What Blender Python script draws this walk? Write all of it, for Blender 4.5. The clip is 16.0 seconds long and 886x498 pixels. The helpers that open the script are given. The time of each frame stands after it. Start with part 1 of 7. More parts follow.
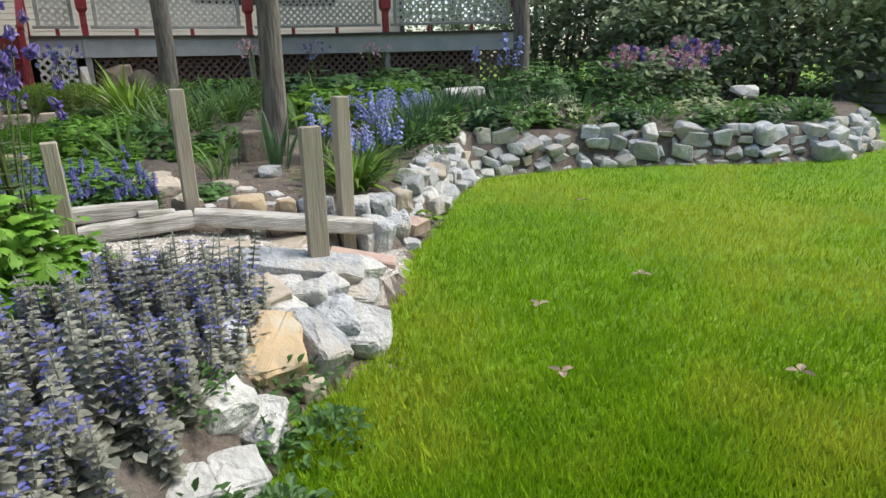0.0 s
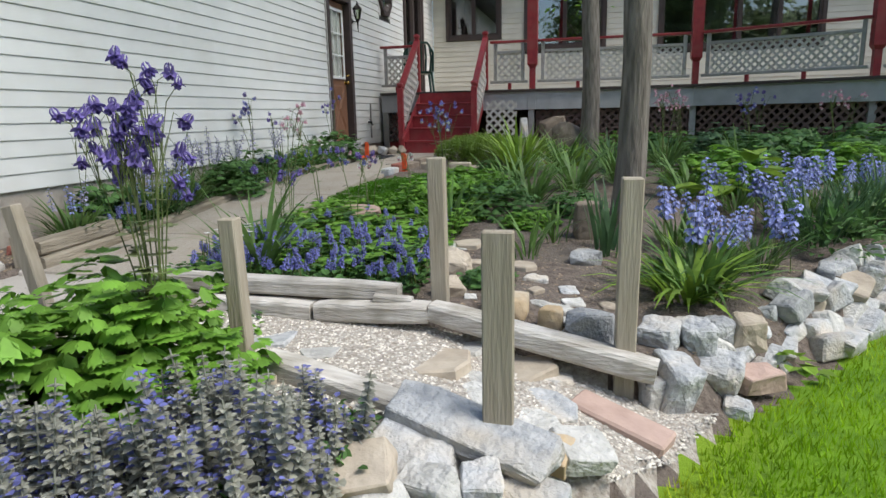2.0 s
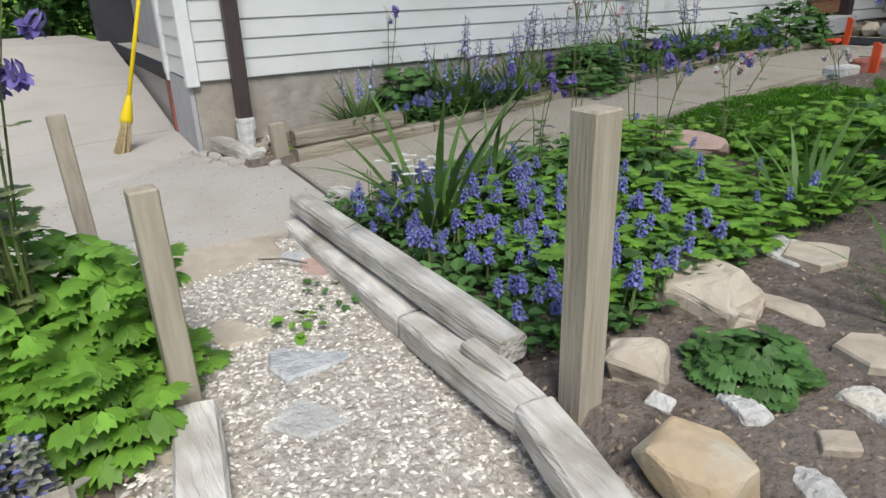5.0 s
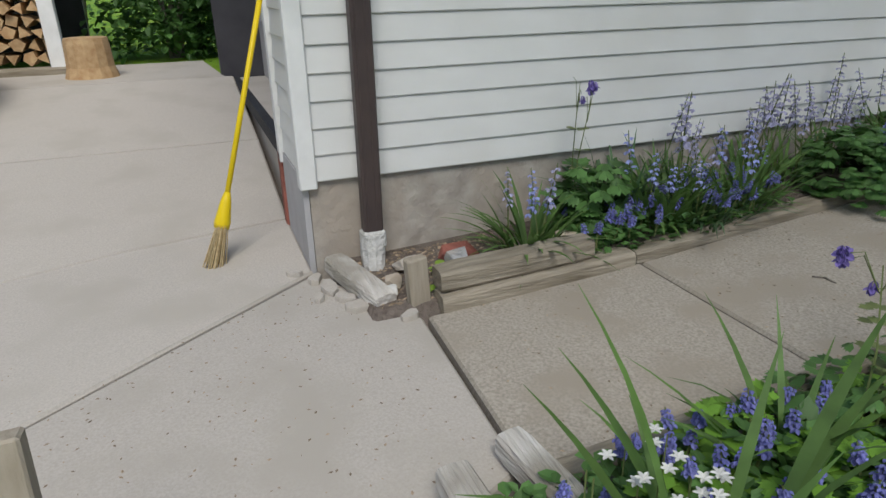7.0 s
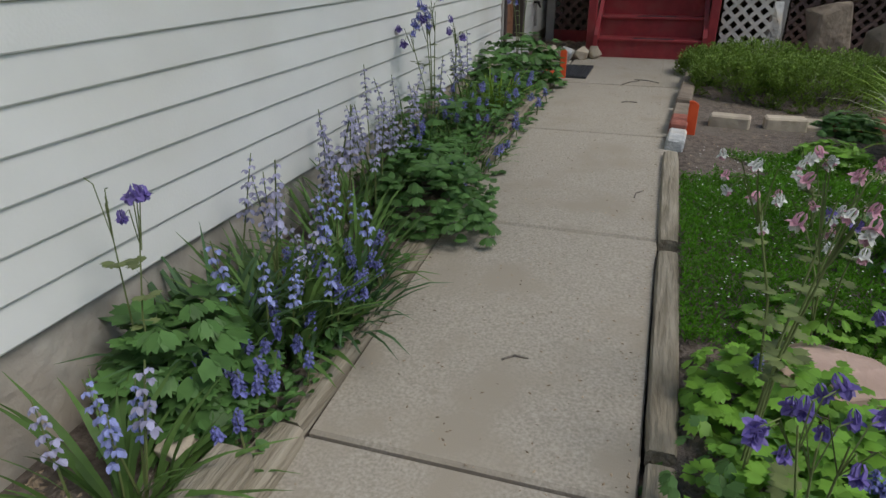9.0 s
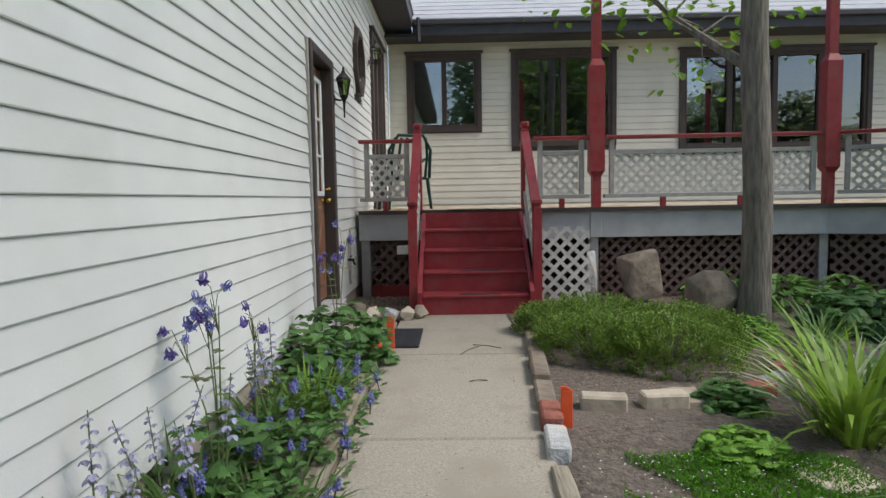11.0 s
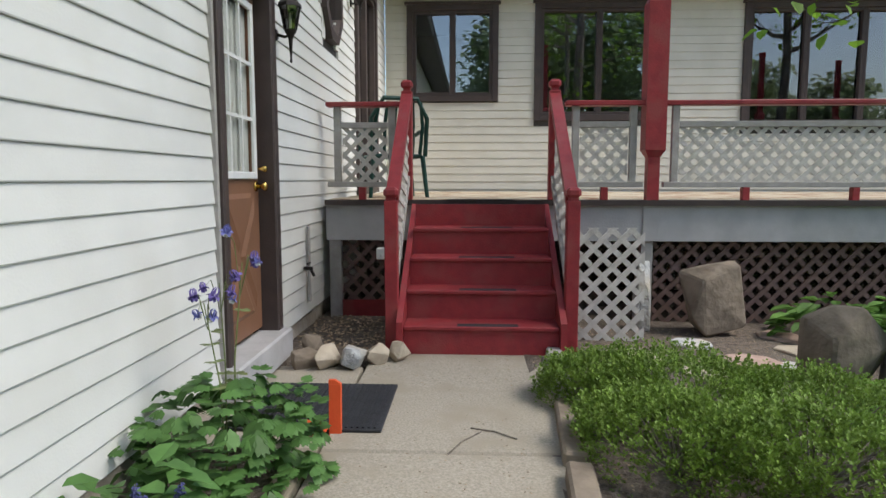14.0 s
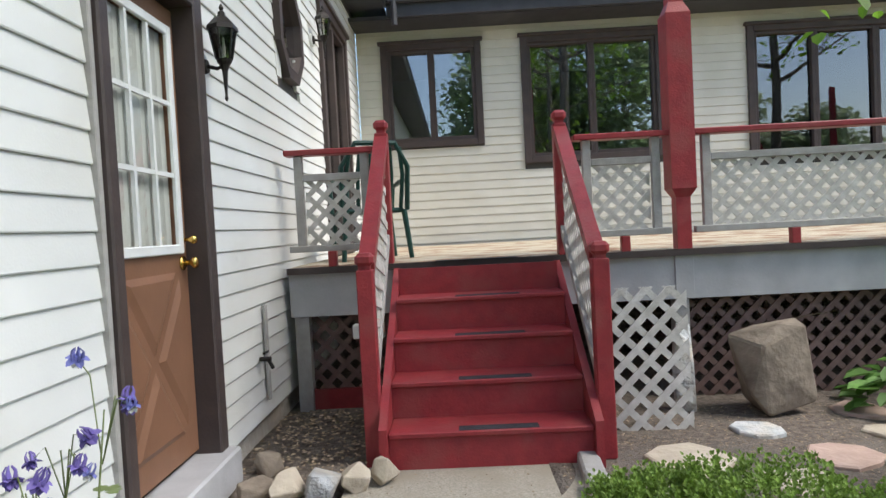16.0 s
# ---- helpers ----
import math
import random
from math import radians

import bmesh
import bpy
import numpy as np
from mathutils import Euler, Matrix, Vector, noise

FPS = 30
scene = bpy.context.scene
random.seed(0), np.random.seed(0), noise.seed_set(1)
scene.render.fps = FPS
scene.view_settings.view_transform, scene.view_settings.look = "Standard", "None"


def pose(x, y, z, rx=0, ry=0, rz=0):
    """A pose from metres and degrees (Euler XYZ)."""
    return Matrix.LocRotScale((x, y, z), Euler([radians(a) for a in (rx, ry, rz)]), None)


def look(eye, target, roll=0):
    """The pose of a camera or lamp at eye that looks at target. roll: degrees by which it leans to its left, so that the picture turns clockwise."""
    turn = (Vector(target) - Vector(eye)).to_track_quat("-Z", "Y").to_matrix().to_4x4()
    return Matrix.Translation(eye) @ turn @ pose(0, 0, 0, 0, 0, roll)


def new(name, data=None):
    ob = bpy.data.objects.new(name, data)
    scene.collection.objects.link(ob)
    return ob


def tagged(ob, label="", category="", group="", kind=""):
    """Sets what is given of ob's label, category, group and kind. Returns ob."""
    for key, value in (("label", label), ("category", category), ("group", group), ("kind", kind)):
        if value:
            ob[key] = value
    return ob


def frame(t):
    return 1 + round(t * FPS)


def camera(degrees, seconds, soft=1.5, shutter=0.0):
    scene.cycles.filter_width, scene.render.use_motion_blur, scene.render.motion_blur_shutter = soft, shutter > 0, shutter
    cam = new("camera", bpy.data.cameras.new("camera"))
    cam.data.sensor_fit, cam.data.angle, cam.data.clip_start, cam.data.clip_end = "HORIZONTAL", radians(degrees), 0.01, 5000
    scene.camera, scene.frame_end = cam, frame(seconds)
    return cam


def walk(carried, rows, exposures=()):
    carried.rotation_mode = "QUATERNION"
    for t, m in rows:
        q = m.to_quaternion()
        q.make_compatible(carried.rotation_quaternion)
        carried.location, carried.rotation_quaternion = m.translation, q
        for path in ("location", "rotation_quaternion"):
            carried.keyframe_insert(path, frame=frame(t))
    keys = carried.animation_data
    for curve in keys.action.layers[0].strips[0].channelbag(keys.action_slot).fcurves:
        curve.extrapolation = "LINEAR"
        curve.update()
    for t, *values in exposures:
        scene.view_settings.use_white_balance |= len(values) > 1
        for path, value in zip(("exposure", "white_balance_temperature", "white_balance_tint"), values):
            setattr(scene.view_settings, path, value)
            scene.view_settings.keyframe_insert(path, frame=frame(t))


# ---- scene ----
cam = camera(69.3, 16.0)
PATH = [
    (0, (0.641, 0.739, 0.803), (1.522, 2.441, 0.233), -1.3),
    (0.5, (0.913, 0.937, 0.831), (1.45, 2.77, 0.237), -2.0),
    (1, (1.222, 1.202, 0.865), (1.437, 3.119, 0.335), -3.8),
    (1.5, (1.463, 1.523, 0.874), (1.374, 3.469, 0.419), -1.3),
    (2, (1.777, 1.779, 0.862), (1.314, 3.682, 0.455), -1.2),
    (2.5, (1.97, 2.07, 0.851), (1.266, 3.882, 0.381), -2.3),
    (3, (2.129, 2.379, 0.87), (1.362, 4.156, 0.367), -1.8),
    (3.5, (2.269, 2.692, 0.866), (1.19, 4.293, 0.342), -1.6),
    (4, (2.263, 3.044, 0.837), (0.877, 4.367, 0.263), -2.7),
    (4.6, (2.18, 3.44, 0.86), (0.7, 4.58, 0.2), -2.0),
    (5.1, (1.93, 3.83, 0.93), (0.35, 4.76, 0.15), -1.5),
    (5.7, (1.48, 4.08, 1.04), (-0.18, 4.82, 0.21), -0.6),
    (6.3, (1.037, 4.17, 1.148), (-0.693, 4.67, 0.279), 0.3),
    (6.5, (0.894, 4.268, 1.2), (-0.797, 4.715, 0.232), -0.8),
    (7, (0.584, 4.172, 1.209), (-1.141, 4.837, 0.447), -1.1),
    (7.5, (0.212, 4.261, 1.273), (-1.334, 5.237, 0.463), -3.7),
    (8, (-0.117, 4.424, 1.294), (-1.661, 5.384, 0.461), -5.5),
    (8.5, (-0.48, 4.518, 1.296), (-1.611, 5.912, 0.414), -2.5),
    (9, (-0.728, 4.666, 1.32), (-1.289, 6.392, 0.48), -0.3),
    (9.5, (-0.846, 4.887, 1.377), (-1.12, 6.766, 0.751), -1.6),
    (10, (-0.998, 5.174, 1.421), (-1.125, 7.109, 0.93), -0.2),
    (10.2, (-1.04, 5.304, 1.421), (-1.075, 7.262, 1.019), -0.8),
    (12.3, (-0.916, 6.844, 1.422), (-0.988, 8.842, 1.352), -1.3),
    (12.5, (-0.9, 7.003, 1.411), (-1.016, 8.998, 1.326), 0.0),
    (13, (-0.885, 7.281, 1.413), (-1.022, 9.268, 1.238), -0.5),
    (13.5, (-0.905, 7.576, 1.439), (-0.964, 9.565, 1.237), -0.3),
    (14, (-0.896, 7.874, 1.46), (-0.988, 9.861, 1.246), -0.0),
    (14.5, (-0.902, 8.16, 1.453), (-1.086, 10.138, 1.222), -0.9),
    (15, (-0.969, 8.426, 1.47), (-1.026, 10.414, 1.259), -1.0),
    (15.5, (-1.008, 8.667, 1.493), (-0.947, 10.657, 1.31), -1.9),
    (16, (-0.949, 8.877, 1.523), (-1.0, 10.876, 1.457), -3.0),
]
EXPOSURES = [(0.0, 0.93, 6700, 8), (2.0, 0.77, 6500, 8), (4.0, 0.74, 6500, 8), (6.5, 0.42, 6500, 8), (8.0, 0.15, 6500, 8), (9.0, 0.33, 6600, 8), (9.5, 0.55, 6600, 8), (10.2, 0.78, 6650, 8), (12.5, 0.9, 6700, 8), (13.2, 0.95, 6700, 8), (14.5, 1.12, 6650, 8), (15.3, 1.2, 6650, 8), (16.0, 1.4, 6550, 8)]
walk(cam, [(t, look(eye, target, roll)) for t, eye, target, roll in PATH], EXPOSURES)
# ---- light ----
world = bpy.data.worlds.new("world")
world.use_nodes = True
scene.world = world
wn = world.node_tree.nodes
sky = wn.new("ShaderNodeTexSky")
sky.sky_type, sky.sun_disc = 'NISHITA', False
SUN_EL, SUN_AZ = radians(54), radians(105)
sky.sun_elevation, sky.sun_rotation = SUN_EL, SUN_AZ
sky.air_density, sky.dust_density, sky.ozone_density = 1.0, 1.5, 1.5
world.node_tree.links.new(sky.outputs[0], wn["Background"].inputs[0])
wn["Background"].inputs[1].default_value = 0.13
sun = new("sun", bpy.data.lights.new("sun", 'SUN'))
sun.data.energy, sun.data.angle, sun.data.color = 2.0, radians(28), (1.0, 0.97, 0.92)
sdir = Vector((math.sin(SUN_AZ) * math.cos(SUN_EL), math.cos(SUN_AZ) * math.cos(SUN_EL), math.sin(SUN_EL)))
sun.matrix_world = look(sdir * 40, (0, 0, 0))


# ---- materials ----
def mat(name, a, b=None, scale=8.0, rough=0.8, bump=0.2, fine=60.0, metal=0.0, rnd=0.0, stretch=(1, 1, 1), island=False, trans=0.0, c=None, cscale=1.5, spec=0.3, bscale=None):
    """Two colours mixed by noise, a third in broad stains, brightness varied per object or island, and fine relief."""
    b = b or tuple(v * 0.75 for v in a)
    m = bpy.data.materials.new(name)
    m.use_nodes = True
    nt = m.node_tree
    N, L = nt.nodes, nt.links
    p = N["Principled BSDF"]
    p.inputs["Roughness"].default_value, p.inputs["Metallic"].default_value = rough, metal
    p.inputs["Specular IOR Level"].default_value = spec
    geo = N.new("ShaderNodeNewGeometry")
    mp = N.new("ShaderNodeMapping")
    mp.inputs["Scale"].default_value = stretch
    L.new(geo.outputs["Position"], mp.inputs[0])
    n1 = N.new("ShaderNodeTexNoise")
    n1.inputs["Scale"].default_value, n1.inputs["Detail"].default_value = scale, 5
    L.new(mp.outputs[0], n1.inputs["Vector"])
    ramp = N.new("ShaderNodeValToRGB")
    ramp.color_ramp.elements[0].position, ramp.color_ramp.elements[1].position = 0.32, 0.68
    ramp.color_ramp.elements[0].color, ramp.color_ramp.elements[1].color = (*b, 1), (*a, 1)
    L.new(n1.outputs[0], ramp.inputs[0])
    col = ramp.outputs[0]
    if c:
        n3 = N.new("ShaderNodeTexNoise")
        n3.inputs["Scale"].default_value, n3.inputs["Detail"].default_value = cscale, 3
        L.new(geo.outputs["Position"], n3.inputs["Vector"])
        r3 = N.new("ShaderNodeValToRGB")
        r3.color_ramp.elements[0].position, r3.color_ramp.elements[1].position = 0.48, 0.66
        L.new(n3.outputs[0], r3.inputs[0])
        mx = N.new("ShaderNodeMix")
        mx.data_type = 'RGBA'
        L.new(r3.outputs[0], mx.inputs[0])
        L.new(col, mx.inputs[6])
        mx.inputs[7].default_value = (*c, 1)
        col = mx.outputs[2]
    if rnd:
        src = geo.outputs["Random Per Island"] if island else N.new("ShaderNodeObjectInfo").outputs["Random"]
        mr = N.new("ShaderNodeMapRange")
        mr.inputs[3].default_value, mr.inputs[4].default_value = 1 - rnd, 1 + rnd
        L.new(src, mr.inputs[0])
        hs = N.new("ShaderNodeHueSaturation")
        L.new(mr.outputs[0], hs.inputs["Value"])
        L.new(col, hs.inputs["Color"])
        col = hs.outputs[0]
    L.new(col, p.inputs["Base Color"])
    if bump:
        n2 = N.new("ShaderNodeTexNoise")
        n2.inputs["Scale"].default_value, n2.inputs["Detail"].default_value = bscale or fine, 4
        L.new(mp.outputs[0], n2.inputs["Vector"])
        bp = N.new("ShaderNodeBump")
        bp.inputs["Strength"].default_value, bp.inputs["Distance"].default_value = bump, 0.02
        L.new(n2.outputs[0], bp.inputs["Height"])
        L.new(bp.outputs[0], p.inputs["Normal"])
    if trans:
        tb = N.new("ShaderNodeBsdfTranslucent")
        ms = N.new("ShaderNodeMixShader")
        L.new(col, tb.inputs[0])
        ms.inputs[0].default_value = trans
        L.new(p.outputs[0], ms.inputs[1])
        L.new(tb.outputs[0], ms.inputs[2])
        L.new(ms.outputs[0], N["Material Output"].inputs[0])
    return m


SIDING = mat("siding_vinyl", (0.69, 0.69, 0.665), (0.645, 0.645, 0.62), 3, 0.55, 0.05, 90, rnd=0.03, c=(0.62, 0.61, 0.57), cscale=1.2)
SIDING2 = mat("siding_cream", (0.66, 0.63, 0.55), (0.6, 0.57, 0.49), 3, 0.6, 0.05, 90, rnd=0.03)
WHITE = mat("white_paint", (0.76, 0.76, 0.74), (0.68, 0.68, 0.66), 9, 0.5, 0.05)
BROWN = mat("brown_trim", (0.075, 0.055, 0.05), (0.055, 0.042, 0.04), 7, 0.5, 0.08)
DARK = mat("dark_fascia", (0.06, 0.058, 0.065), (0.045, 0.043, 0.05), 6, 0.5, 0.05)
DOORP = mat("brown_door_paint", (0.24, 0.12, 0.07), (0.2, 0.1, 0.058), 5, 0.45, 0.05)
RED = mat("red_deck_paint", (0.3, 0.035, 0.04), (0.23, 0.028, 0.034), 14, 0.5, 0.15, 70, rnd=0.1, c=(0.26, 0.05, 0.05), cscale=5)
GREYP = mat("weathered_grey_paint", (0.4, 0.38, 0.36), (0.32, 0.3, 0.28), 12, 0.75, 0.2, 60, rnd=0.08)
GREYBEAM = mat("grey_beam_paint", (0.46, 0.45, 0.45), (0.38, 0.37, 0.37), 5, 0.7, 0.1, 50)
LATW = mat("whitewashed_lattice", (0.62, 0.59, 0.55), (0.45, 0.42, 0.38), 14, 0.8, 0.2)
LATB = mat("brown_lattice", (0.2, 0.13, 0.11), (0.13, 0.08, 0.07), 12, 0.8, 0.2)
DECKW = mat("weathered_deck_boards", (0.5, 0.44, 0.34), (0.34, 0.28, 0.2), 9, 0.8, 0.3, 50, rnd=0.15, stretch=(0.25, 3, 3), c=(0.24, 0.13, 0.08), cscale=3)
CONC = mat("concrete", (0.47, 0.43, 0.38), (0.4, 0.365, 0.32), 120.0, 0.9, 0.1, 200, rnd=0.04, c=(0.4, 0.365, 0.315), cscale=2.6)
CONCW = mat("worn_walk_concrete", (0.41, 0.365, 0.305), (0.27, 0.24, 0.195), 95.0, 0.9, 0.12, 260, rnd=0.05, c=(0.31, 0.27, 0.215), cscale=3.2)
STUCCO = mat("foundation_stucco", (0.42, 0.385, 0.335), (0.31, 0.275, 0.235), 9, 0.9, 0.7, 16, c=(0.37, 0.32, 0.265), cscale=3)
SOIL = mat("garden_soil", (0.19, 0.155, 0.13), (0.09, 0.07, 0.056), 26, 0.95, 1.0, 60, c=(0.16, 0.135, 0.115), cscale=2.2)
GRAVEL = mat("gravel_bed", (0.5, 0.46, 0.4), (0.28, 0.24, 0.2), 38, 0.9, 1.0, 60)
LAWN = mat("lawn_ground", (0.16, 0.3, 0.012), (0.1, 0.2, 0.012), 5, 0.9, 0.6, 120, c=(0.2, 0.29, 0.02), cscale=0.7)
BLADE = mat("grass_blades", (0.29, 0.46, 0.012), (0.2, 0.36, 0.01), 1.6, 0.6, 0.0, rnd=0.35, island=True, trans=0.4, c=(0.42, 0.47, 0.04), cscale=0.8)
STONE = mat("grey_wall_stone", (0.52, 0.52, 0.515), (0.31, 0.32, 0.33), 13, 0.85, 0.9, 42, rnd=0.22, c=(0.5, 0.45, 0.38), cscale=3.5)
STONEW = mat("white_limestone", (0.6, 0.585, 0.55), (0.42, 0.41, 0.38), 15, 0.85, 0.9, 40, rnd=0.12)
STONET = mat("tan_stone", (0.5, 0.43, 0.34), (0.38, 0.32, 0.25), 9, 0.85, 0.6, 20, rnd=0.15)
STONEO = mat("orange_stone", (0.54, 0.39, 0.22), (0.45, 0.35, 0.24), 6, 0.85, 0.6, 20, c=(0.5, 0.44, 0.34), cscale=7)
STONEB = mat("brown_boulder", (0.27, 0.22, 0.17), (0.17, 0.135, 0.105), 7, 0.9, 0.8, 14)
PINKST = mat("pinkish_flagstone", (0.5, 0.36, 0.3), (0.4, 0.28, 0.23), 8, 0.85, 0.4, 30)
BRICK = mat("red_brick", (0.33, 0.12, 0.09), (0.23, 0.085, 0.065), 14, 0.9, 0.5, 50)
LOGM = mat("weathered_landscape_timber", (0.66, 0.63, 0.58), (0.44, 0.4, 0.35), 9, 0.85, 0.8, 26, stretch=(0.35, 3, 3), rnd=0.08, c=(0.34, 0.31, 0.26), cscale=4)
LOGY = mat("weathered_timber_along_path", (0.33, 0.29, 0.225), (0.19, 0.16, 0.115), 9, 0.85, 0.7, 22, stretch=(3, 0.35, 3), rnd=0.1)
POSTM = mat("weathered_grey_post_wood", (0.4, 0.35, 0.275), (0.31, 0.265, 0.2), 10, 0.85, 0.3, 26, stretch=(4, 4, 0.35), rnd=0.08)
BARK = mat("grey_bark", (0.24, 0.21, 0.18), (0.11, 0.095, 0.08), 9, 0.95, 1.0, 14, stretch=(3, 3, 0.5))
SHINGLE = mat("pale_roof_shingle", (0.42, 0.42, 0.44), (0.33, 0.33, 0.35), 4, 0.9, 0.4, 40, rnd=0.08, stretch=(1, 4, 4))
YEL = mat("yellow_plastic", (0.75, 0.55, 0.01), (0.68, 0.49, 0.01), 6, 0.4, 0.0)
STRAW = mat("broom_straw", (0.6, 0.48, 0.28), (0.42, 0.32, 0.17), 40, 0.9, 0.3)
ORANGE = mat("orange_painted_wood", (0.7, 0.1, 0.03), (0.6, 0.08, 0.025), 12, 0.6, 0.1)
RUBBER = mat("black_rubber", (0.035, 0.037, 0.042), (0.022, 0.023, 0.027), 12, 0.7, 0.3)
BLACK = mat("dark_metal", (0.035, 0.03, 0.027), (0.025, 0.02, 0.018), 12, 0.4, 0.1, metal=0.5)
BRASS = mat("brass", (0.75, 0.52, 0.16), (0.65, 0.43, 0.12), 12, 0.22, 0.0, metal=1.0)
GREENPL = mat("dark_green_plastic", (0.015, 0.055, 0.045), (0.012, 0.045, 0.037), 8, 0.4, 0.0)
CARP = mat("black_car_paint", (0.012, 0.012, 0.014), (0.01, 0.01, 0.012), 3, 0.18, 0.0)
CURTAIN = mat("grey_curtain", (0.8, 0.82, 0.8), (0.75, 0.77, 0.75), 3, 0.9, 0.0, stretch=(12, 12, 0.4))
# near-black so the rooms look unlit: their shade is in this colour
INTER = mat("shade_toned_interior_wall", (0.09, 0.085, 0.08), (0.06, 0.058, 0.055), 3, 0.9, 0.0)
WOODEND = mat("firewood", (0.5, 0.35, 0.19), (0.36, 0.22, 0.11), 16, 0.9, 0.4, rnd=0.25)
DRYW = mat("dry_wood_chips", (0.35, 0.27, 0.19), (0.2, 0.15, 0.1), 30, 0.9, 0.3, rnd=0.45, island=True)
CHIP = mat("gravel_chips", (0.66, 0.62, 0.56), (0.48, 0.44, 0.38), 30, 0.9, 0.2, rnd=0.4, island=True)


def leafmat(name, a, trans=0.3, rnd=0.3, rough=0.5):
    return mat(name, a, tuple(v * 0.7 for v in a), 12, rough, 0.0, rnd=rnd, island=True, trans=trans)


L_STRAP = leafmat("strap_leaf_green", (0.13, 0.235, 0.06))
L_DARK = leafmat("dark_strap_leaf", (0.085, 0.165, 0.07))
L_LIME = leafmat("lime_leaf", (0.24, 0.38, 0.05))
L_COL = leafmat("columbine_leaf", (0.105, 0.22, 0.06))
L_BRIGHT = leafmat("bright_leaf", (0.19, 0.38, 0.05))
L_HOSTA = leafmat("hosta_leaf", (0.13, 0.26, 0.055))
L_VAR = leafmat("variegated_edge", (0.55, 0.6, 0.36))
L_SILV = leafmat("bronze_bugle_leaf", (0.41, 0.41, 0.34))
L_BOX = leafmat("boxwood_leaf", (0.2, 0.31, 0.055), rnd=0.3)
L_TREE = leafmat("tree_leaf", (0.18, 0.34, 0.035), 0.45, 0.4)
# haze over the distant growth is painted into this paled leaf colour
L_FAR = leafmat("hazed_far_foliage", (0.4, 0.48, 0.3), 0.5, 0.3)
L_MOSS = leafmat("moss_green", (0.1, 0.28, 0.012), 0.3, 0.3)
STEM = leafmat("plant_stem", (0.16, 0.2, 0.07), 0.1)
F_PURP = leafmat("purple_petal", (0.2, 0.15, 0.44), 0.25)
F_BLUE = leafmat("bluebell_petal", (0.34, 0.38, 0.72), 0.25)
F_DEEP = leafmat("deep_blue_petal", (0.21, 0.22, 0.55), 0.25)
F_LILAC = leafmat("faded_lilac_petal", (0.42, 0.41, 0.58), 0.25)
F_PINK = leafmat("pink_petal", (0.72, 0.4, 0.5), 0.25)
F_WHITE = leafmat("white_petal", (0.8, 0.8, 0.76), 0.25, 0.1)
F_YEL = leafmat("pale_yellow_petal", (0.75, 0.66, 0.22), 0.25, 0.1)

GLASS = bpy.data.materials.new("window_glass")
GLASS.use_nodes = True
gn = GLASS.node_tree
gt, gg, gm, gf = (gn.nodes.new(k) for k in ("ShaderNodeBsdfTransparent", "ShaderNodeBsdfGlossy", "ShaderNodeMixShader", "ShaderNodeFresnel"))
gt.inputs[0].default_value, gg.inputs["Roughness"].default_value, gf.inputs[0].default_value = (0.88, 0.9, 0.9, 1), 0.01, 2.6
for a, b in ((gf.outputs[0], gm.inputs[0]), (gt.outputs[0], gm.inputs[1]), (gg.outputs[0], gm.inputs[2]), (gm.outputs[0], gn.nodes["Material Output"].inputs[0])):
    gn.links.new(a, b)

# ---- mesh helpers ----
rng = random.Random(7)


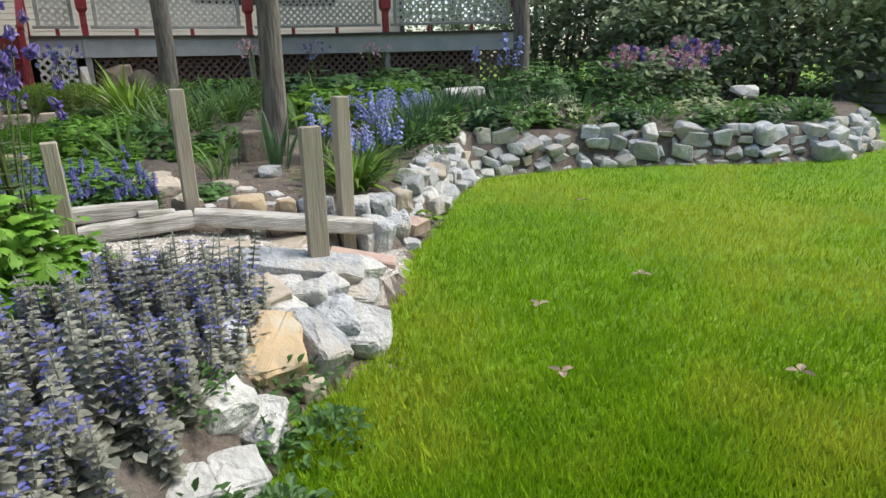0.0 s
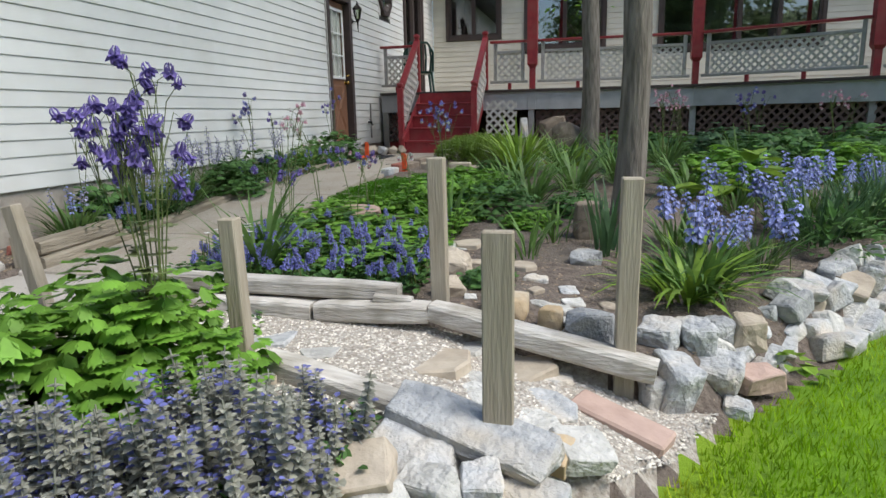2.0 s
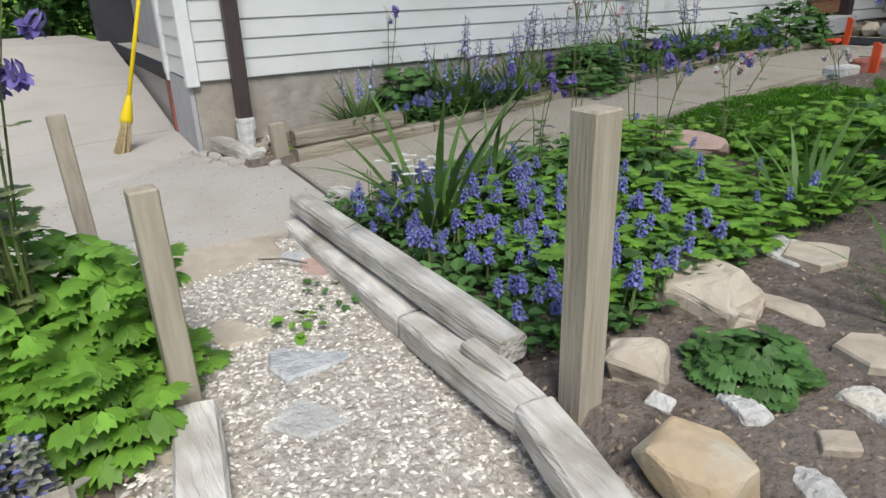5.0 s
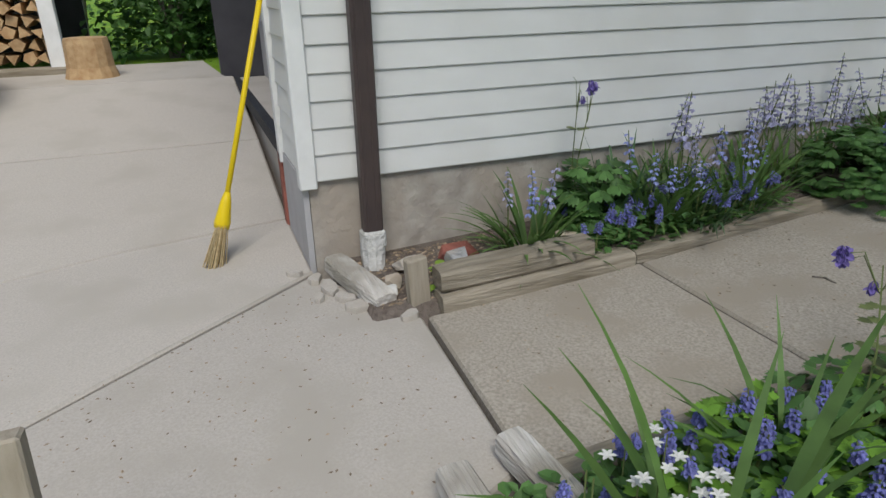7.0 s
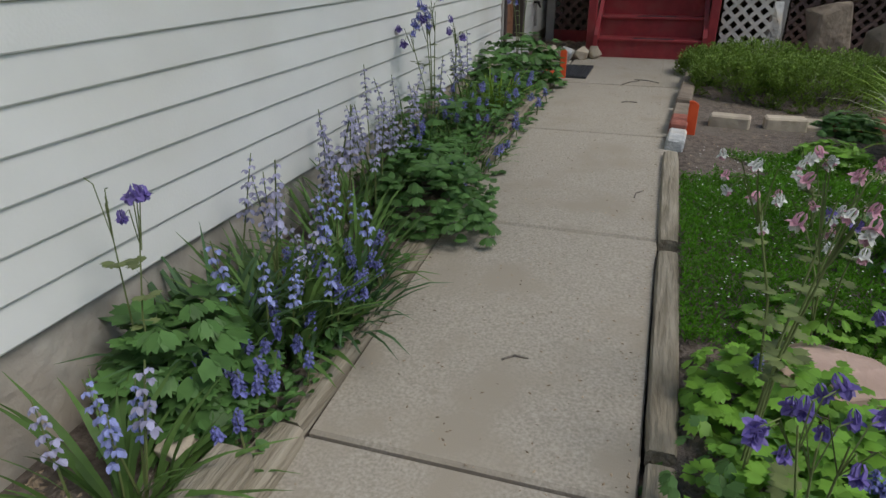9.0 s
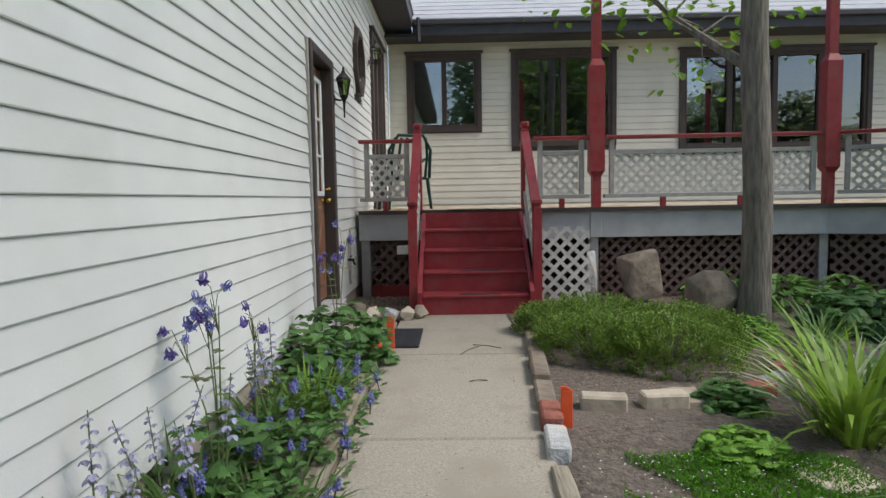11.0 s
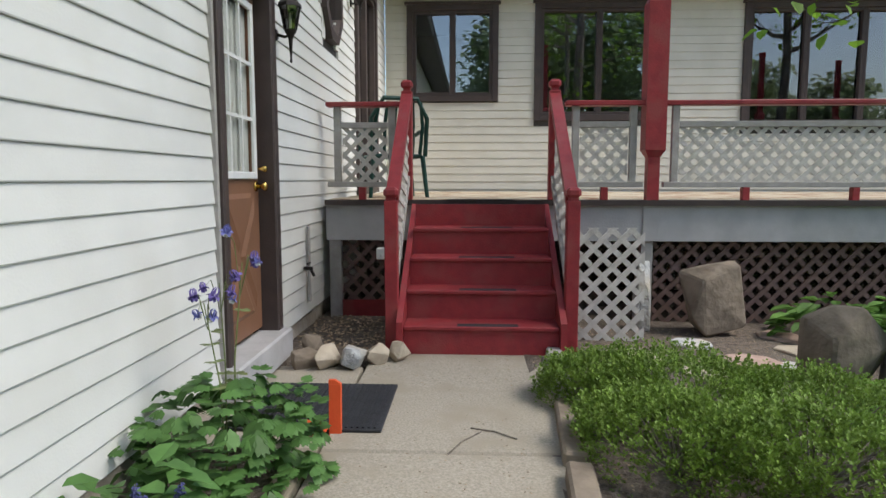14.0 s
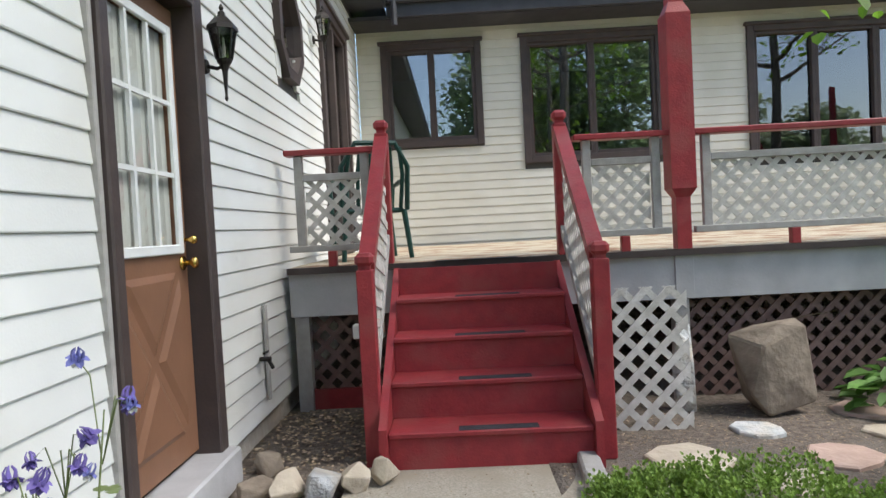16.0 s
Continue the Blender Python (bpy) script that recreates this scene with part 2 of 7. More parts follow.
class M:
    """Gathers corners and faces of one mesh."""

    def __init__(self):
        self.v, self.f, self.k = [], [], []

    def add(self, vs, fs, k=0):
        o = len(self.v)
        self.v += [tuple(p) for p in vs]
        self.f += [tuple(i + o for i in q) for q in fs]
        self.k += [k] * len(fs)
        return self

    def box(self, x0, y0, z0, x1, y1, z1, m=None, bev=0.0, k=0):
        """A box, its edges taken off by bev."""
        if bev <= 0:
            vs = [Vector((x, y, z)) for x in (x0, x1) for y in (y0, y1) for z in (z0, z1)]
            fs = [(0, 1, 3, 2), (4, 6, 7, 5), (0, 4, 5, 1), (2, 3, 7, 6), (0, 2, 6, 4), (1, 5, 7, 3)]
        else:
            b = min(bev, abs(x1 - x0) * 0.45, abs(y1 - y0) * 0.45, abs(z1 - z0) * 0.45)
            vs, idx = [], {}
            for i, (x, sx) in enumerate(((x0, 1), (x1, -1))):
                for j, (y, sy) in enumerate(((y0, 1), (y1, -1))):
                    for l, (z, sz) in enumerate(((z0, 1), (z1, -1))):
                        for ax in range(3):
                            idx[i, j, l, ax] = len(vs)
                            o = [sx * b, sy * b, sz * b]
                            o[ax] = 0
                            vs.append(Vector((x + o[0], y + o[1], z + o[2])))
            fs = []
            for ax in range(3):
                o = [a for a in range(3) if a != ax]
                for s in (0, 1):
                    q = []
                    for p, r in ((0, 0), (1, 0), (1, 1), (0, 1)):
                        c = [0, 0, 0]
                        c[ax], c[o[0]], c[o[1]] = s, p, r
                        q.append(idx[c[0], c[1], c[2], ax])
                    fs.append(tuple(q))
            for ax in range(3):
                o = [a for a in range(3) if a != ax]
                for p in (0, 1):
                    for r in (0, 1):
                        q = []
                        for s, a in ((0, o[0]), (1, o[0]), (1, o[1]), (0, o[1])):
                            c = [0, 0, 0]
                            c[ax], c[o[0]], c[o[1]] = s, p, r
                            q.append(idx[c[0], c[1], c[2], a])
                        fs.append(tuple(q))
            for i in (0, 1):
                for j in (0, 1):
                    for l in (0, 1):
                        fs.append(tuple(idx[i, j, l, a] for a in range(3)))
        if m is not None:
            vs = [m @ p for p in vs]
        return self.add(vs, fs, k)

    def tube(self, pts, radii, n=8, k=0, cap=True):
        """A round rod along pts."""
        pts = [Vector(p) for p in pts]
        if not hasattr(radii, "__len__"):
            radii = [radii] * len(pts)
        vs, fs = [], []
        for i, p in enumerate(pts):
            d = (pts[min(i + 1, len(pts) - 1)] - pts[max(i - 1, 0)]).normalized()
            u = d.cross(Vector((0.0, 1.0, 0.02)) if abs(d.y) < 0.9 else Vector((1, 0, 0))).normalized()
            w = d.cross(u)
            for j in range(n):
                a = 2 * math.pi * j / n
                vs.append(p + radii[i] * (math.cos(a) * u + math.sin(a) * w))
        for i in range(len(pts) - 1):
            for j in range(n):
                fs.append((i * n + j, i * n + (j + 1) % n, (i + 1) * n + (j + 1) % n, (i + 1) * n + j))
        if cap:
            fs.append(tuple(range(n))[::-1])
            fs.append(tuple(range((len(pts) - 1) * n, len(pts) * n)))
        return self.add(vs, fs, k)

    def strap(self, base, ang, length, width, lean, droop, n=4, k=0):
        """A long leaf that rises from base, leans out to ang and droops."""
        c, s = math.cos(ang), math.sin(ang)
        vs, fs = [], []
        x, z, th = 0.0, 0.0, lean
        st = length / n
        for i in range(n + 1):
            t = i / n
            w = width * (0.55 + 0.9 * t if t < 0.5 else 2.0 * (1 - t) + 0.04)
            for q in (-1, 1):
                vs.append((base[0] + c * x - s * q * w / 2, base[1] + s * x + c * q * w / 2, base[2] + z))
            x += math.sin(th) * st
            z += math.cos(th) * st
            th += droop / n
        for i in range(n):
            fs.append((2 * i, 2 * i + 1, 2 * i + 3, 2 * i + 2))
        return self.add(vs, fs, k)

    def leaf(self, p, d, size, width=0.6, k=0, cup=0.15):
        """A pointed leaf of six corners at p, growing along d."""
        d = Vector(d).normalized()
        side = d.cross(Vector((0, 0, 1)))
        side = side.normalized() if side.length > 0.05 else Vector((1, 0, 0))
        up = side.cross(d)
        p = Vector(p)
        w = size * width / 2
        vs = [p, p + d * size * 0.35 + side * w + up * size * cup, p + d * size * 0.75 + side * w * 0.75 + up * size * cup * 0.7, p + d * size,
              p + d * size * 0.75 - side * w * 0.75 + up * size * cup * 0.7, p + d * size * 0.35 - side * w + up * size * cup]
        return self.add(vs, [(0, 1, 2, 3), (0, 3, 4, 5)], k)

    def lathe(self, prof, n=12, c=(0, 0, 0), k=0):
        vs, fs = [], []
        for r, z in prof:
            for j in range(n):
                a = 2 * math.pi * j / n
                vs.append((c[0] + r * math.cos(a), c[1] + r * math.sin(a), c[2] + z))
        for i in range(len(prof) - 1):
            for j in range(n):
                fs.append((i * n + j, i * n + (j + 1) % n, (i + 1) * n + (j + 1) % n, (i + 1) * n + j))
        fs.append(tuple(range(n))[::-1])
        fs.append(tuple(range((len(prof) - 1) * n, len(prof) * n)))
        return self.add(vs, fs, k)

    def data(self, name, mats, smooth=False):
        me = bpy.data.meshes.new(name)
        me.from_pydata(self.v, [], self.f)
        mats = mats if isinstance(mats, (list, tuple)) else [mats]
        for m in mats:
            me.materials.append(m)
        if len(mats) > 1:
            me.polygons.foreach_set("material_index", self.k)
        if smooth:
            me.polygons.foreach_set("use_smooth", [True] * len(self.f))
        me.update()
        return me


def fix_normals(me):
    bm = bmesh.new()
    bm.from_mesh(me)
    bmesh.ops.recalc_face_normals(bm, faces=bm.faces)
    bm.to_mesh(me)
    bm.free()
    return me


def part(name, m, material, parent, label="", smooth=False, at=None):
    """One mesh object under a thing or a part."""
    me = m if isinstance(m, bpy.types.Mesh) else m.data(name, material, smooth)
    ob = new(name, me)
    ob.parent = parent
    if at is not None:
        ob.matrix_basis = at
    return tagged(ob, label)


def thing(name, label, category, at=None, group="", kind="", m=None, material=None, smooth=False):
    """A top-level thing: an Empty at its base, or one mesh."""
    ob = new(name, m.data(name, material, smooth) if m else None)
    ob.matrix_basis = at if at is not None else Matrix()
    return tagged(ob, label, category, group, kind)


def clamp(v, a=0.0, b=1.0):
    return max(a, min(b, v))


def sstep(v):
    v = clamp(v)
    return v * v * (3 - 2 * v)


def interp(v, xs, ys):
    return float(np.interp(v, xs, ys))


# ---- lie of the land ----
LAWN_Z = -0.45
EDGE_X = [-4, -1.5, 0.3, 0.89, 1.14, 1.48, 1.88, 2.06, 2.38, 2.9, 3.42, 4.18, 5.5, 6.4, 7.3, 8.4, 9.7, 12, 16]
EDGE_Y = [0.9, 1.3, 1.75, 2.45, 2.9, 3.16, 3.78, 4.0, 4.58, 5.18, 5.92, 6.67, 6.53, 6.1, 5.63, 5.25, 5.6, 7.0, 10.0]


def edge_y(x):
    return interp(x, EDGE_X, EDGE_Y)


def walk_z(y):
    return interp(y, [4.9, 5.9, 7.45, 9.0, 12.2], [-0.03, 0.02, 0.15, 0.235, 0.262])


def drive_z(x):
    return -0.03 + 0.145 * clamp(-2.65 - x, 0, 3.3)


def in_ramp(x, y):
    return -0.58 < x < 2.35 and y > edge_y(x) + 0.03 and 3.72 + 0.02 * x < y < interp(x, [-0.6, 1.03, 2.0], [4.7, 4.68, 4.5])


def land(x, y):
    """Height of the ground."""
    n = 0.02 * noise.noise((x * 1.3, y * 1.3, 0.3))
    if x < -0.58 and y < 4.7:
        return drive_z(x) - 0.14 if x > -6.5 else drive_z(x) - 0.05 + n
    if x < -2.25:
        return 0.0 if y < 18 else 0.3
    if x < -0.55 and y < 12.3:
        return walk_z(y) + (0.03 if x < -1.64 and not 10.6 < y < 11.95 else -0.1)
    ey = edge_y(x)
    slope = 0.75 if 0.9 < x < 3.9 else 0.35
    d = (y - ey) * (0.6 if 0.9 < x < 3.9 else 0.95)
    if y > 30:
        return LAWN_Z + n
    if d <= 0:
        return LAWN_Z + 0.4 * n
    if in_ramp(x, y):
        return interp(x, [-0.5, 1.0, 1.6, 2.1], [-0.06, -0.14, -0.25, -0.4]) + n * 0.5
    w = interp(y, [5, 11], [4.2, 13])
    a = clamp((x + 0.6) / w)
    top = (1 - a) * walk_z(y) + a * -0.08
    if y < 3.8:
        top = interp(x, [-1, 0.5, 1.2, 1.7], [-0.06, -0.17, -0.22, -0.33])
    elif y < 7 and 0.9 < x < 4:
        top = min(top, interp(x, [1.0, 2.0, 2.7], [-0.04, -0.19, -0.26]) + 0.11 * max(0, y - 4.7))
    return LAWN_Z + (top - LAWN_Z) * sstep(d / 0.3) + n
# ---- ground ----
def axis(lo, hi, step, far):
    a = list(np.arange(lo, hi + step / 2, step))
    g, left, right = step, [], []
    p, q = lo, hi
    while q < far:
        g *= 1.35
        p, q = p - g, q + g
        left.append(p)
        right.append(q)
    return left[::-1] + a + right


gx, gy = axis(-3.0, 10.0, 0.085, 400), axis(0.4, 14.0, 0.085, 400)
g = M()
g.v = [(x, y, land(x, y)) for y in gy for x in gx]
nx = len(gx)
for j in range(len(gy) - 1):
    for i in range(nx - 1):
        x, y = (gx[i] + gx[i + 1]) / 2, (gy[j] + gy[j + 1]) / 2
        g.f.append((j * nx + i, j * nx + i + 1, (j + 1) * nx + i + 1, (j + 1) * nx + i))
        wob = 0.05 * noise.noise((x * 3, y * 3, 5))
        if in_ramp(x, y):
            g.k.append(2)
        elif y > edge_y(x) - 0.04 + wob and -2.3 < x < 14 and y < 18 or (-6 < x < -0.4 and y < 4.7):
            g.k.append(1)
        else:
            g.k.append(0)
thing("ground", "bright green mown lawn with dark garden soil and pale gravel", "ground", kind="structure", m=g, material=[LAWN, SOIL, GRAVEL], smooth=True)


def blades(name, n, region, h, label):
    """Grass blades, thinner with distance from the walk."""
    vs = np.zeros((n, 3, 3))
    got = 0
    r = np.random.RandomState(3)
    while got < n:
        x, y = region(r)
        if x is None:
            continue
        a, hh, w = r.uniform(0, 6.28), h * r.uniform(0.55, 1.2), r.uniform(0.003, 0.006)
        le = r.uniform(0.1, 0.7) * hh
        b = r.uniform(0, 6.28)
        z = land(x, y) - 0.005
        vs[got] = [(x - w * math.cos(a), y - w * math.sin(a), z), (x + w * math.cos(a), y + w * math.sin(a), z), (x + le * math.cos(b), y + le * math.sin(b), z + hh)]
        got += 1
    me = bpy.data.meshes.new(name)
    me.from_pydata(vs.reshape(-1, 3).tolist(), [], np.arange(3 * n).reshape(n, 3).tolist())
    me.materials.append(BLADE)
    ob = new(name, me)
    return tagged(ob, label, "grass", kind="stuff")


def lawn_region(r):
    t = r.uniform() ** 1.7
    ang = r.uniform(-0.75, 1.9)
    d = 0.4 + 9.5 * t
    x, y = 1.5 + d * math.sin(ang), 1.0 + d * math.cos(ang)
    if y > edge_y(x) - 0.03 - 0.1 * r.uniform() ** 2 or x < 0.2:
        return None, None
    return x, y


blades("lawn_grass", 170000, lawn_region, 0.055, "bright green mown lawn grass with uneven tips")


def slab(parent, pts, zf, thick=0.12, bev=0.012, material=None):
    """A concrete slab with a chamfered rim."""
    cx, cy = sum(p[0] for p in pts) / len(pts), sum(p[1] for p in pts) / len(pts)
    m = M()
    rings = []
    for ins, dz in ((bev, 0.0), (0.0, -bev), (0.0, -thick)):
        ring = []
        for x, y in pts:
            d = math.hypot(cx - x, cy - y)
            ring.append((x + (cx - x) / d * ins, y + (cy - y) / d * ins, zf(x, y) + dz))
        rings.append(ring)
    n = len(pts)
    vs = sum(rings, [])
    fs = [tuple(range(n))]
    for r in range(2):
        fs += [(r * n + i, r * n + (i + 1) % n, (r + 1) * n + (i + 1) % n, (r + 1) * n + i) for i in range(n)]
    m.add(vs, fs)
    return part("concrete_slab", fix_normals(m.data("concrete_slab", material or CONC)), None, parent)


walkway = thing("pavement_walk", "worn grey concrete garden walk with open joints", "walkway", kind="structure")
JY = [4.93, 5.97, 7.44, 8.95, 10.62, 12.3]
right = lambda y: interp(y, [4.9, 8.0, 12.3], [-0.64, -0.62, -0.38])
for a, b in zip(JY, JY[1:]):
    slab(walkway, [(-1.58, a + 0.008), (right(a), a + 0.008 - (0.05 if a == JY[0] else 0)), (right(b), b - 0.008), (-1.58, b - 0.008)], lambda x, y: walk_z(y), material=CONCW)
slab(walkway, [(-2.21, 10.64), (-1.6, 10.64), (-1.6, 11.9), (-2.21, 11.9)], lambda x, y: walk_z(y) - 0.004, material=CONCW)
drive = thing("pavement_drive", "pale grey concrete driveway slabs with cracked joints", "driveway", kind="structure")
dz = lambda x, y: drive_z(x)
slab(drive, [(-0.56, -4), (-0.56, 3.5), (-0.54, 4.1), (-0.53, 4.6), (-0.66, 4.87), (-1.58, 4.915), (-2.17, 4.6), (-1.31, 3.45), (-1.31, -4)], dz)
slab(drive, [(-1.345, -4), (-1.345, 3.44), (-2.215, 4.59), (-2.9, 4.585), (-2.78, 3.75), (-2.64, 3.2), (-2.64, -4)], dz)
slab(drive, [(-2.66, -4), (-2.66, 3.2), (-2.8, 3.75), (-2.92, 4.585), (-4.2, 4.6), (-4.2, -4)], dz)
slab(drive, [(-4.22, -4), (-4.22, 4.6), (-5.95, 4.6), (-5.95, -4)], dz)
slab(drive, [(-5.97, -4), (-5.97, 4.53), (-7.6, 4.4), (-7.6, -4)], dz)

# ---- house: wing along the walk, and the main house behind the deck ----
EXPO = 0.1172


def siding(name, label, run, z0, z1, holes, material, frame_m, expo=EXPO):
    """Lapped siding on a wall: run metres long, with holes (a, b, z0, z1) left open; frame_m maps (along, out, up) to the world."""
    wall = thing(name, label, "wall", kind="structure", at=frame_m)
    back = M()
    us = sorted({0, run, *[h[0] for h in holes], *[h[1] for h in holes]})
    zs = sorted({z0, z1, *[h[2] for h in holes], *[h[3] for h in holes]})
    for a, b in zip(us, us[1:]):
        for c, d in zip(zs, zs[1:]):
            if not any(h[0] <= a and b <= h[1] and h[2] <= c and d <= h[3] for h in holes):
                back.box(a, -0.16, c, b, -0.012, d)
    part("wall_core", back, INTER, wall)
    z = z0
    while z < z1 - 0.01:
        t = min(z + expo, z1)
        segs = [(0, run)]
        for h in holes:
            if h[2] < t - 0.02 and h[3] > z + 0.02:
                nxt = []
                for a, b in segs:
                    if h[1] <= a or h[0] >= b:
                        nxt.append((a, b))
                    else:
                        nxt += [s for s in ((a, h[0]), (h[1], b)) if s[1] - s[0] > 0.02]
                segs = nxt
        for a, b in segs:
            m = M()
            vs = []
            for u in (a, b):
                vs += [(u, -0.012, z), (u, 0.01, z), (u, 0.0125, z + 0.005), (u, 0.002, t - 0.002), (u, -0.012, t)]
            m.add(vs, [(0, 1, 6, 5), (1, 2, 7, 6), (2, 3, 8, 7), (3, 4, 9, 8), (0, 4, 3, 2, 1), (5, 6, 7, 8, 9)])
            part("siding_board", m, material, wall)
        z += expo
    return wall


def rows(cols):
    """A matrix from the world directions of along, out, up and the origin."""
    a, o, u, p = (Vector(c) for c in cols)
    return Matrix(((a.x, o.x, u.x, p.x), (a.y, o.y, u.y, p.y), (a.z, o.z, u.z, p.z), (0, 0, 0, 1)))


EAST = rows(((0, 1, 0), (1, 0, 0), (0, 0, 1), (-2.22, 4.62, 0)))
DOOR = (6.5, 7.46, 0.42, 2.74)
OCT = (8.95, 9.6, 2.72, 3.5)
SLID = (10.5, 12.0, 1.3, 3.85)
siding("wall_east", "white vinyl lapped siding of the long house wing", 13.0, 0.4, 4.35, [DOOR, OCT, SLID], SIDING, EAST)
BACK = rows(((1, 0, 0), (0, -1, 0), (0, 0, 1), (-2.2, 17.6, 0)))
W1, W2, W3 = (0.32, 1.67, 2.62, 4.02), (2.2, 4.08, 2.33, 4.03), (5.2, 8.6, 2.2, 4.0)
siding("wall_north", "cream lapped siding of the main house behind the deck", 10.4, 1.2, 4.2, [W1, W2, W3], SIDING2, BACK)
FRONT = rows(((-1, 0, 0), (0, -1, 0), (0, 0, 1), (-2.25, 4.6, 0)))
GAR = (0.57, 3.85, 0.42, 2.9)
siding("wall_south", "white lapped siding on the garage front", 4.6, 0.42, 4.35, [GAR], SIDING, FRONT)

m = M()
m.box(-2.265, 4.57, 0.37, -2.19, 4.648, 4.35, bev=0.006)
thing("corner_trim", "white vinyl corner post at the garage corner", "trim", kind="structure", m=m, material=WHITE)
m = M().box(-2.5, 4.615, -0.3, -2.235, 17.6, 0.4)
thing("foundation", "rough stuccoed house foundation", "foundation", kind="structure", m=m, material=STUCCO)
m = M().box(-2.85, 4.585, -0.3, -2.238, 4.612, 0.41)
thing("foundation_front", "pale painted foundation face below the garage siding", "foundation", kind="structure", m=m, material=GREYBEAM)
m = M()
m.box(-2.9, 4.57, -0.1, -2.83, 4.6, 0.4)
thing("garage_edge_board", "rusty brown board at the garage opening", "board", m=m, material=BRICK)

garage = thing("garage_door_opening", "open garage with grey frame, closed in shade", "garage", kind="structure")
m = M()
m.box(-6.22, 4.5, 0.3, -6.08, 5.0, 2.95)
part("door_jamb", m, DARK, garage)
m = M()
m.box(-2.88, 4.57, 0.36, -2.8, 4.72, 2.95)
part("door_jamb", m, WHITE, garage)
part("garage_floor", M().box(-6.1, 4.64, -0.3, -2.86, 12, 0.415), CONC, garage)
m = M().box(-6.1, 4.6, 0.33, -2.85, 4.66, 0.42)
part("threshold", m, RUBBER, garage)
m = M().box(-6.1, 4.9, 0.42, -2.85, 4.96, 2.9)
for i in range(1, 5):
    m.box(-6.1, 4.885, 0.42 + 0.5 * i, -2.85, 4.9, 0.44 + 0.5 * i)
part("door_panel", m, GREYBEAM, garage)
m = M().box(-12, 17.8, 0, -2.4, 17.9, 4.35).box(-6.9, 4.7, 0.3, -6.8, 17.8, 4.35)
thing("wall_west", "plain outer walls of the wing", "wall", kind="structure", m=m, material=SIDING)


def window(name, label, fm, h, mull, deep=0.1, trimw=0.09, sill=True, lites=None, tmat=BROWN, proud=0.05):
    """A window in a hole of a sided wall: trim, sashes with panes, a curtain behind."""
    a, b, z0, z1 = h
    w = thing(name, label, "window", kind="structure", at=fm)
    m = M()
    for q in ((a, z0, a + trimw, z1), (b - trimw, z0, b, z1), (a + trimw, z1 - trimw, b - trimw, z1), (a + trimw, z0, b - trimw, z0 + trimw)):
        m.box(q[0], -deep, q[1], q[2], proud, q[3], bev=0.006)
    if sill:
        m.box(a - 0.03, -deep, z1 - 0.012, b + 0.03, proud + 0.03, z1 + 0.03, bev=0.005)
    part("window_frame", m, tmat, w)
    n = mull
    pw = (b - a - 2 * trimw) / n
    for i in range(n):
        x0 = a + trimw + i * pw
        s = M()
        t = 0.045
        for q in ((x0, z0 + trimw, x0 + t, z1 - trimw), (x0 + pw - t, z0 + trimw, x0 + pw, z1 - trimw), (x0 + t, z0 + trimw, x0 + pw - t, z0 + trimw + t), (x0 + t, z1 - trimw - t, x0 + pw - t, z1 - trimw)):
            s.box(q[0], -deep + 0.02, q[1], q[2], 0.02, q[3], bev=0.004)
        sash = part("sash", s, tmat, w)
        p = M().box(x0 + t, -0.045, z0 + trimw + t, x0 + pw - t, -0.04, z1 - trimw - t)
        ob = part("pane", p, GLASS, sash)
        ob.visible_shadow = False
    return w


window("window_1", "brown-framed double casement window with dark glass", BACK, W1, 2)
window("window_2", "large brown-framed double casement window with dark glass", BACK, W2, 2)
window("window_3", "wide grey-framed bank of deck windows", BACK, W3, 4)
window("window_4", "brown-framed sliding glass door onto the deck", EAST, SLID, 2)
# room behind the glass, its dimness put into the wall colour
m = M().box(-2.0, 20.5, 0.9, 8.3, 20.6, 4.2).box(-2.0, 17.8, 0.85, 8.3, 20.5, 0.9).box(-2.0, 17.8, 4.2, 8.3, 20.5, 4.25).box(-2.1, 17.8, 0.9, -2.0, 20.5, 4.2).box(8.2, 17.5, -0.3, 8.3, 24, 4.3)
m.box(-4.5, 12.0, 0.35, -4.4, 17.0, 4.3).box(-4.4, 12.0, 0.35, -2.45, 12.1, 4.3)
thing("room_shell", "interior walls behind the windows, room shade put into their colour", "wall", kind="structure", m=m, material=INTER)

# octagonal window
octw = thing("window_5", "small octagonal window with brown frame", "window", kind="structure", at=EAST)
m = M()
oc, oz = 9.275, 3.11
for i in range(8):
    a0, a1 = (math.pi / 8 + i * math.pi / 4), (math.pi / 8 + (i + 1) * math.pi / 4)
    vs = []
    for y in (-0.03, 0.06):
        for r in (0.33, 0.42):
            for a in (a0, a1):
                vs.append((oc + 0.9 * r * math.cos(a), y, oz + r * math.sin(a)))
    m.add(vs, [(0, 1, 3, 2), (4, 6, 7, 5), (0, 4, 5, 1), (2, 3, 7, 6), (0, 2, 6, 4), (1, 5, 7, 3)])
part("window_frame", m, BROWN, octw)
m = M().add([(oc + 0.31 * math.cos(math.pi / 8 + i * math.pi / 4), 0.0, oz + 0.335 * math.sin(math.pi / 8 + i * math.pi / 4)) for i in range(8)], [tuple(range(8))])
part("pane", m, GLASS, octw).visible_shadow = False
m = M()
for c in ((8.93, 2.7, 9.05, 2.95), (9.5, 2.7, 9.62, 2.95), (8.93, 3.3, 9.05, 3.52), (9.5, 3.3, 9.62, 3.52)):
    m.box(c[0], -0.02, c[1], c[2], 0.012, c[3])
part("corner_infill", m, SIDING, octw)

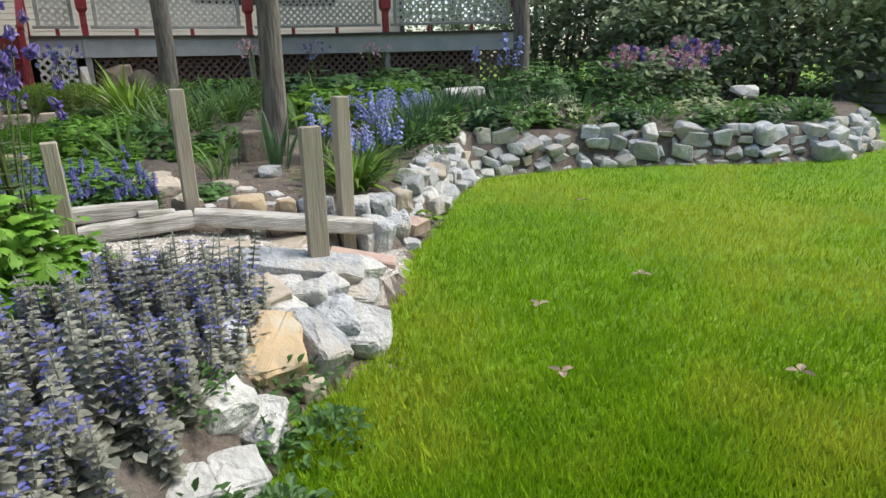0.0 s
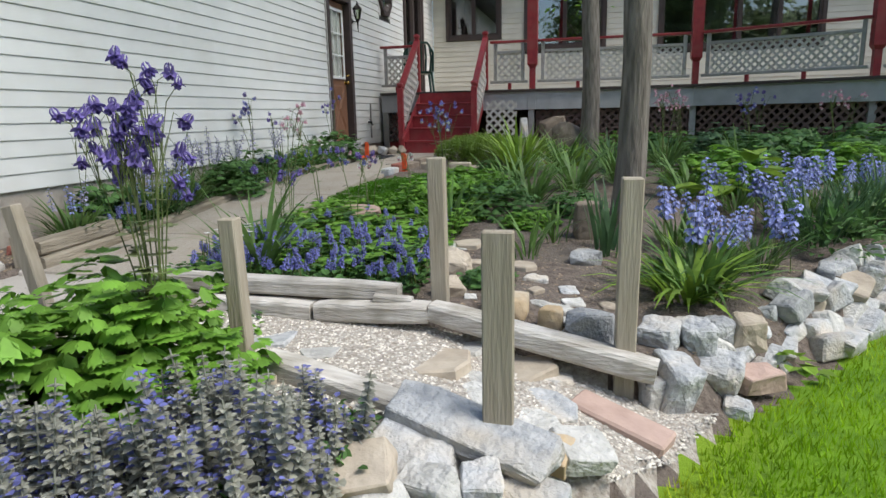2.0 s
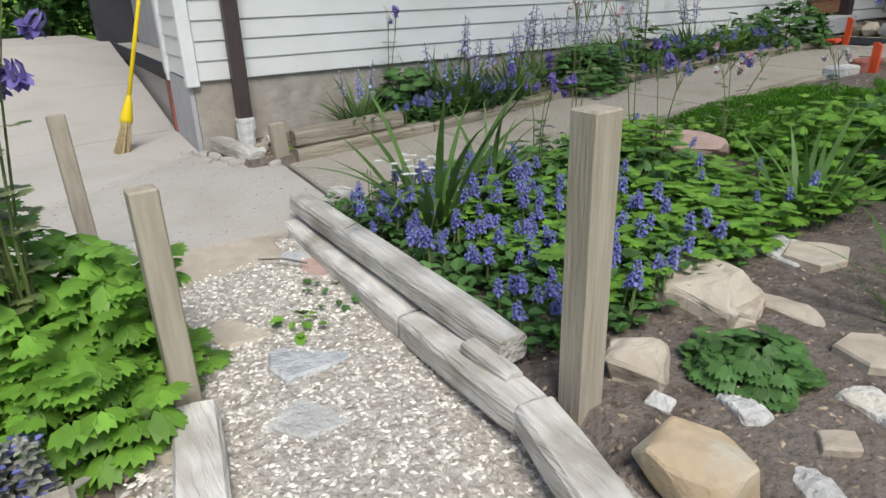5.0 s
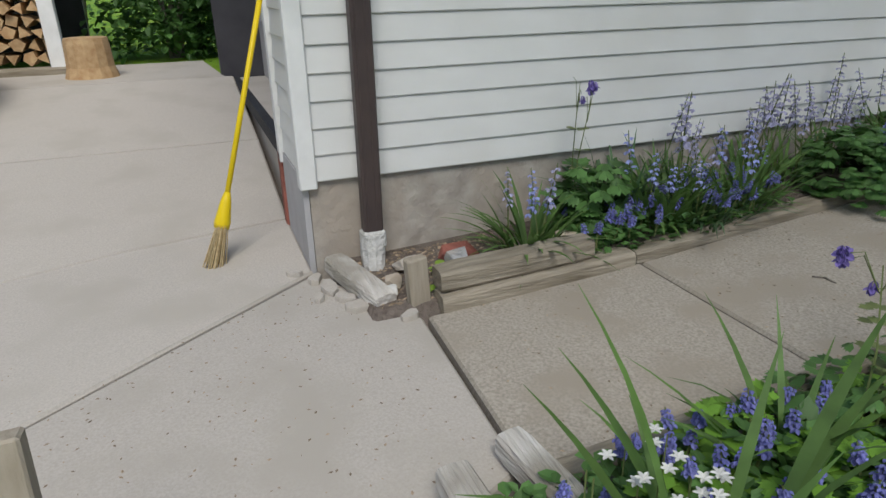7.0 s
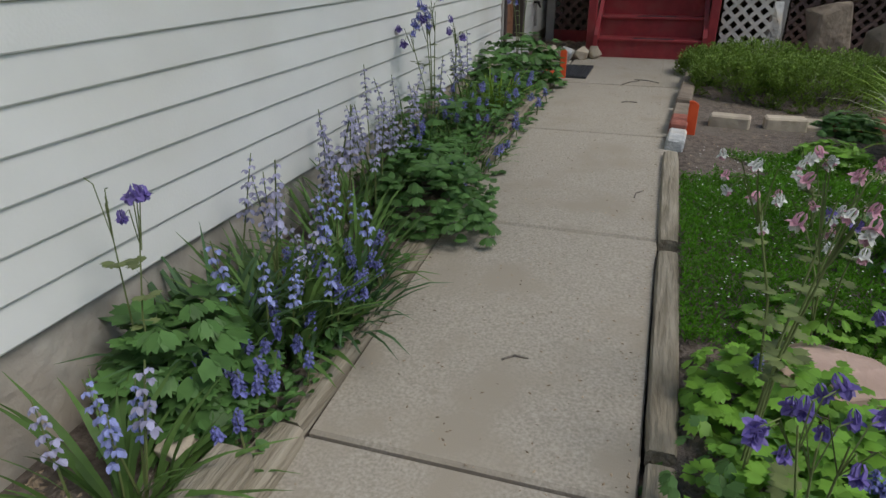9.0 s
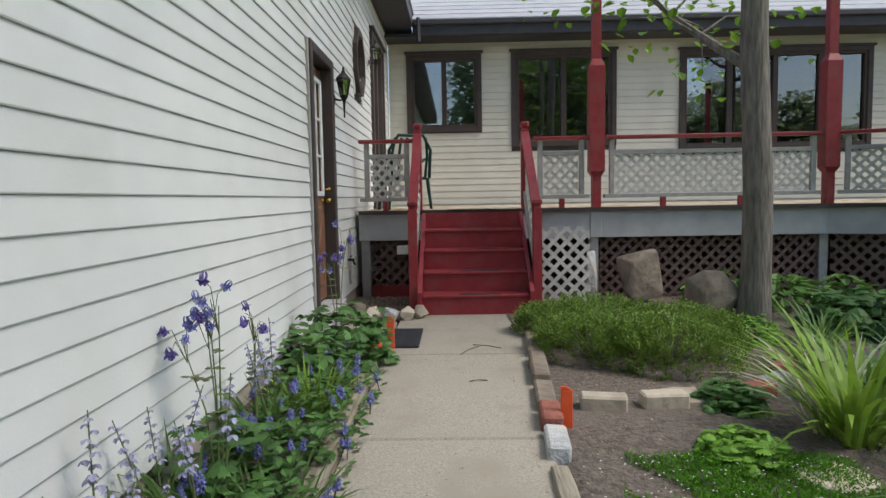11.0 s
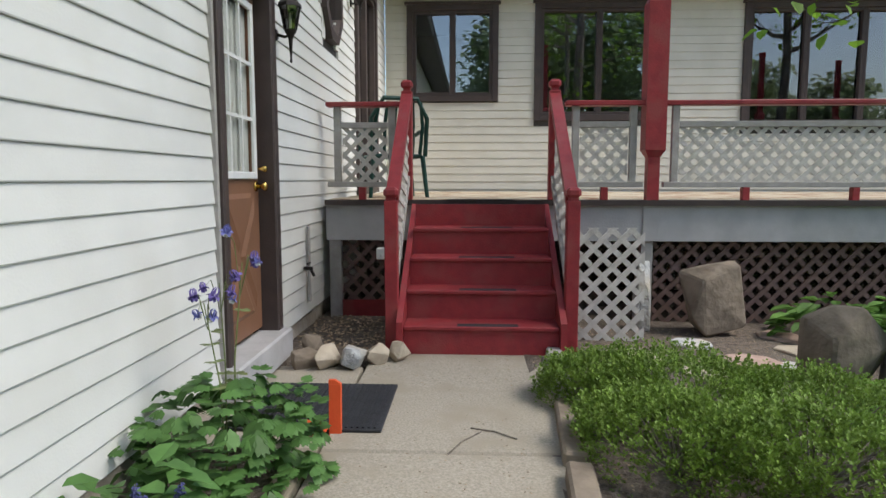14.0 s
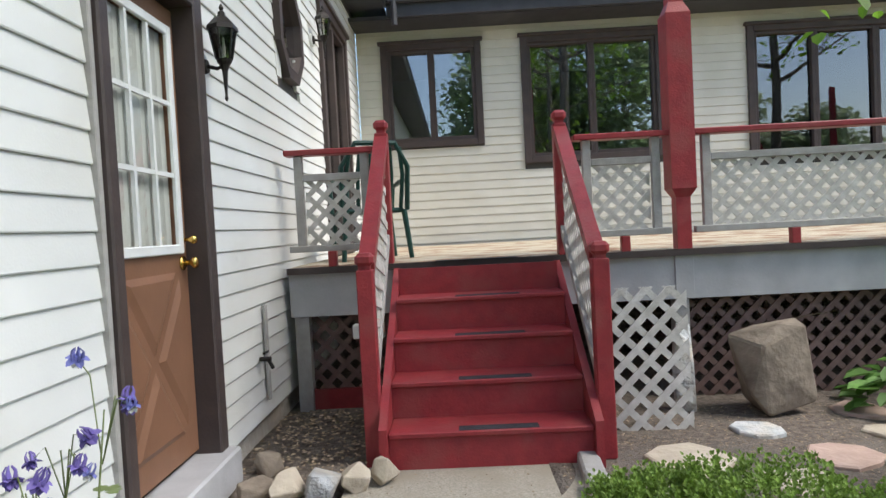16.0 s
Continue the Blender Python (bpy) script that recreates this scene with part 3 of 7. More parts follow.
# door beside the walk
door = thing("door_1", "brown panelled side door with nine-pane window", "door", kind="structure", at=EAST)
m = M()
a, b, z0, z1 = DOOR
m.box(a, -0.12, z0, a + 0.07, 0.05, z1, bev=0.008).box(b - 0.1, -0.12, z0, b, 0.05, z1, bev=0.008).box(a + 0.07, -0.12, z1 - 0.09, b - 0.1, 0.05, z1, bev=0.008)
part("door_frame", m, BROWN, door)
m = M().box(a - 0.03, -0.02, z0, a - 0.003, 0.03, z1, bev=0.004)
part("edge_strip", m, GREYP, door)
DX0, DX1, DZ0, DZ1 = a + 0.08, b - 0.11, 0.5, 2.63
WX0, WX1, WZ0, WZ1 = DX0 + 0.11, DX1 - 0.1, 1.5, 2.5
m = M().box(DX0, -0.1, DZ0, WX0, -0.06, DZ1).box(WX1, -0.1, DZ0, DX1, -0.06, DZ1).box(WX0, -0.1, DZ0, WX1, -0.06, WZ0).box(WX0, -0.1, WZ1, WX1, -0.06, DZ1)
leafd = part("door_leaf", m, DOORP, door)
m = M()
pz0, pz1 = 0.62, 1.38
px0, px1, pc, pm = DX0 + 0.1, DX1 - 0.1, (DX0 + DX1) / 2, (pz0 + pz1) / 2
g_ = 0.03
for tri in (((px0 + g_, pz1), (px1 - g_, pz1), (pc, pm + g_)), ((px0 + g_, pz0), (pc, pm - g_), (px1 - g_, pz0)), ((px0, pz1 - g_), (pc - g_, pm), (px0, pz0 + g_)), ((px1, pz1 - g_), (px1, pz0 + g_), (pc + g_, pm))):
    cx, cz = sum(t[0] for t in tri) / 3, sum(t[1] for t in tri) / 3
    vs = [(x, -0.06, z) for x, z in tri] + [(x + (cx - x) * 0.25, -0.045, z + (cz - z) * 0.25) for x, z in tri]
    m.add(vs, [(3, 4, 5), (0, 1, 4, 3), (1, 2, 5, 4), (2, 0, 3, 5)])
part("raised_panel", fix_normals(m.data("raised_panel", DOORP)), None, leafd)
m = M()
t = 0.035
m.box(WX0 - t, -0.06, WZ0 - t, WX0 + 0.01, -0.038, WZ1 + t, bev=0.005).box(WX1 - 0.01, -0.06, WZ0 - t, WX1 + t, -0.038, WZ1 + t, bev=0.005)
m.box(WX0, -0.06, WZ0 - t, WX1, -0.039, WZ0 + 0.01, bev=0.005).box(WX0, -0.06, WZ1 - 0.01, WX1, -0.039, WZ1 + t, bev=0.005)
for i in (1, 2):
    x = WX0 + (WX1 - WX0) * i / 3
    z = WZ0 + (WZ1 - WZ0) * i / 3
    m.box(x - 0.01, -0.062, WZ0, x + 0.01, -0.045, WZ1).box(WX0, -0.062, z - 0.01, WX1, -0.046, z + 0.01)
part("window_grille", m, WHITE, leafd, "white nine-pane window grille")
part("pane", M().add([(WX0, -0.07, WZ0), (WX0, -0.07, WZ1), (WX1, -0.07, WZ1), (WX1, -0.07, WZ0)], [(0, 1, 2, 3)]), GLASS, leafd).visible_shadow = False
m = M()
for k in range(18):
    x0, x1 = WX0 + 0.002 + (WX1 - WX0 - 0.004) * k / 18, WX0 + 0.002 + (WX1 - WX0 - 0.004) * (k + 1) / 18
    y0, y1 = (-0.083, -0.08) if k % 2 else (-0.08, -0.083)
    m.add([(x0, y0, WZ0 + 0.003), (x1, y1, WZ0 + 0.003), (x1, y1, WZ1 - 0.003), (x0, y0, WZ1 - 0.003)], [(0, 1, 2, 3)])
part("curtain", m, CURTAIN, leafd, "thin grey net curtain")
kx = DX1 - 0.05
m = M()
for z, r in ((1.42, 0.03), (1.53, 0.022)):
    m.tube([(kx, -0.06, z), (kx, -0.052, z)], r * 1.15, 12)
    m.tube([(kx, -0.052, z), (kx, -0.02, z), (kx, 0.0, z), (kx, 0.012, z), (kx, 0.018, z)], [r * 0.4, r * 0.45, r, r * 0.9, r * 0.4], 12)
part("door_handle", m, BRASS, leafd, "polished brass knob and deadbolt", True)
m = M().box(a - 0.02, -0.1, 0.28, b + 0.01, 0.11, 0.47, bev=0.012)
thing("door_step", "weathered grey concrete door sill", "sill", at=EAST, m=m, material=GREYBEAM)

# eaves and roofs
m = M().box(-2.2, 4.1, 4.35, -1.75, 17.6, 4.4).box(-1.78, 4.1, 4.36, -1.72, 17.1, 4.6, bev=0.01)
m.box(-2.25, 17.1, 4.2, 8.4, 17.6, 4.25).box(-1.72, 17.06, 4.21, 8.4, 17.12, 4.45, bev=0.01)
thing("eaves_trim", "dark brown soffit and fascia boards", "eaves", kind="structure", m=m, material=DARK)
m = M().box(-1.71, 17.0, 4.38, 8.4, 17.06, 4.47, bev=0.015)
m.tube([(-1.62, 17.03, 4.5), (-1.62, 17.03, 4.1)], 0.04, 8)
thing("gutter", "dark metal rain gutter", "gutter", m=m, material=DARK)
roof = thing("roof_1", "pale grey shingled roof of the main house", "roof", kind="structure")
for i in range(22):
    y0, y1 = 17.0 + i * 0.26, 17.0 + (i + 1) * 0.26 + 0.05
    z = 4.48 + i * 0.26 * 0.55
    m = M().add([(-4, y0, z), (8.5, y0, z), (8.5, y1, z + (y1 - y0) * 0.55 - 0.012), (-4, y1, z + (y1 - y0) * 0.55 - 0.012), (-4, y0, z - 0.02), (8.5, y0, z - 0.02)], [(0, 1, 2, 3), (4, 5, 1, 0)])
    part("shingle_course", m, SHINGLE, roof)
m = M().add([(-1.7, 4.0, 4.6), (-1.7, 18, 4.6), (-5, 18, 6.2), (-5, 4.0, 6.2), (-8, 4, 4.6), (-8, 18, 4.6)], [(0, 1, 2, 3), (3, 2, 5, 4)])
thing("roof_2", "grey shingled roof of the wing", "roof", kind="structure", m=m, material=SHINGLE)
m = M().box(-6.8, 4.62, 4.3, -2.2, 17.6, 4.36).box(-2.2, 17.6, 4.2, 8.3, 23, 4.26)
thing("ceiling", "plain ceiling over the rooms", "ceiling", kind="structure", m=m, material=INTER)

# downspout
ds = thing("downspout", "dark brown square downspout with white boot", "downspout", at=pose(-2.13, 4.87, 0))
m = M()
m.box(-0.035, -0.045, 0.16, 0.035, 0.045, 4.35, bev=0.008)
for s in (-0.02, 0.02):
    m.box(0.034, s - 0.006, 0.2, 0.039, s + 0.006, 4.3)
part("pipe", m, BROWN, ds)
m = M().box(-0.045, -0.055, 0.08, 0.045, 0.055, 0.17, bev=0.012).tube([(0, 0, 0.14), (0.02, -0.01, 0.06), (0.06, -0.02, -0.02)], [0.06, 0.058, 0.05], 10)
part("boot", m, STONEW, ds, "chipped white plastic boot")


def wall_lamp(u, z):
    o = thing("wall_lantern", "dark metal carriage lantern with clear panes on siding", "lamp", group="carriage lanterns on the wing", at=EAST @ Matrix.Translation((u, 0.012, z)) @ Matrix.Scale(0.72, 4))
    part("mount", M().tube([(0, -0.03, 0), (0, 0.03, 0)], 0.085, 16), SIDING, o)
    m = M().tube([(0, 0.03, 0), (0, 0.05, 0)], [0.055, 0.045], 12).tube([(0, 0.05, 0), (0, 0.12, -0.02), (0, 0.16, 0.0)], 0.014, 8)
    m.lathe([(0.004, -0.27), (0.014, -0.25), (0.008, -0.23), (0.02, -0.06), (0.035, -0.02), (0.05, 0.0), (0.055, 0.02)], 10, (0, 0.17, 0.02))
    part("bracket", m, BLACK, o)
    m = M()
    for i in range(6):
        a = i * math.pi / 3
        m.tube([(0.055 * math.cos(a), 0.17 + 0.055 * math.sin(a), 0.04), (0.095 * math.cos(a), 0.17 + 0.095 * math.sin(a), 0.25)], 0.006, 5)
    m.lathe([(0.11, 0.24), (0.105, 0.27), (0.05, 0.33), (0.03, 0.335), (0.025, 0.37), (0.01, 0.38), (0.018, 0.4), (0.003, 0.43)], 6, (0, 0.17, 0))
    part("cage", m, BLACK, o)
    part("glass", M().lathe([(0.05, 0.04), (0.09, 0.25)], 6, (0, 0.17, 0)), GLASS, o).visible_shadow = False
    part("bulb", M().lathe([(0.012, 0.06), (0.014, 0.12), (0.01, 0.18), (0.002, 0.2)], 8, (0, 0.17, 0)), WHITE, o)


wall_lamp(7.5, 2.4)
wall_lamp(10.15, 3.3)
m = M().box(8.22, 0.02, 0.5, 8.26, 0.04, 1.1, bev=0.004)
thing("conduit_strip", "grey conduit strip on the siding", "conduit", at=EAST, m=m, material=GREYP)
m = M().tube([(8.12, 0.02, 0.78), (8.12, 0.09, 0.78)], 0.014, 8).tube([(8.12, 0.07, 0.78), (8.12, 0.1, 0.72)], 0.012, 8).tube([(8.08, 0.06, 0.82), (8.16, 0.06, 0.82)], 0.008, 8)
thing("garden_tap", "dull metal garden tap on the siding", "tap", at=EAST, m=m, material=BLACK)

# ---- deck, stairs and railings ----
DZ = 1.29
deck = thing("deck_floor", "weathered wooden deck boards with worn paint", "deck", kind="structure")
for i in range(30):
    y = 13.36 + i * 0.143
    if y + 0.137 > 17.58:
        break
    part("deck_board", M().box(-2.17, y, DZ - 0.035, 9.3, y + 0.137, DZ + 0.0015 * (i % 3), bev=0.004), DECKW, deck)
ANGLED = pose(3.3, 13.42, 0, 0, 0, -25)
for i in range(14):
    y = 13.36 - (i + 1) * 0.143
    a, b = 3.36 + (13.36 - y) / 0.466, 7.8 + (y - 11.24) * 0.68
    if b - a > 0.1:
        part("deck_board", M().box(a, y, DZ - 0.035, b, y + 0.137, DZ + 0.0015 * (i % 3), bev=0.004), DECKW, deck)
beam = thing("deck_beam", "grey painted deck rim beam with red edge", "beam")
part("beam", M().box(-2.17, 13.4, 0.94, 3.3, 13.45, DZ - 0.037).box(0.55, 13.385, 0.94, 0.68, 13.4, DZ - 0.038, bev=0.003), GREYBEAM, beam)
part("edge_board", M().box(-2.17, 13.35, DZ - 0.045, 3.28, 13.36, DZ + 0.002), BROWN, beam)
beam2 = thing("deck_beam", "grey painted rim beam of the angled deck side", "beam", at=ANGLED)
part("beam", M().box(0.0, -0.02, 0.94, 5.02, 0.03, DZ - 0.037), GREYBEAM, beam2)
part("edge_board", M().box(0.0, -0.07, DZ - 0.045, 5.02, -0.021, DZ + 0.002), BROWN, beam2)
for x, y in ((-2.1, 13.47), (0.6, 13.47), (3.3, 13.52), (5.6, 12.45), (7.8, 11.45)):
    thing("deck_pier", "short wooden pier under the deck", "post", group="deck piers", m=M().box(x - 0.05, y - 0.05, -0.2, x + 0.05, y + 0.05, 0.939), material=GREYP)
# upright sheet in the soil colour, closing the space under the deck
thing("backing_under_deck", "dark soil-coloured sheet behind the deck lattice", "wall", kind="structure", m=M().box(-2.2, 15.2, -0.3, 9.3, 15.3, 1.2), material=SOIL)


def lattice(x0, z0, x1, z1, pitch=0.13, w=0.036, t=0.008, pieces=None):
    """Crossed diagonal slats clipped to a rectangle, in the plane of x and z."""
    m = M()
    for s, y in ((1, 0.0), (-1, t + 0.001)):
        c = (x0 - z1 if s == 1 else x0 + z0) - pitch
        end = (x1 - z0 if s == 1 else x1 + z1) + pitch
        while c < end:
            # line x - s*z = c
            poly = []
            hw = w * 0.7071
            seg = []
            for off in (-hw, hw):
                cc = c + off
                za, zb = ((x0 - cc) / s, (x1 - cc) / s)
                lo, hi = max(z0, min(za, zb)), min(z1, max(za, zb))
                seg.append((cc, lo, hi))
            (c0, l0, h0), (c1, l1, h1) = seg
            if h0 - l0 > 0.005 and h1 - l1 > 0.005:
                poly = [(c0 + s * l0, l0), (c1 + s * l1, l1), (c1 + s * h1, h1), (c0 + s * h0, h0)]
                vs = [(x, yy, z) for yy in (y, y + t) for x, z in poly]
                fs = [(0, 1, 2, 3), (7, 6, 5, 4), (0, 4, 5, 1), (1, 5, 6, 2), (2, 6, 7, 3), (3, 7, 4, 0)]
                m.add(vs, fs)
                if pieces is not None:
                    pieces.append(M().add(vs, fs))
            c += pitch
    return m


def deck_post(x, y):
    p = thing("deck_post", "red painted deck post with wide chamfered middle", "post", group="red deck posts", at=pose(x, y, DZ))
    m = M()
    prof = [(0.0, 0.05), (0.36, 0.05), (0.42, 0.085), (1.62, 0.085), (1.7, 0.05), (3.0, 0.05)]
    vs, fs = [], []
    for z, r in prof:
        vs += [(-r, -r, z), (r, -r, z), (r, r, z), (-r, r, z)]
    for i in range(len(prof) - 1):
        for j in range(4):
            fs.append((4 * i + j, 4 * i + (j + 1) % 4, 4 * i + 4 + (j + 1) % 4, 4 * i + 4 + j))
    m.add(vs, fs)
    part("shaft", m, RED, p)
    return p


for x, y in ((0.62, 13.42), (3.3, 13.42), (5.565, 12.364), (7.8, 11.32)):
    deck_post(x, y)


def rail_panel(x0, x1, stubs, place=None):
    r = thing("deck_railing", "red top rail over grey lattice railing panel", "railing", group="deck railings", at=(place or pose(0, 13.42, 0)) @ Matrix.Translation((0, 0, DZ)))
    part("top_rail", M().box(x0, -0.06, 0.79, x1, 0.06, 0.83, bev=0.006), RED, r)
    for x in (x0 + 0.09, x1 - 0.09):
        part("upright", M().box(x - 0.03, -0.025, 0.12, x + 0.03, 0.02, 0.79, bev=0.004), GREYP, r)
    part("bottom_rail", M().box(x0 + 0.0, -0.03, 0.11, x1, 0.03, 0.155, bev=0.004), GREYP, r)
    part("mid_rail", M().box(x0 + 0.12, -0.022, 0.61, x1 - 0.12, 0.022, 0.66, bev=0.004), GREYP, r)
    lt = lattice(x0 + 0.13, 0.155, x1 - 0.13, 0.61, 0.12)
    part("lattice", lt, LATW, r, "whitewashed diagonal lattice")
    for x in stubs:
        part("stub_post", M().box(x - 0.03, -0.03, 0.0, x + 0.03, 0.03, 0.11, bev=0.004), RED, r)


rail_panel(-2.15, -1.5, [-1.85])
rail_panel(-0.12, 0.54, [0.22])
rail_panel(0.71, 3.21, [1.4, 2.3])
rail_panel(0.1, 2.41, [0.8, 1.6], ANGLED)
rail_panel(2.59, 4.87, [3.3, 4.1], ANGLED)

SX0, SX1 = -1.37, -0.3
stairs = thing("deck_stairs", "red painted wooden stairs with black tread strips", "stairs")
GZ = 0.255
RISE = (DZ - GZ) / 5
RUN = 0.25
SY = 12.2
for i in range(5):
    y = SY + i * RUN
    z = GZ + i * RISE
    part("riser", M().box(SX0, y, z, SX1, y + 0.02, z + RISE - 0.03), RED, stairs)
    if i < 4:
        tr = part("tread", M().box(SX0, y - 0.025, z + RISE - 0.03, SX1, y + RUN + 0.02, z + RISE, bev=0.006), RED, stairs)
        part("grip_strip", M().box(-1.0 + 0.01 * (i % 2), y - 0.012, z + RISE, -0.58, y + 0.06, z + RISE + 0.003), RUBBER, tr)
for x in (SX0 - 0.045, SX1 + 0.002):
    vs = []
    for xx in (x, x + 0.043):
        vs += [(xx, SY - 0.06, GZ - 0.03), (xx, SY + 0.2, GZ - 0.03), (xx, 13.4, 0.95), (xx, 13.4, DZ), (xx, SY - 0.06, GZ + 0.24)]
    m = M().add(vs, [(0, 1, 2, 3, 4), (9, 8, 7, 6, 5)] + [(i, (i + 1) % 5, 5 + (i + 1) % 5, 5 + i) for i in range(5)])
    part("stringer", m, RED, stairs)
m = M().box(-1.12, 13.33, DZ + 0.002, -0.55, 13.42, DZ + 0.006)
thing("deck_grip_strip", "black grip strip at the top of the stairs", "strip", m=m, material=RUBBER)


def newel(x, y, z0, z1):
    n = thing("newel_post", "red newel post with rounded cap", "post", group="stair newels", at=pose(x, y, 0))
    part("shaft", M().box(-0.045, -0.045, z0, 0.045, 0.045, z1 - 0.09, bev=0.006), RED, n)
    part("cap", M().box(-0.03, -0.03, z1 - 0.09, 0.03, 0.03, z1 - 0.07).box(-0.05, -0.05, z1 - 0.07, 0.05, 0.05, z1, bev=0.02), RED, n)


for x in (SX0 - 0.09, SX1 + 0.09):
    newel(x, 12.3, 0.25, 1.41)
    newel(x, 13.42, DZ, 2.3)
    r = thing("stair_rail", "sloping red stair rail over pale lattice", "railing", group="stair rails")
    vs = []
    for xx in (x - 0.045, x + 0.045):
        vs += [(xx, 12.34, 1.28), (xx, 12.34, 1.36), (xx, 13.38, 2.19), (xx, 13.38, 2.11)]
    part("handrail", fix_normals(M().add(vs, [(0, 1, 2, 3), (7, 6, 5, 4), (0, 4, 5, 1), (1, 5, 6, 2), (2, 6, 7, 3), (3, 7, 4, 0)]).data("handrail", RED)), None, r)
    sh = (2.15 - 1.32) / 1.04
    lt = lattice(0.02, 0.0, 1.02, 0.62, 0.12)
    lt.v = [(x + yv, 12.35 + xv, 0.66 + zv + sh * xv) for xv, yv, zv in lt.v]
    part("lattice", lt, LATW, r, "pale diagonal lattice between the rails")
    vs = []
    for xx in (x - 0.025, x + 0.025):
        vs += [(xx, 12.34, 0.6), (xx, 12.34, 0.67), (xx, 13.38, 1.5), (xx, 13.38, 1.43)]
    part("lower_rail", fix_normals(M().add(vs, [(0, 1, 2, 3), (7, 6, 5, 4), (0, 4, 5, 1), (1, 5, 6, 2), (2, 6, 7, 3), (3, 7, 4, 0)]).data("lower_rail", GREYP)), None, r)

def slat_panel(name, label, place, material, group, *size):
    """A lattice whose every slat is a part."""
    panel = thing(name, label, "lattice", group=group, at=place)
    slats = []
    lattice(*size, pieces=slats)
    for sl in slats:
        part("slat", sl, material, panel)


slat_panel("loose_lattice_panel", "broken white lattice panel leaning beside the stairs", pose(-0.1, 12.75, 0.2, -4, 0, 0), LATW, "", 0, 0, 0.52, 0.9, 0.145, 0.042)
for x0, x1 in ((-2.15, -1.45), (0.68, 3.28)):
    slat_panel("lattice_skirt", "brown diagonal lattice skirt below the deck", pose(0, 13.5, 0), LATB, "deck skirts", x0, 0.2, x1, 0.94, 0.14, 0.04)
slat_panel("lattice_skirt", "brown diagonal lattice skirt below the angled deck side", ANGLED @ Matrix.Translation((0, 0.06, 0)), LATB, "deck skirts", 0.05, 0.0, 5.0, 0.94, 0.14, 0.04)
thing("skirt_board", "red board below the lattice", "board", m=M().box(-2.15, 13.46, 0.2, -1.45, 13.49, 0.4), material=RED)
m = M().box(-1.72, 13.3, 0.78, -1.5, 13.38, 0.88, bev=0.006)
for i in range(5):
    m.box(-1.71 + 0.042 * i, 13.295, 0.79, -1.685 + 0.042 * i, 13.3, 0.87)
mb = thing("white_vent_box", "small white ribbed box hung under the deck", "box", m=m, material=WHITE)


def deck_chair():
    c = thing("deck_chair", "dark green plastic armchair on the deck", "chair", at=pose(-1.7, 14.3, DZ, 0, 0, 200))
    part("seat", M().box(-0.25, -0.25, 0.38, 0.25, 0.25, 0.42, bev=0.015), GREENPL, c)
    for i in range(6):
        x = -0.22 + i * 0.088
        part("back_slat", M().tube([(x, 0.24, 0.42), (x * 1.05, 0.3, 0.68), (x * 0.9, 0.36, 0.9)], 0.018, 6), GREENPL, c)
    part("back_hoop", M().tube([(-0.27, 0.25, 0.4), (-0.27, 0.32, 0.75), (-0.16, 0.37, 0.93), (0.16, 0.37, 0.93), (0.27, 0.32, 0.75), (0.27, 0.25, 0.4)], 0.022, 8), GREENPL, c)
    for s in (-1, 1):
        part("arm", M().tube([(s * 0.27, 0.3, 0.64), (s * 0.29, 0, 0.65), (s * 0.28, -0.24, 0.62), (s * 0.27, -0.27, 0.4)], 0.022, 8), GREENPL, c)
        for y in (-0.24, 0.26):
            part("leg", M().tube([(s * 0.24, y, 0.4), (s * 0.28, y * 1.1, 0.0)], [0.025, 0.02], 8), GREENPL, c)


deck_chair()
# ---- stones ----
def rock_mesh(name, seed, sx, sy, sz, material, n=16, flat=0.0):
    """An angular stone: the hull of points scattered near a box's skin, bottom at 0."""
    r = random.Random(seed)
    bm = bmesh.new()
    for _ in range(n):
        p = [r.uniform(-1, 1) for _ in range(3)]
        q = max(abs(c) for c in p)
        p = [c / q if r.random() < 0.8 else c for c in p]
        s = 1 - 0.3 * (abs(p[0]) * abs(p[1]) * abs(p[2])) * r.random()
        bm.verts.new((p[0] * sx / 2 * s, p[1] * sy / 2 * s, (p[2] * (1 - flat * r.random() * 0.2) + 1) * sz / 2))
    hull = bmesh.ops.convex_hull(bm, input=bm.verts)
    junk = list({e for e in hull["geom_interior"] + hull["geom_unused"] if isinstance(e, bmesh.types.BMVert)})
    bmesh.ops.delete(bm, geom=junk, context='VERTS')
    bmesh.ops.bevel(bm, geom=list(bm.edges), offset=min(sx, sy, sz) * 0.03, segments=1, affect='EDGES')
    me = bpy.data.meshes.new(name)
    bm.to_mesh(me)
    bm.free()
    me.materials.append(material)
    return me


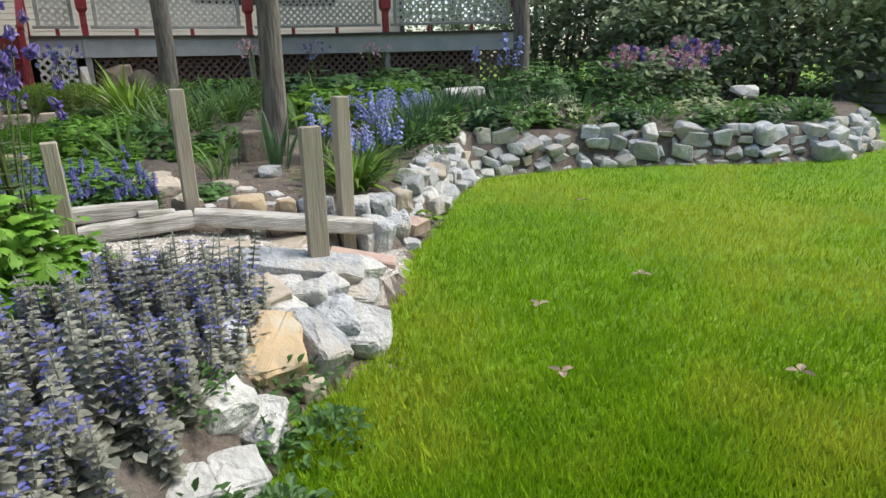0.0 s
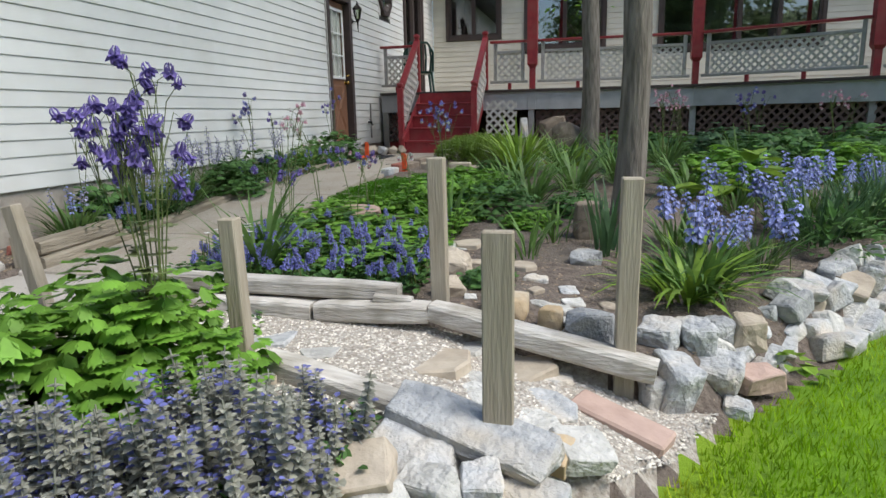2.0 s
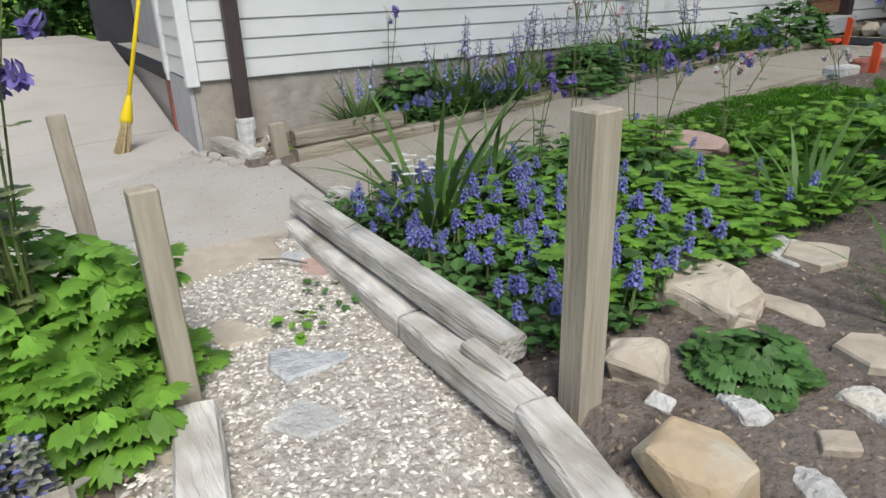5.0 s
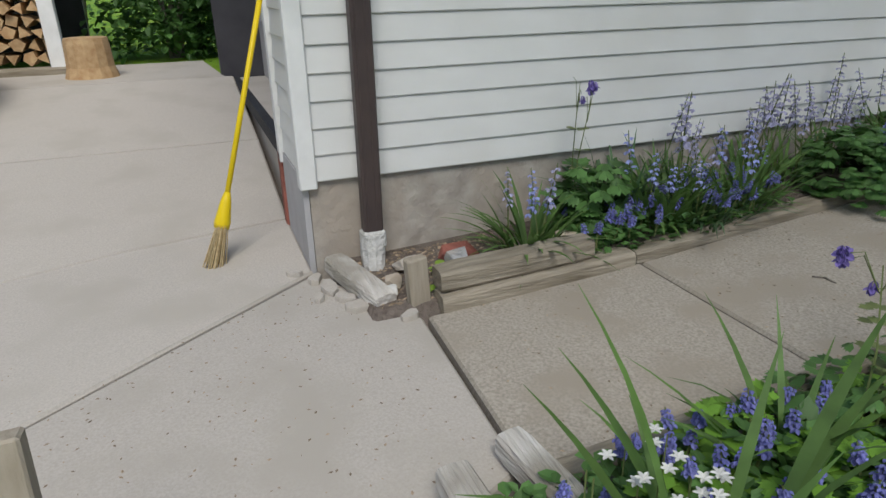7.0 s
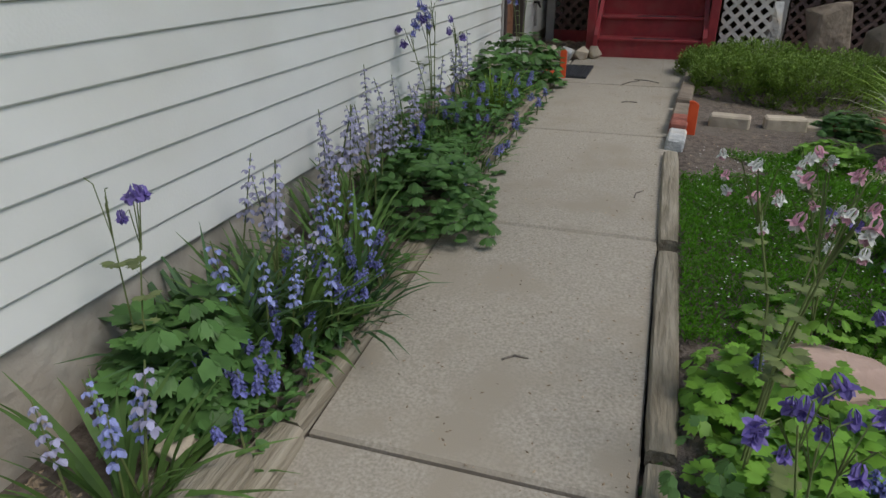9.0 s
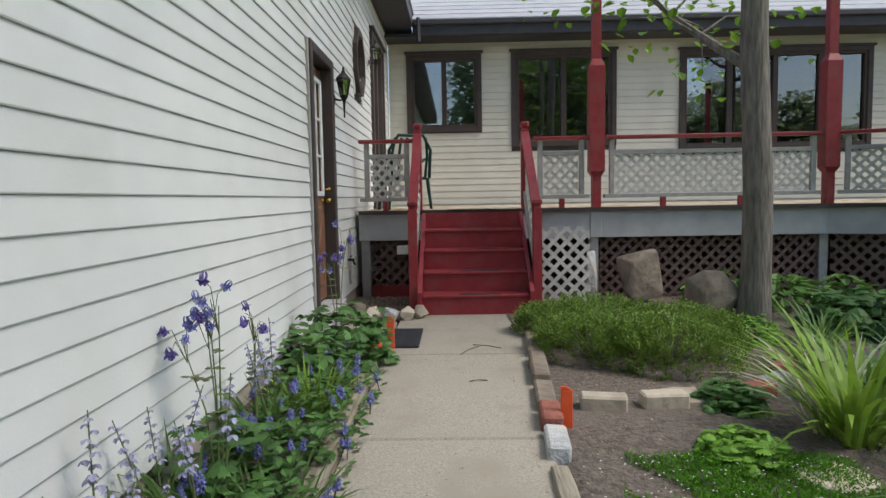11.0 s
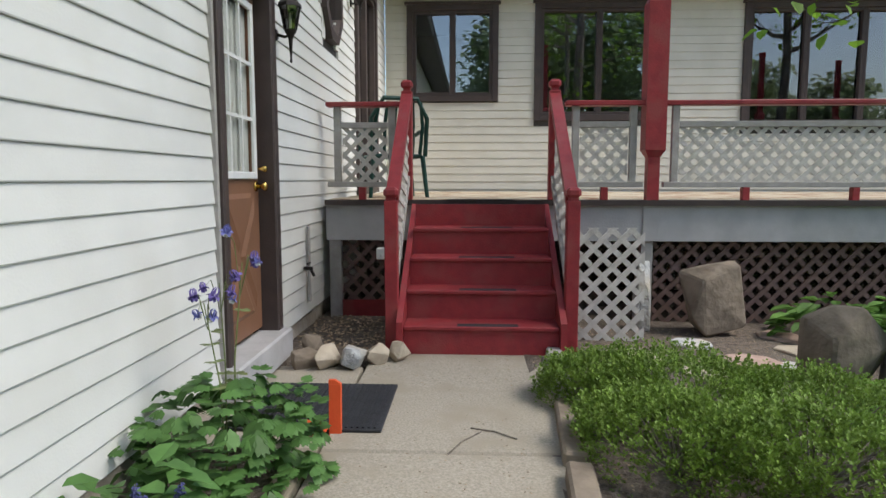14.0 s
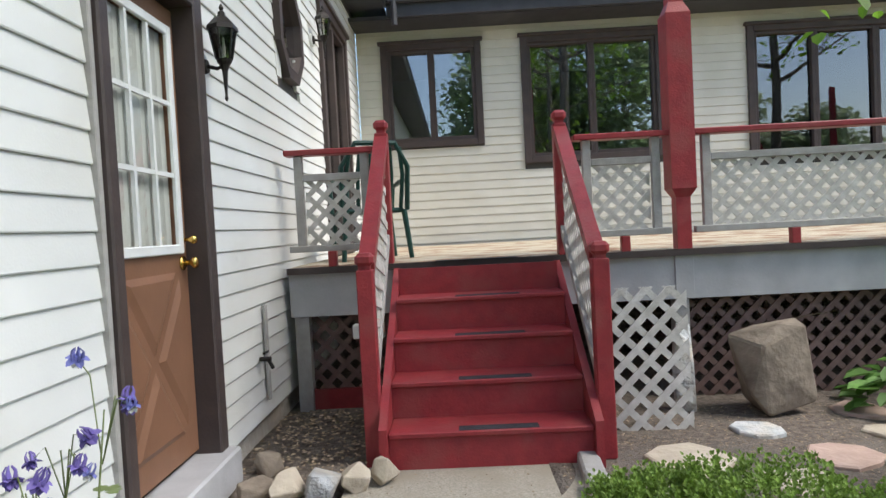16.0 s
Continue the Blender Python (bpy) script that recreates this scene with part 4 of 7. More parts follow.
def block_mesh(name, seed, sx, sy, sz, material, rough=0.3, bev=0.05):
    """A broken quarry block: a skewed box with chipped corners and a split face, bottom at 0."""
    r = random.Random(seed)
    bm = bmesh.new()
    for i in (-1, 1):
        for j in (-1, 1):
            for k in (-1, 1):
                q = [c * (1 - rough * r.random()) for c in (i, j, k)]
                if r.random() < 0.3:
                    for a in range(3):
                        p = list(q)
                        p[a] *= 0.55
                        bm.verts.new((p[0] * sx / 2, p[1] * sy / 2, (p[2] + 1) * sz / 2))
                else:
                    bm.verts.new((q[0] * sx / 2, q[1] * sy / 2, (q[2] + 1) * sz / 2))
    for _ in range(3):
        a, b = r.uniform(-0.6, 0.6), r.uniform(-0.6, 0.6)
        bm.verts.new(r.choice([(a * sx / 2, b * sy / 2, sz), (a * sx / 2, -sy / 2, (b + 1) * sz / 2), (sx / 2, a * sy / 2, (b + 1) * sz / 2)]))
    hull = bmesh.ops.convex_hull(bm, input=bm.verts)
    junk = list({e for e in hull["geom_interior"] + hull["geom_unused"] if isinstance(e, bmesh.types.BMVert)})
    bmesh.ops.delete(bm, geom=junk, context='VERTS')
    bmesh.ops.dissolve_limit(bm, angle_limit=0.16, verts=list(bm.verts), edges=list(bm.edges))
    bmesh.ops.bevel(bm, geom=list(bm.edges), offset=min(sx, sy, sz) * bev, segments=1, affect='EDGES')
    me = bpy.data.meshes.new(name)
    bm.to_mesh(me)
    bm.free()
    me.materials.append(material)
    return me


ROCKS = [block_mesh("stone", 100 + i, 0.17 + 0.045 * (i % 4), 0.2, 0.1 + 0.035 * (i % 3), STONE, 0.42) for i in range(16)]
ROCKS += [block_mesh("stone", 150 + i, 0.24, 0.2, 0.15, STONEW, 0.42) for i in range(4)] + [block_mesh("stone", 170 + i, 0.22, 0.18, 0.14, STONET, 0.4) for i in range(1)]


def stones_along(wall, xa, xb, step, rowsn, dz, size, back=0.05):
    """Dry-laid stones along the lawn's edge, in rows that lean back."""
    for row in range(rowsn):
        x = xa + rng.uniform(0, step)
        while x < xb:
            y = edge_y(x)
            sl = (edge_y(x + 0.1) - edge_y(x - 0.1)) / 0.2
            ang = math.atan(sl)
            nxv, nyv = -math.sin(ang), math.cos(ang)
            off = back + row * 0.075 + rng.uniform(-0.02, 0.03)
            s = size * rng.uniform(0.7, 1.35)
            ob = part("stone", rng.choice(ROCKS), None, wall)
            m = pose(x + nxv * off, y + nyv * off, LAWN_Z - 0.04 + row * dz + rng.uniform(-0.03, 0.03), rng.uniform(-24, 24), rng.uniform(-28, 28), math.degrees(ang) + rng.choice((0, 0, 90, 180)) + rng.uniform(-22, 22))
            ob.matrix_basis = m @ Matrix.Diagonal((s, s * rng.uniform(0.8, 1.1), s * rng.uniform(0.8, 1.15), 1))
            x += step * math.cos(ang) * rng.uniform(0.75, 1.2)


wall1 = thing("stone_wall", "low dry-laid wall of grey rubble stones edging the lawn", "wall")
stones_along(wall1, 2.98, 3.9, 0.19, 4, 0.1, 1.0)
stones_along(wall1, 3.8, 9.9, 0.235, 4, 0.105, 1.08)
stones_along(wall1, 2.9, 4.2, 0.22, 2, 0.1, 0.9, 0.36)
stones_along(wall1, 2.42, 3.0, 0.17, 3, 0.1, 0.9, 0.14)
wall2 = thing("stone_edging", "heaped pale grey stones edging the flower bed", "wall")
stones_along(wall2, -0.4, 0.4, 0.2, 2, 0.1, 0.9, 0.1)


def rock(label, x, y, z, sx, sy, sz, material, rz=0, rx=0, ry=0, seed=1, n=18, name="rock"):
    ob = thing(name, label, "stone", at=pose(x, y, z, rx, ry, rz))
    ob2 = new("tmp", rock_mesh(name, seed, sx, sy, sz, material, n))
    me = ob2.data
    bpy.data.objects.remove(ob2)
    bpy.data.objects.remove(ob)
    ob = new(name, me)
    ob.matrix_basis = pose(x, y, z, rx, ry, rz)
    return tagged(ob, label, "stone")


def block(label, x, y, top, sx, sy, sz, material, rz=0, rx=0, ry=0, seed=1, rough=0.2):
    """A quarry block whose middle of the top lies at x, y, top."""
    me = block_mesh("rock", seed, sx, sy, sz, material, rough + 0.12)
    bm = bmesh.new()
    bm.from_mesh(me)
    bmesh.ops.triangulate(bm, faces=bm.faces)
    bmesh.ops.subdivide_edges(bm, edges=list(bm.edges), cuts=2, use_grid_fill=True)
    bm.normal_update()
    for v in bm.verts:
        p = v.co * 16
        v.co += v.normal * min(sx, sy, sz) * (0.07 * noise.noise((p.x + seed, p.y, p.z)) + 0.04 * noise.noise((p.x * 3, p.y * 3 + seed, p.z * 3)))
    bm.to_mesh(me)
    bm.free()
    ob = new("rock", me)
    ob.matrix_basis = pose(x, y, top, rx, ry, rz) @ Matrix.Translation((0, 0, -sz))
    return tagged(ob, label, "stone")


block("long grey slab stone lying on the edging", 1.4, 3.66, -0.1, 0.6, 0.21, 0.12, STONE, -16, 14, 10, 11, 0.06)
block("grey slab stone beneath the long one", 1.23, 3.52, -0.16, 0.32, 0.28, 0.2, STONE, -10, 14, 6, 12, 0.15)
block("tan block-shaped stone with flat split face", 1.08, 3.33, -0.11, 0.31, 0.2, 0.11, STONET, 14, 20, -8, 14, 0.04)
block("small pale stone wedged below the slab", 1.32, 3.39, -0.14, 0.2, 0.16, 0.16, STONEW, -20, 20, 0, 301)
block("pale rounded block on the edging", 1.19, 3.25, -0.17, 0.25, 0.2, 0.16, STONEW, 18, 24, -6, 302)
block("orange weathered boulder in the edging", 1.08, 3.02, -0.18, 0.33, 0.36, 0.26, STONEO, 8, 36, 6, 13, 0.24)
block("long grey block leaning on the edging", 1.31, 3.1, -0.24, 0.2, 0.34, 0.2, STONE, 28, 30, 10, 304, 0.16)
block("grey angular stone in the edging", 1.42, 3.28, -0.22, 0.22, 0.24, 0.2, STONE, -14, 26, 4, 305)
block("small grey stone in the edging", 1.47, 3.46, -0.16, 0.15, 0.15, 0.14, STONE, 20, 14, 0, 306)
block("blue-grey stone at the slab end", 1.6, 3.5, -0.22, 0.22, 0.2, 0.2, STONE, -24, 20, 8, 307)
block("pale low stone at the lawn edge", 1.54, 3.24, -0.3, 0.24, 0.28, 0.18, STONEW, -30, 22, 6, 308)
block("grey boulder beside the orange stone", 0.92, 2.98, -0.07, 0.15, 0.16, 0.24, STONE, 20, 14, 0, 15, 0.26)
block("pale angular stone at the bed corner", 0.85, 2.64, -0.15, 0.21, 0.2, 0.2, STONEW, 32, 20, 10, 16, 0.18)
block("pale angular stone low in the edging", 0.95, 2.63, -0.28, 0.18, 0.19, 0.2, STONEW, -22, 28, 14, 17, 0.18)
block("pale stone low at the bed corner", 0.84, 2.44, -0.3, 0.19, 0.18, 0.18, STONEW, 14, 22, 8, 18)
block("pale stone half under the flowers", 0.7, 2.37, -0.25, 0.15, 0.16, 0.18, STONEW, 10, 14, 0, 309)
block("small tan stone in the flowers", 0.76, 2.77, -0.03, 0.13, 0.12, 0.2, STONET, 0, 10, 0, 19, 0.3)
block("pale stone beside the flower bed", 0.46, 2.16, -0.2, 0.2, 0.16, 0.18, STONEW, 12, 8, 0, 20)
block("small tan stone under the orange boulder", 1.2, 2.98, -0.36, 0.12, 0.12, 0.12, STONET, 12, 0, 0, 310)
block("flat white stone by the front post", 1.76, 3.8, -0.21, 0.22, 0.2, 0.08, STONEW, 24, 14, 12, 311, 0.12)
block("orange-tinted flat stone by the front post", 1.64, 3.74, -0.2, 0.18, 0.16, 0.08, STONEO, -12, 14, 8, 312, 0.2)
block("grey block ending the stone wall", 2.07, 4.74, -0.08, 0.18, 0.18, 0.17, STONE, -20, 10, 0, 320, 0.12)
block("tall grey block tipped against the timber end", 2.15, 4.53, -0.17, 0.17, 0.25, 0.26, STONE, 24, 16, 10, 321, 0.14)
block("grey block in the wall end", 2.24, 4.8, -0.09, 0.17, 0.20, 0.20, STONE, 10, 12, -6, 322, 0.14)
block("broad grey block at the lawn corner", 2.33, 4.72, -0.23, 0.24, 0.22, 0.22, STONE, -16, 20, 8, 323, 0.16)
block("grey block behind the wall end", 2.36, 4.95, -0.11, 0.18, 0.17, 0.20, STONE, 40, 6, 0, 324, 0.16)
block("small grey stone below the timber end", 2.03, 4.5, -0.25, 0.13, 0.13, 0.14, STONE, 30, 0, 0, 325)
block("tan stone on the wall end", 2.5, 5.0, -0.11, 0.20, 0.17, 0.19, STONET, 12, 8, 0, 326, 0.26)
block("pinkish low stone at the lawn corner", 2.52, 4.78, -0.29, 0.25, 0.15, 0.12, PINKST, 28, 8, 0, 327, 0.2)
block("grey low stone at the lawn corner", 2.4, 4.62, -0.38, 0.14, 0.13, 0.12, STONE, -12, 0, 0, 328)
for i, (x, y, q_, mt) in enumerate(((-0.46, 3.62, 0.16, STONEW), (-0.44, 3.45, 0.18, STONET), (-0.42, 3.26, 0.2, STONET), (-0.3, 3.68, 0.12, STONET))):
    rock("pale broken stone along the driveway edge", x, y, -0.14, q_, q_ * 0.7, 0.14, mt, 35 * i, 0, 0, 90 + i)
block("white block by the post foot", 0.35, 3.82, -0.04, 0.13, 0.24, 0.14, STONEW, 8, 14, 6, 21, 0.1)
rock("small round pebble by the post", 0.58, 3.84, -0.15, 0.07, 0.06, 0.06, STONET, 0, 0, 0, 22)
block("tan boulder in the planting bed", 0.92, 5.38, 0.08, 0.36, 0.26, 0.24, STONET, 10, 12, 6, 23, 0.3)
block("tan stone near the post foot", 1.04, 4.95, 0.03, 0.18, 0.16, 0.16, STONET, 40, 8, 0, 27, 0.26)
rock("orange cobble in the planting bed", 1.36, 4.77, -0.14, 0.22, 0.2, 0.16, STONEO, 0, 0, 0, 24, 40)
rock("small orange cobble by the timber", 1.58, 4.69, -0.17, 0.12, 0.11, 0.15, STONEO, 0, 0, 0, 25, 40)
rock("grey rounded rock by the timber end", 1.77, 4.68, -0.22, 0.24, 0.2, 0.2, STONE, 0, 0, 0, 26, 40)
for lab, x, y, w, d, mt, rz in (("pale long flat stone in the soil", 1.55, 4.96, 0.27, 0.11, STONEW, -28), ("pale flat stone in the soil", 1.67, 5.06, 0.13, 0.1, STONEW, 20), ("grey stone in the soil", 1.46, 5.3, 0.15, 0.12, STONE, 0), ("pale flat stone in the soil", 1.64, 4.8, 0.14, 0.09, STONEW, 10), ("broad pale flat stone in the bed", 0.84, 5.92, 0.26, 0.22, STONEW, 0), ("tan stone at the moss edge", 0.2, 6.8, 0.24, 0.2, STONET, 30), ("pale flat stone in the soil", 1.28, 5.05, 0.14, 0.1, STONEW, -20), ("thin flat stone in the soil", 1.08, 5.55, 0.26, 0.1, STONET, 8), ("small pale stone in the soil", 1.47, 5.12, 0.11, 0.08, STONET, 50), ("grey stone near the post foot", 1.64, 5.22, 0.12, 0.11, STONE, 15), ("tan stone near the striped leaves", 1.86, 5.08, 0.12, 0.1, STONET, 15), ("small white stone by the post", 1.16, 4.9, 0.08, 0.06, STONEW, 15)):
    block(lab, x, y, land(x, y) + 0.022, w, d, 0.1, mt, rz, 4, 3, int(x * 100 + y * 10), 0.22)
rock("grey stone in the soil", 1.72, 5.7, -0.06, 0.2, 0.15, 0.1, STONE, 0, 0, 0, 30)
rock("brown upright rock near the trunk", 1.75, 6.3, -0.04, 0.26, 0.18, 0.3, STONEB, 0, 0, 0, 31)
rock("brown boulder leaning by the deck", 1.02, 13.05, 0.22, 0.5, 0.36, 0.6, STONEB, 8, 0, 0, 32, 20)
rock("brown boulder by the tree", 1.32, 11.75, 0.22, 0.48, 0.4, 0.52, STONEB, 5, 0, 0, 135, 20)
rock("narrow upright stone behind lattice", 0.5, 13.15, 0.2, 0.18, 0.16, 0.6, STONE, 0, 0, 0, 34)
rock("pinkish stone block in the moss", -0.12, 6.62, 0.03, 0.42, 0.3, 0.14, PINKST, 15, 0, 0, 35, 24)
rock("tan stone at the moss edge", 0.6, 7.0, 0.0, 0.3, 0.24, 0.14, STONET, 15, 0, 0, 36)
rock("white bench-shaped rock among irises", 5.45, 9.2, 0.15, 0.75, 0.35, 0.24, STONEW, 5, 0, 0, 37, 26)
rock("white flat rock among plants", 9.5, 7.6, 0.1, 0.6, 0.3, 0.2, STONEW, 5, 0, 0, 38, 26)
for i, (x, y, sx, mt) in enumerate(((-1.98, 11.9, 0.2, STONEB), (-1.84, 11.86, 0.2, STONET), (-1.68, 11.9, 0.22, STONE), (-1.54, 11.98, 0.21, STONET), (-1.42, 12.06, 0.19, STONET), (-2.02, 12.15, 0.16, STONEB))):
    rock("pale wedge stone edging the stair bed", x, y, 0.25, sx, 0.14, 0.15, mt, 30 + 25 * i, 15, 0, 50 + i)
for i, (x, y, s, mt) in enumerate(((-1.86, 5.18, 0.16, STONE), (-1.78, 5.32, 0.11, STONEW), (-1.7, 5.4, 0.1, STONEW), (-1.98, 4.98, 0.12, STONE), (-1.83, 4.87, 0.1, STONET), (-1.75, 4.84, 0.08, STONEW), (-1.9, 6.55, 0.2, STONET), (-1.85, 5.75, 0.14, STONET))):
    rock("rounded stone in the wall bed", x, y, walk_z(y) + 0.03, s, s * 0.75, s * 0.6, mt, 40 * i, 0, 0, 70 + i)
rock("broken red brick in the wall bed", -2.02, 5.25, 0.0, 0.2, 0.1, 0.07, BRICK, 80, 0, 0, 80, 26, "brick")


def flag(label, x, y, z, r, material, seed, ry=0, rz=0, t=0.04, asp=1.0):
    """A flat stone with an uneven rim."""
    q = random.Random(seed)
    n = q.choice((6, 7, 8, 9))
    pts = [(r * q.uniform(0.75, 1.1) * math.cos(2 * math.pi * i / n + q.uniform(-0.2, 0.2)), asp * r * q.uniform(0.75, 1.1) * math.sin(2 * math.pi * i / n)) for i in range(n)]
    m = M()
    vs = [(a * 0.94, b * 0.94, t) for a, b in pts] + [(a, b, t * 0.7) for a, b in pts] + [(a, b, -t) for a, b in pts]
    m.add(vs, [tuple(range(n))] + [(k * n + i, (k + 1) * n + i, (k + 1) * n + (i + 1) % n, k * n + (i + 1) % n) for k in (0, 1) for i in range(n)])
    me = fix_normals(m.data("flagstone", material))
    ob = new("flagstone", me)
    ob.matrix_basis = pose(x, y, z, 0, ry, rz)
    return tagged(ob, label, "stone", "flagstones")


RZ = lambda x: interp(x, [-0.5, 1.0, 1.6, 2.1], [-0.06, -0.14, -0.25, -0.4]) - 0.015
for i, (x, y, r, mt, asp) in enumerate(((-0.36, 4.24, 0.3, STONET, 0.9), (-0.28, 4.51, 0.1, STONE, 0.7), (-0.17, 4.56, 0.1, PINKST, 1.0), (0.1, 4.17, 0.16, STONET, 0.8), (0.36, 4.29, 0.15, STONE, 0.8), (1.11, 4.29, 0.19, STONET, 1.0), (1.22, 4.5, 0.1, STONEW, 1.1), (1.46, 4.4, 0.2, STONET, 0.8), (1.19, 3.99, 0.07, STONE, 1.0), (1.32, 4.06, 0.13, STONEW, 0.9), (1.31, 4.19, 0.09, STONEW, 0.7), (1.6, 4.15, 0.15, STONE, 0.75), (1.55, 3.96, 0.14, STONEW, 0.8), (1.62, 4.42, 0.1, STONE, 0.8), (1.75, 4.3, 0.08, STONEW, 0.8), (0.62, 4.2, 0.13, STONEW, 0.8))):
    flag("flat flagstone set in the gravel ramp", x, y, RZ(x) - 0.012, r, mt, 200 + i, 6, 30 * i, 0.032, asp)
ob = new("paving_block", M().box(-0.2, -0.08, 0, 0.2, 0.08, 0.075, bev=0.01).data("paving_block", PINKST))
ob.matrix_basis = pose(1.88, 4.2, -0.375, 0, 12, -24)
tagged(ob, "pinkish oblong paving block on the gravel", "stone")
for i, (x, y, r, mt) in enumerate(((0.95, 5.95, 0.15, STONET), (1.35, 5.5, 0.13, STONET), (1.0, 12.25, 0.26, PINKST), (0.2, 12.2, 0.3, STONET), (0.6, 11.9, 0.22, STONET), (0.0, 11.75, 0.24, STONET), (1.5, 12.6, 0.2, STONET), (1.55, 13.0, 0.22, PINKST), (0.75, 12.65, 0.18, STONE), (0.3, 9.6, 0.22, STONET), (0.6, 8.6, 0.2, STONET), (1.25, 12.15, 0.14, STONEW))):
    flag("flat round stepping stone in the soil", x, y, land(x, y) + 0.0, r * 0.85, mt, 240 + i, 0, 40 * i, 0.025, 1.0 if r != 0.26 else 0.95)


# ---- timbers and posts ----
def timber(label, p, q, r, material, group="", name="landscape_timber", flat=True, holes=()):
    """A rounded timber from p to q, lightly flattened, with uneven worn ends."""
    p, q = Vector(p), Vector(q)
    d = (q - p)
    n = 10
    L_ = d.length
    m = M()
    vs, fs = [], []
    ks = 9
    for i in range(ks):
        t = i / (ks - 1)
        w = 0.9 if i in (0, ks - 1) else 1.0
        for j in range(n):
            a = 2 * math.pi * (j + 0.5) / n
            cy, cz = math.cos(a), math.sin(a)
            e = 0.42
            yy = math.copysign(abs(cy) ** e, cy) * r * w * (1 + 0.05 * noise.noise((t * 9, j, r * 90)))
            zz = math.copysign(abs(cz) ** e, cz) * r * 0.85 * w * (1 + 0.05 * noise.noise((t * 9, j + 20, r * 90)))
            vs.append((t * L_, yy, zz))
    for i in range(ks - 1):
        for j in range(n):
            fs.append((i * n + j, i * n + (j + 1) % n, (i + 1) * n + (j + 1) % n, (i + 1) * n + j))
    fs += [tuple(range(n))[::-1], tuple(range((ks - 1) * n, ks * n))]
    m.add(vs, fs)
    ob = new(name, m.data(name, material))
    yaw, pit = math.atan2(d.y, d.x), -math.asin(d.z / L_)
    ob.matrix_basis = Matrix.Translation(p) @ Euler((0, pit, yaw)).to_matrix().to_4x4()
    return tagged(ob, label, "timber", group)


G1 = "weathered timbers along the ramp"
timber("weathered grey landscape timber edging the ramp", (-0.59, 4.61, -0.06), (0.42, 4.61, -0.075), 0.06, LOGM, G1)
timber("weathered grey landscape timber edging the ramp", (0.44, 4.61, -0.072), (1.02, 4.6, -0.05), 0.06, LOGM, G1)
timber("upper grey timber with broken end on the ramp edge", (-0.62, 4.65, 0.05), (0.85, 4.68, 0.02), 0.052, LOGM, G1)
timber("weathered grey timber sloping down to the lawn", (1.03, 4.6, -0.04), (2.04, 4.42, -0.2), 0.06, LOGM, G1)
timber("weathered grey timber on the low side of the ramp", (-0.35, 3.86, -0.03), (0.45, 3.9, -0.1), 0.055, LOGM, G1)
timber("weathered grey timber running down beside the post", (0.53, 3.93, -0.07), (1.47, 3.74, -0.22), 0.06, LOGM, G1)
timber("short timber standing by the driveway edge", (-0.55, 3.93, 0.0), (0.02, 3.9, -0.04), 0.055, LOGM, G1)
timber("short rotten timber below the upper one", (0.74, 4.61, 0.0), (0.93, 4.62, -0.01), 0.03, LOGM, G1)


def stake_post(x, y, top, w, lean=(0, 0), label="square weathered wooden post", d=None):
    d = d or w
    z = land(x + w / 2, y + d / 2) - 0.1
    ob = new("garden_post", M().box(-w / 2, -d / 2, 0, w / 2, d / 2, top - z, bev=0.005).data("garden_post", POSTM))
    ob.matrix_basis = pose(x + w / 2, y + d / 2, z, lean[0], lean[1], 3)
    return tagged(ob, label, "post", "garden posts by the ramp")


stake_post(0.41, 3.89, 0.5, 0.066, (0, -1.5))
stake_post(1.0, 4.7, 0.67, 0.08, (0, -0.5))
stake_post(1.435, 3.67, 0.515, 0.1, (0, 0), d=0.045)
stake_post(1.865, 4.46, 0.6, 0.086, (0, 0.5))
stake_post(-0.33, 3.79, 0.57, 0.055, (0, -12), "thin leaning grey post with split top")

G2 = "timbers edging the wall bed"
timber("weathered timber on the wall bed edge", (-1.62, 5.0, 0.0), (-1.62, 5.93, 0.04), 0.06, LOGY, G2)
timber("upper weathered timber on the wall bed edge", (-1.64, 5.0, 0.1), (-1.64, 5.72, 0.13), 0.06, LOGY, G2)
for a, b in ((5.95, 7.4), (7.45, 8.9), (8.95, 10.4)):
    timber("low timber edging the wall bed", (-1.63, a, walk_z(a) + 0.015), (-1.63, b, walk_z(b) + 0.015), 0.05, LOGY, G2)
timber("broken timber across the bed end", (-2.14, 4.68, 0.03), (-1.7, 4.8, 0.0), 0.055, LOGM, G2)
ob = new("corner_stub", M().box(-0.025, -0.045, -0.1, 0.025, 0.045, 0.2, bev=0.006).data("corner_stub", POSTM))
ob.matrix_basis = pose(-1.665, 4.93, 0.0, 4, 0, 8)
tagged(ob, "short split corner stake at the bed end", "stake")
G3 = "timbers edging the walk"
for a, b in ((4.86, 6.1), (6.15, 7.3), (7.4, 8.6)):
    xa, xb = -0.58, -0.58
    timber("weathered timber edging the walk", (xa, a, walk_z(a) - 0.004), (xb, b, walk_z(b) - 0.004), 0.046, LOGY, G3)
timber("end timber of the bed across the gravel", (-0.72, 4.86, 0.02), (-0.3, 4.92, 0.0), 0.05, LOGM, G3)
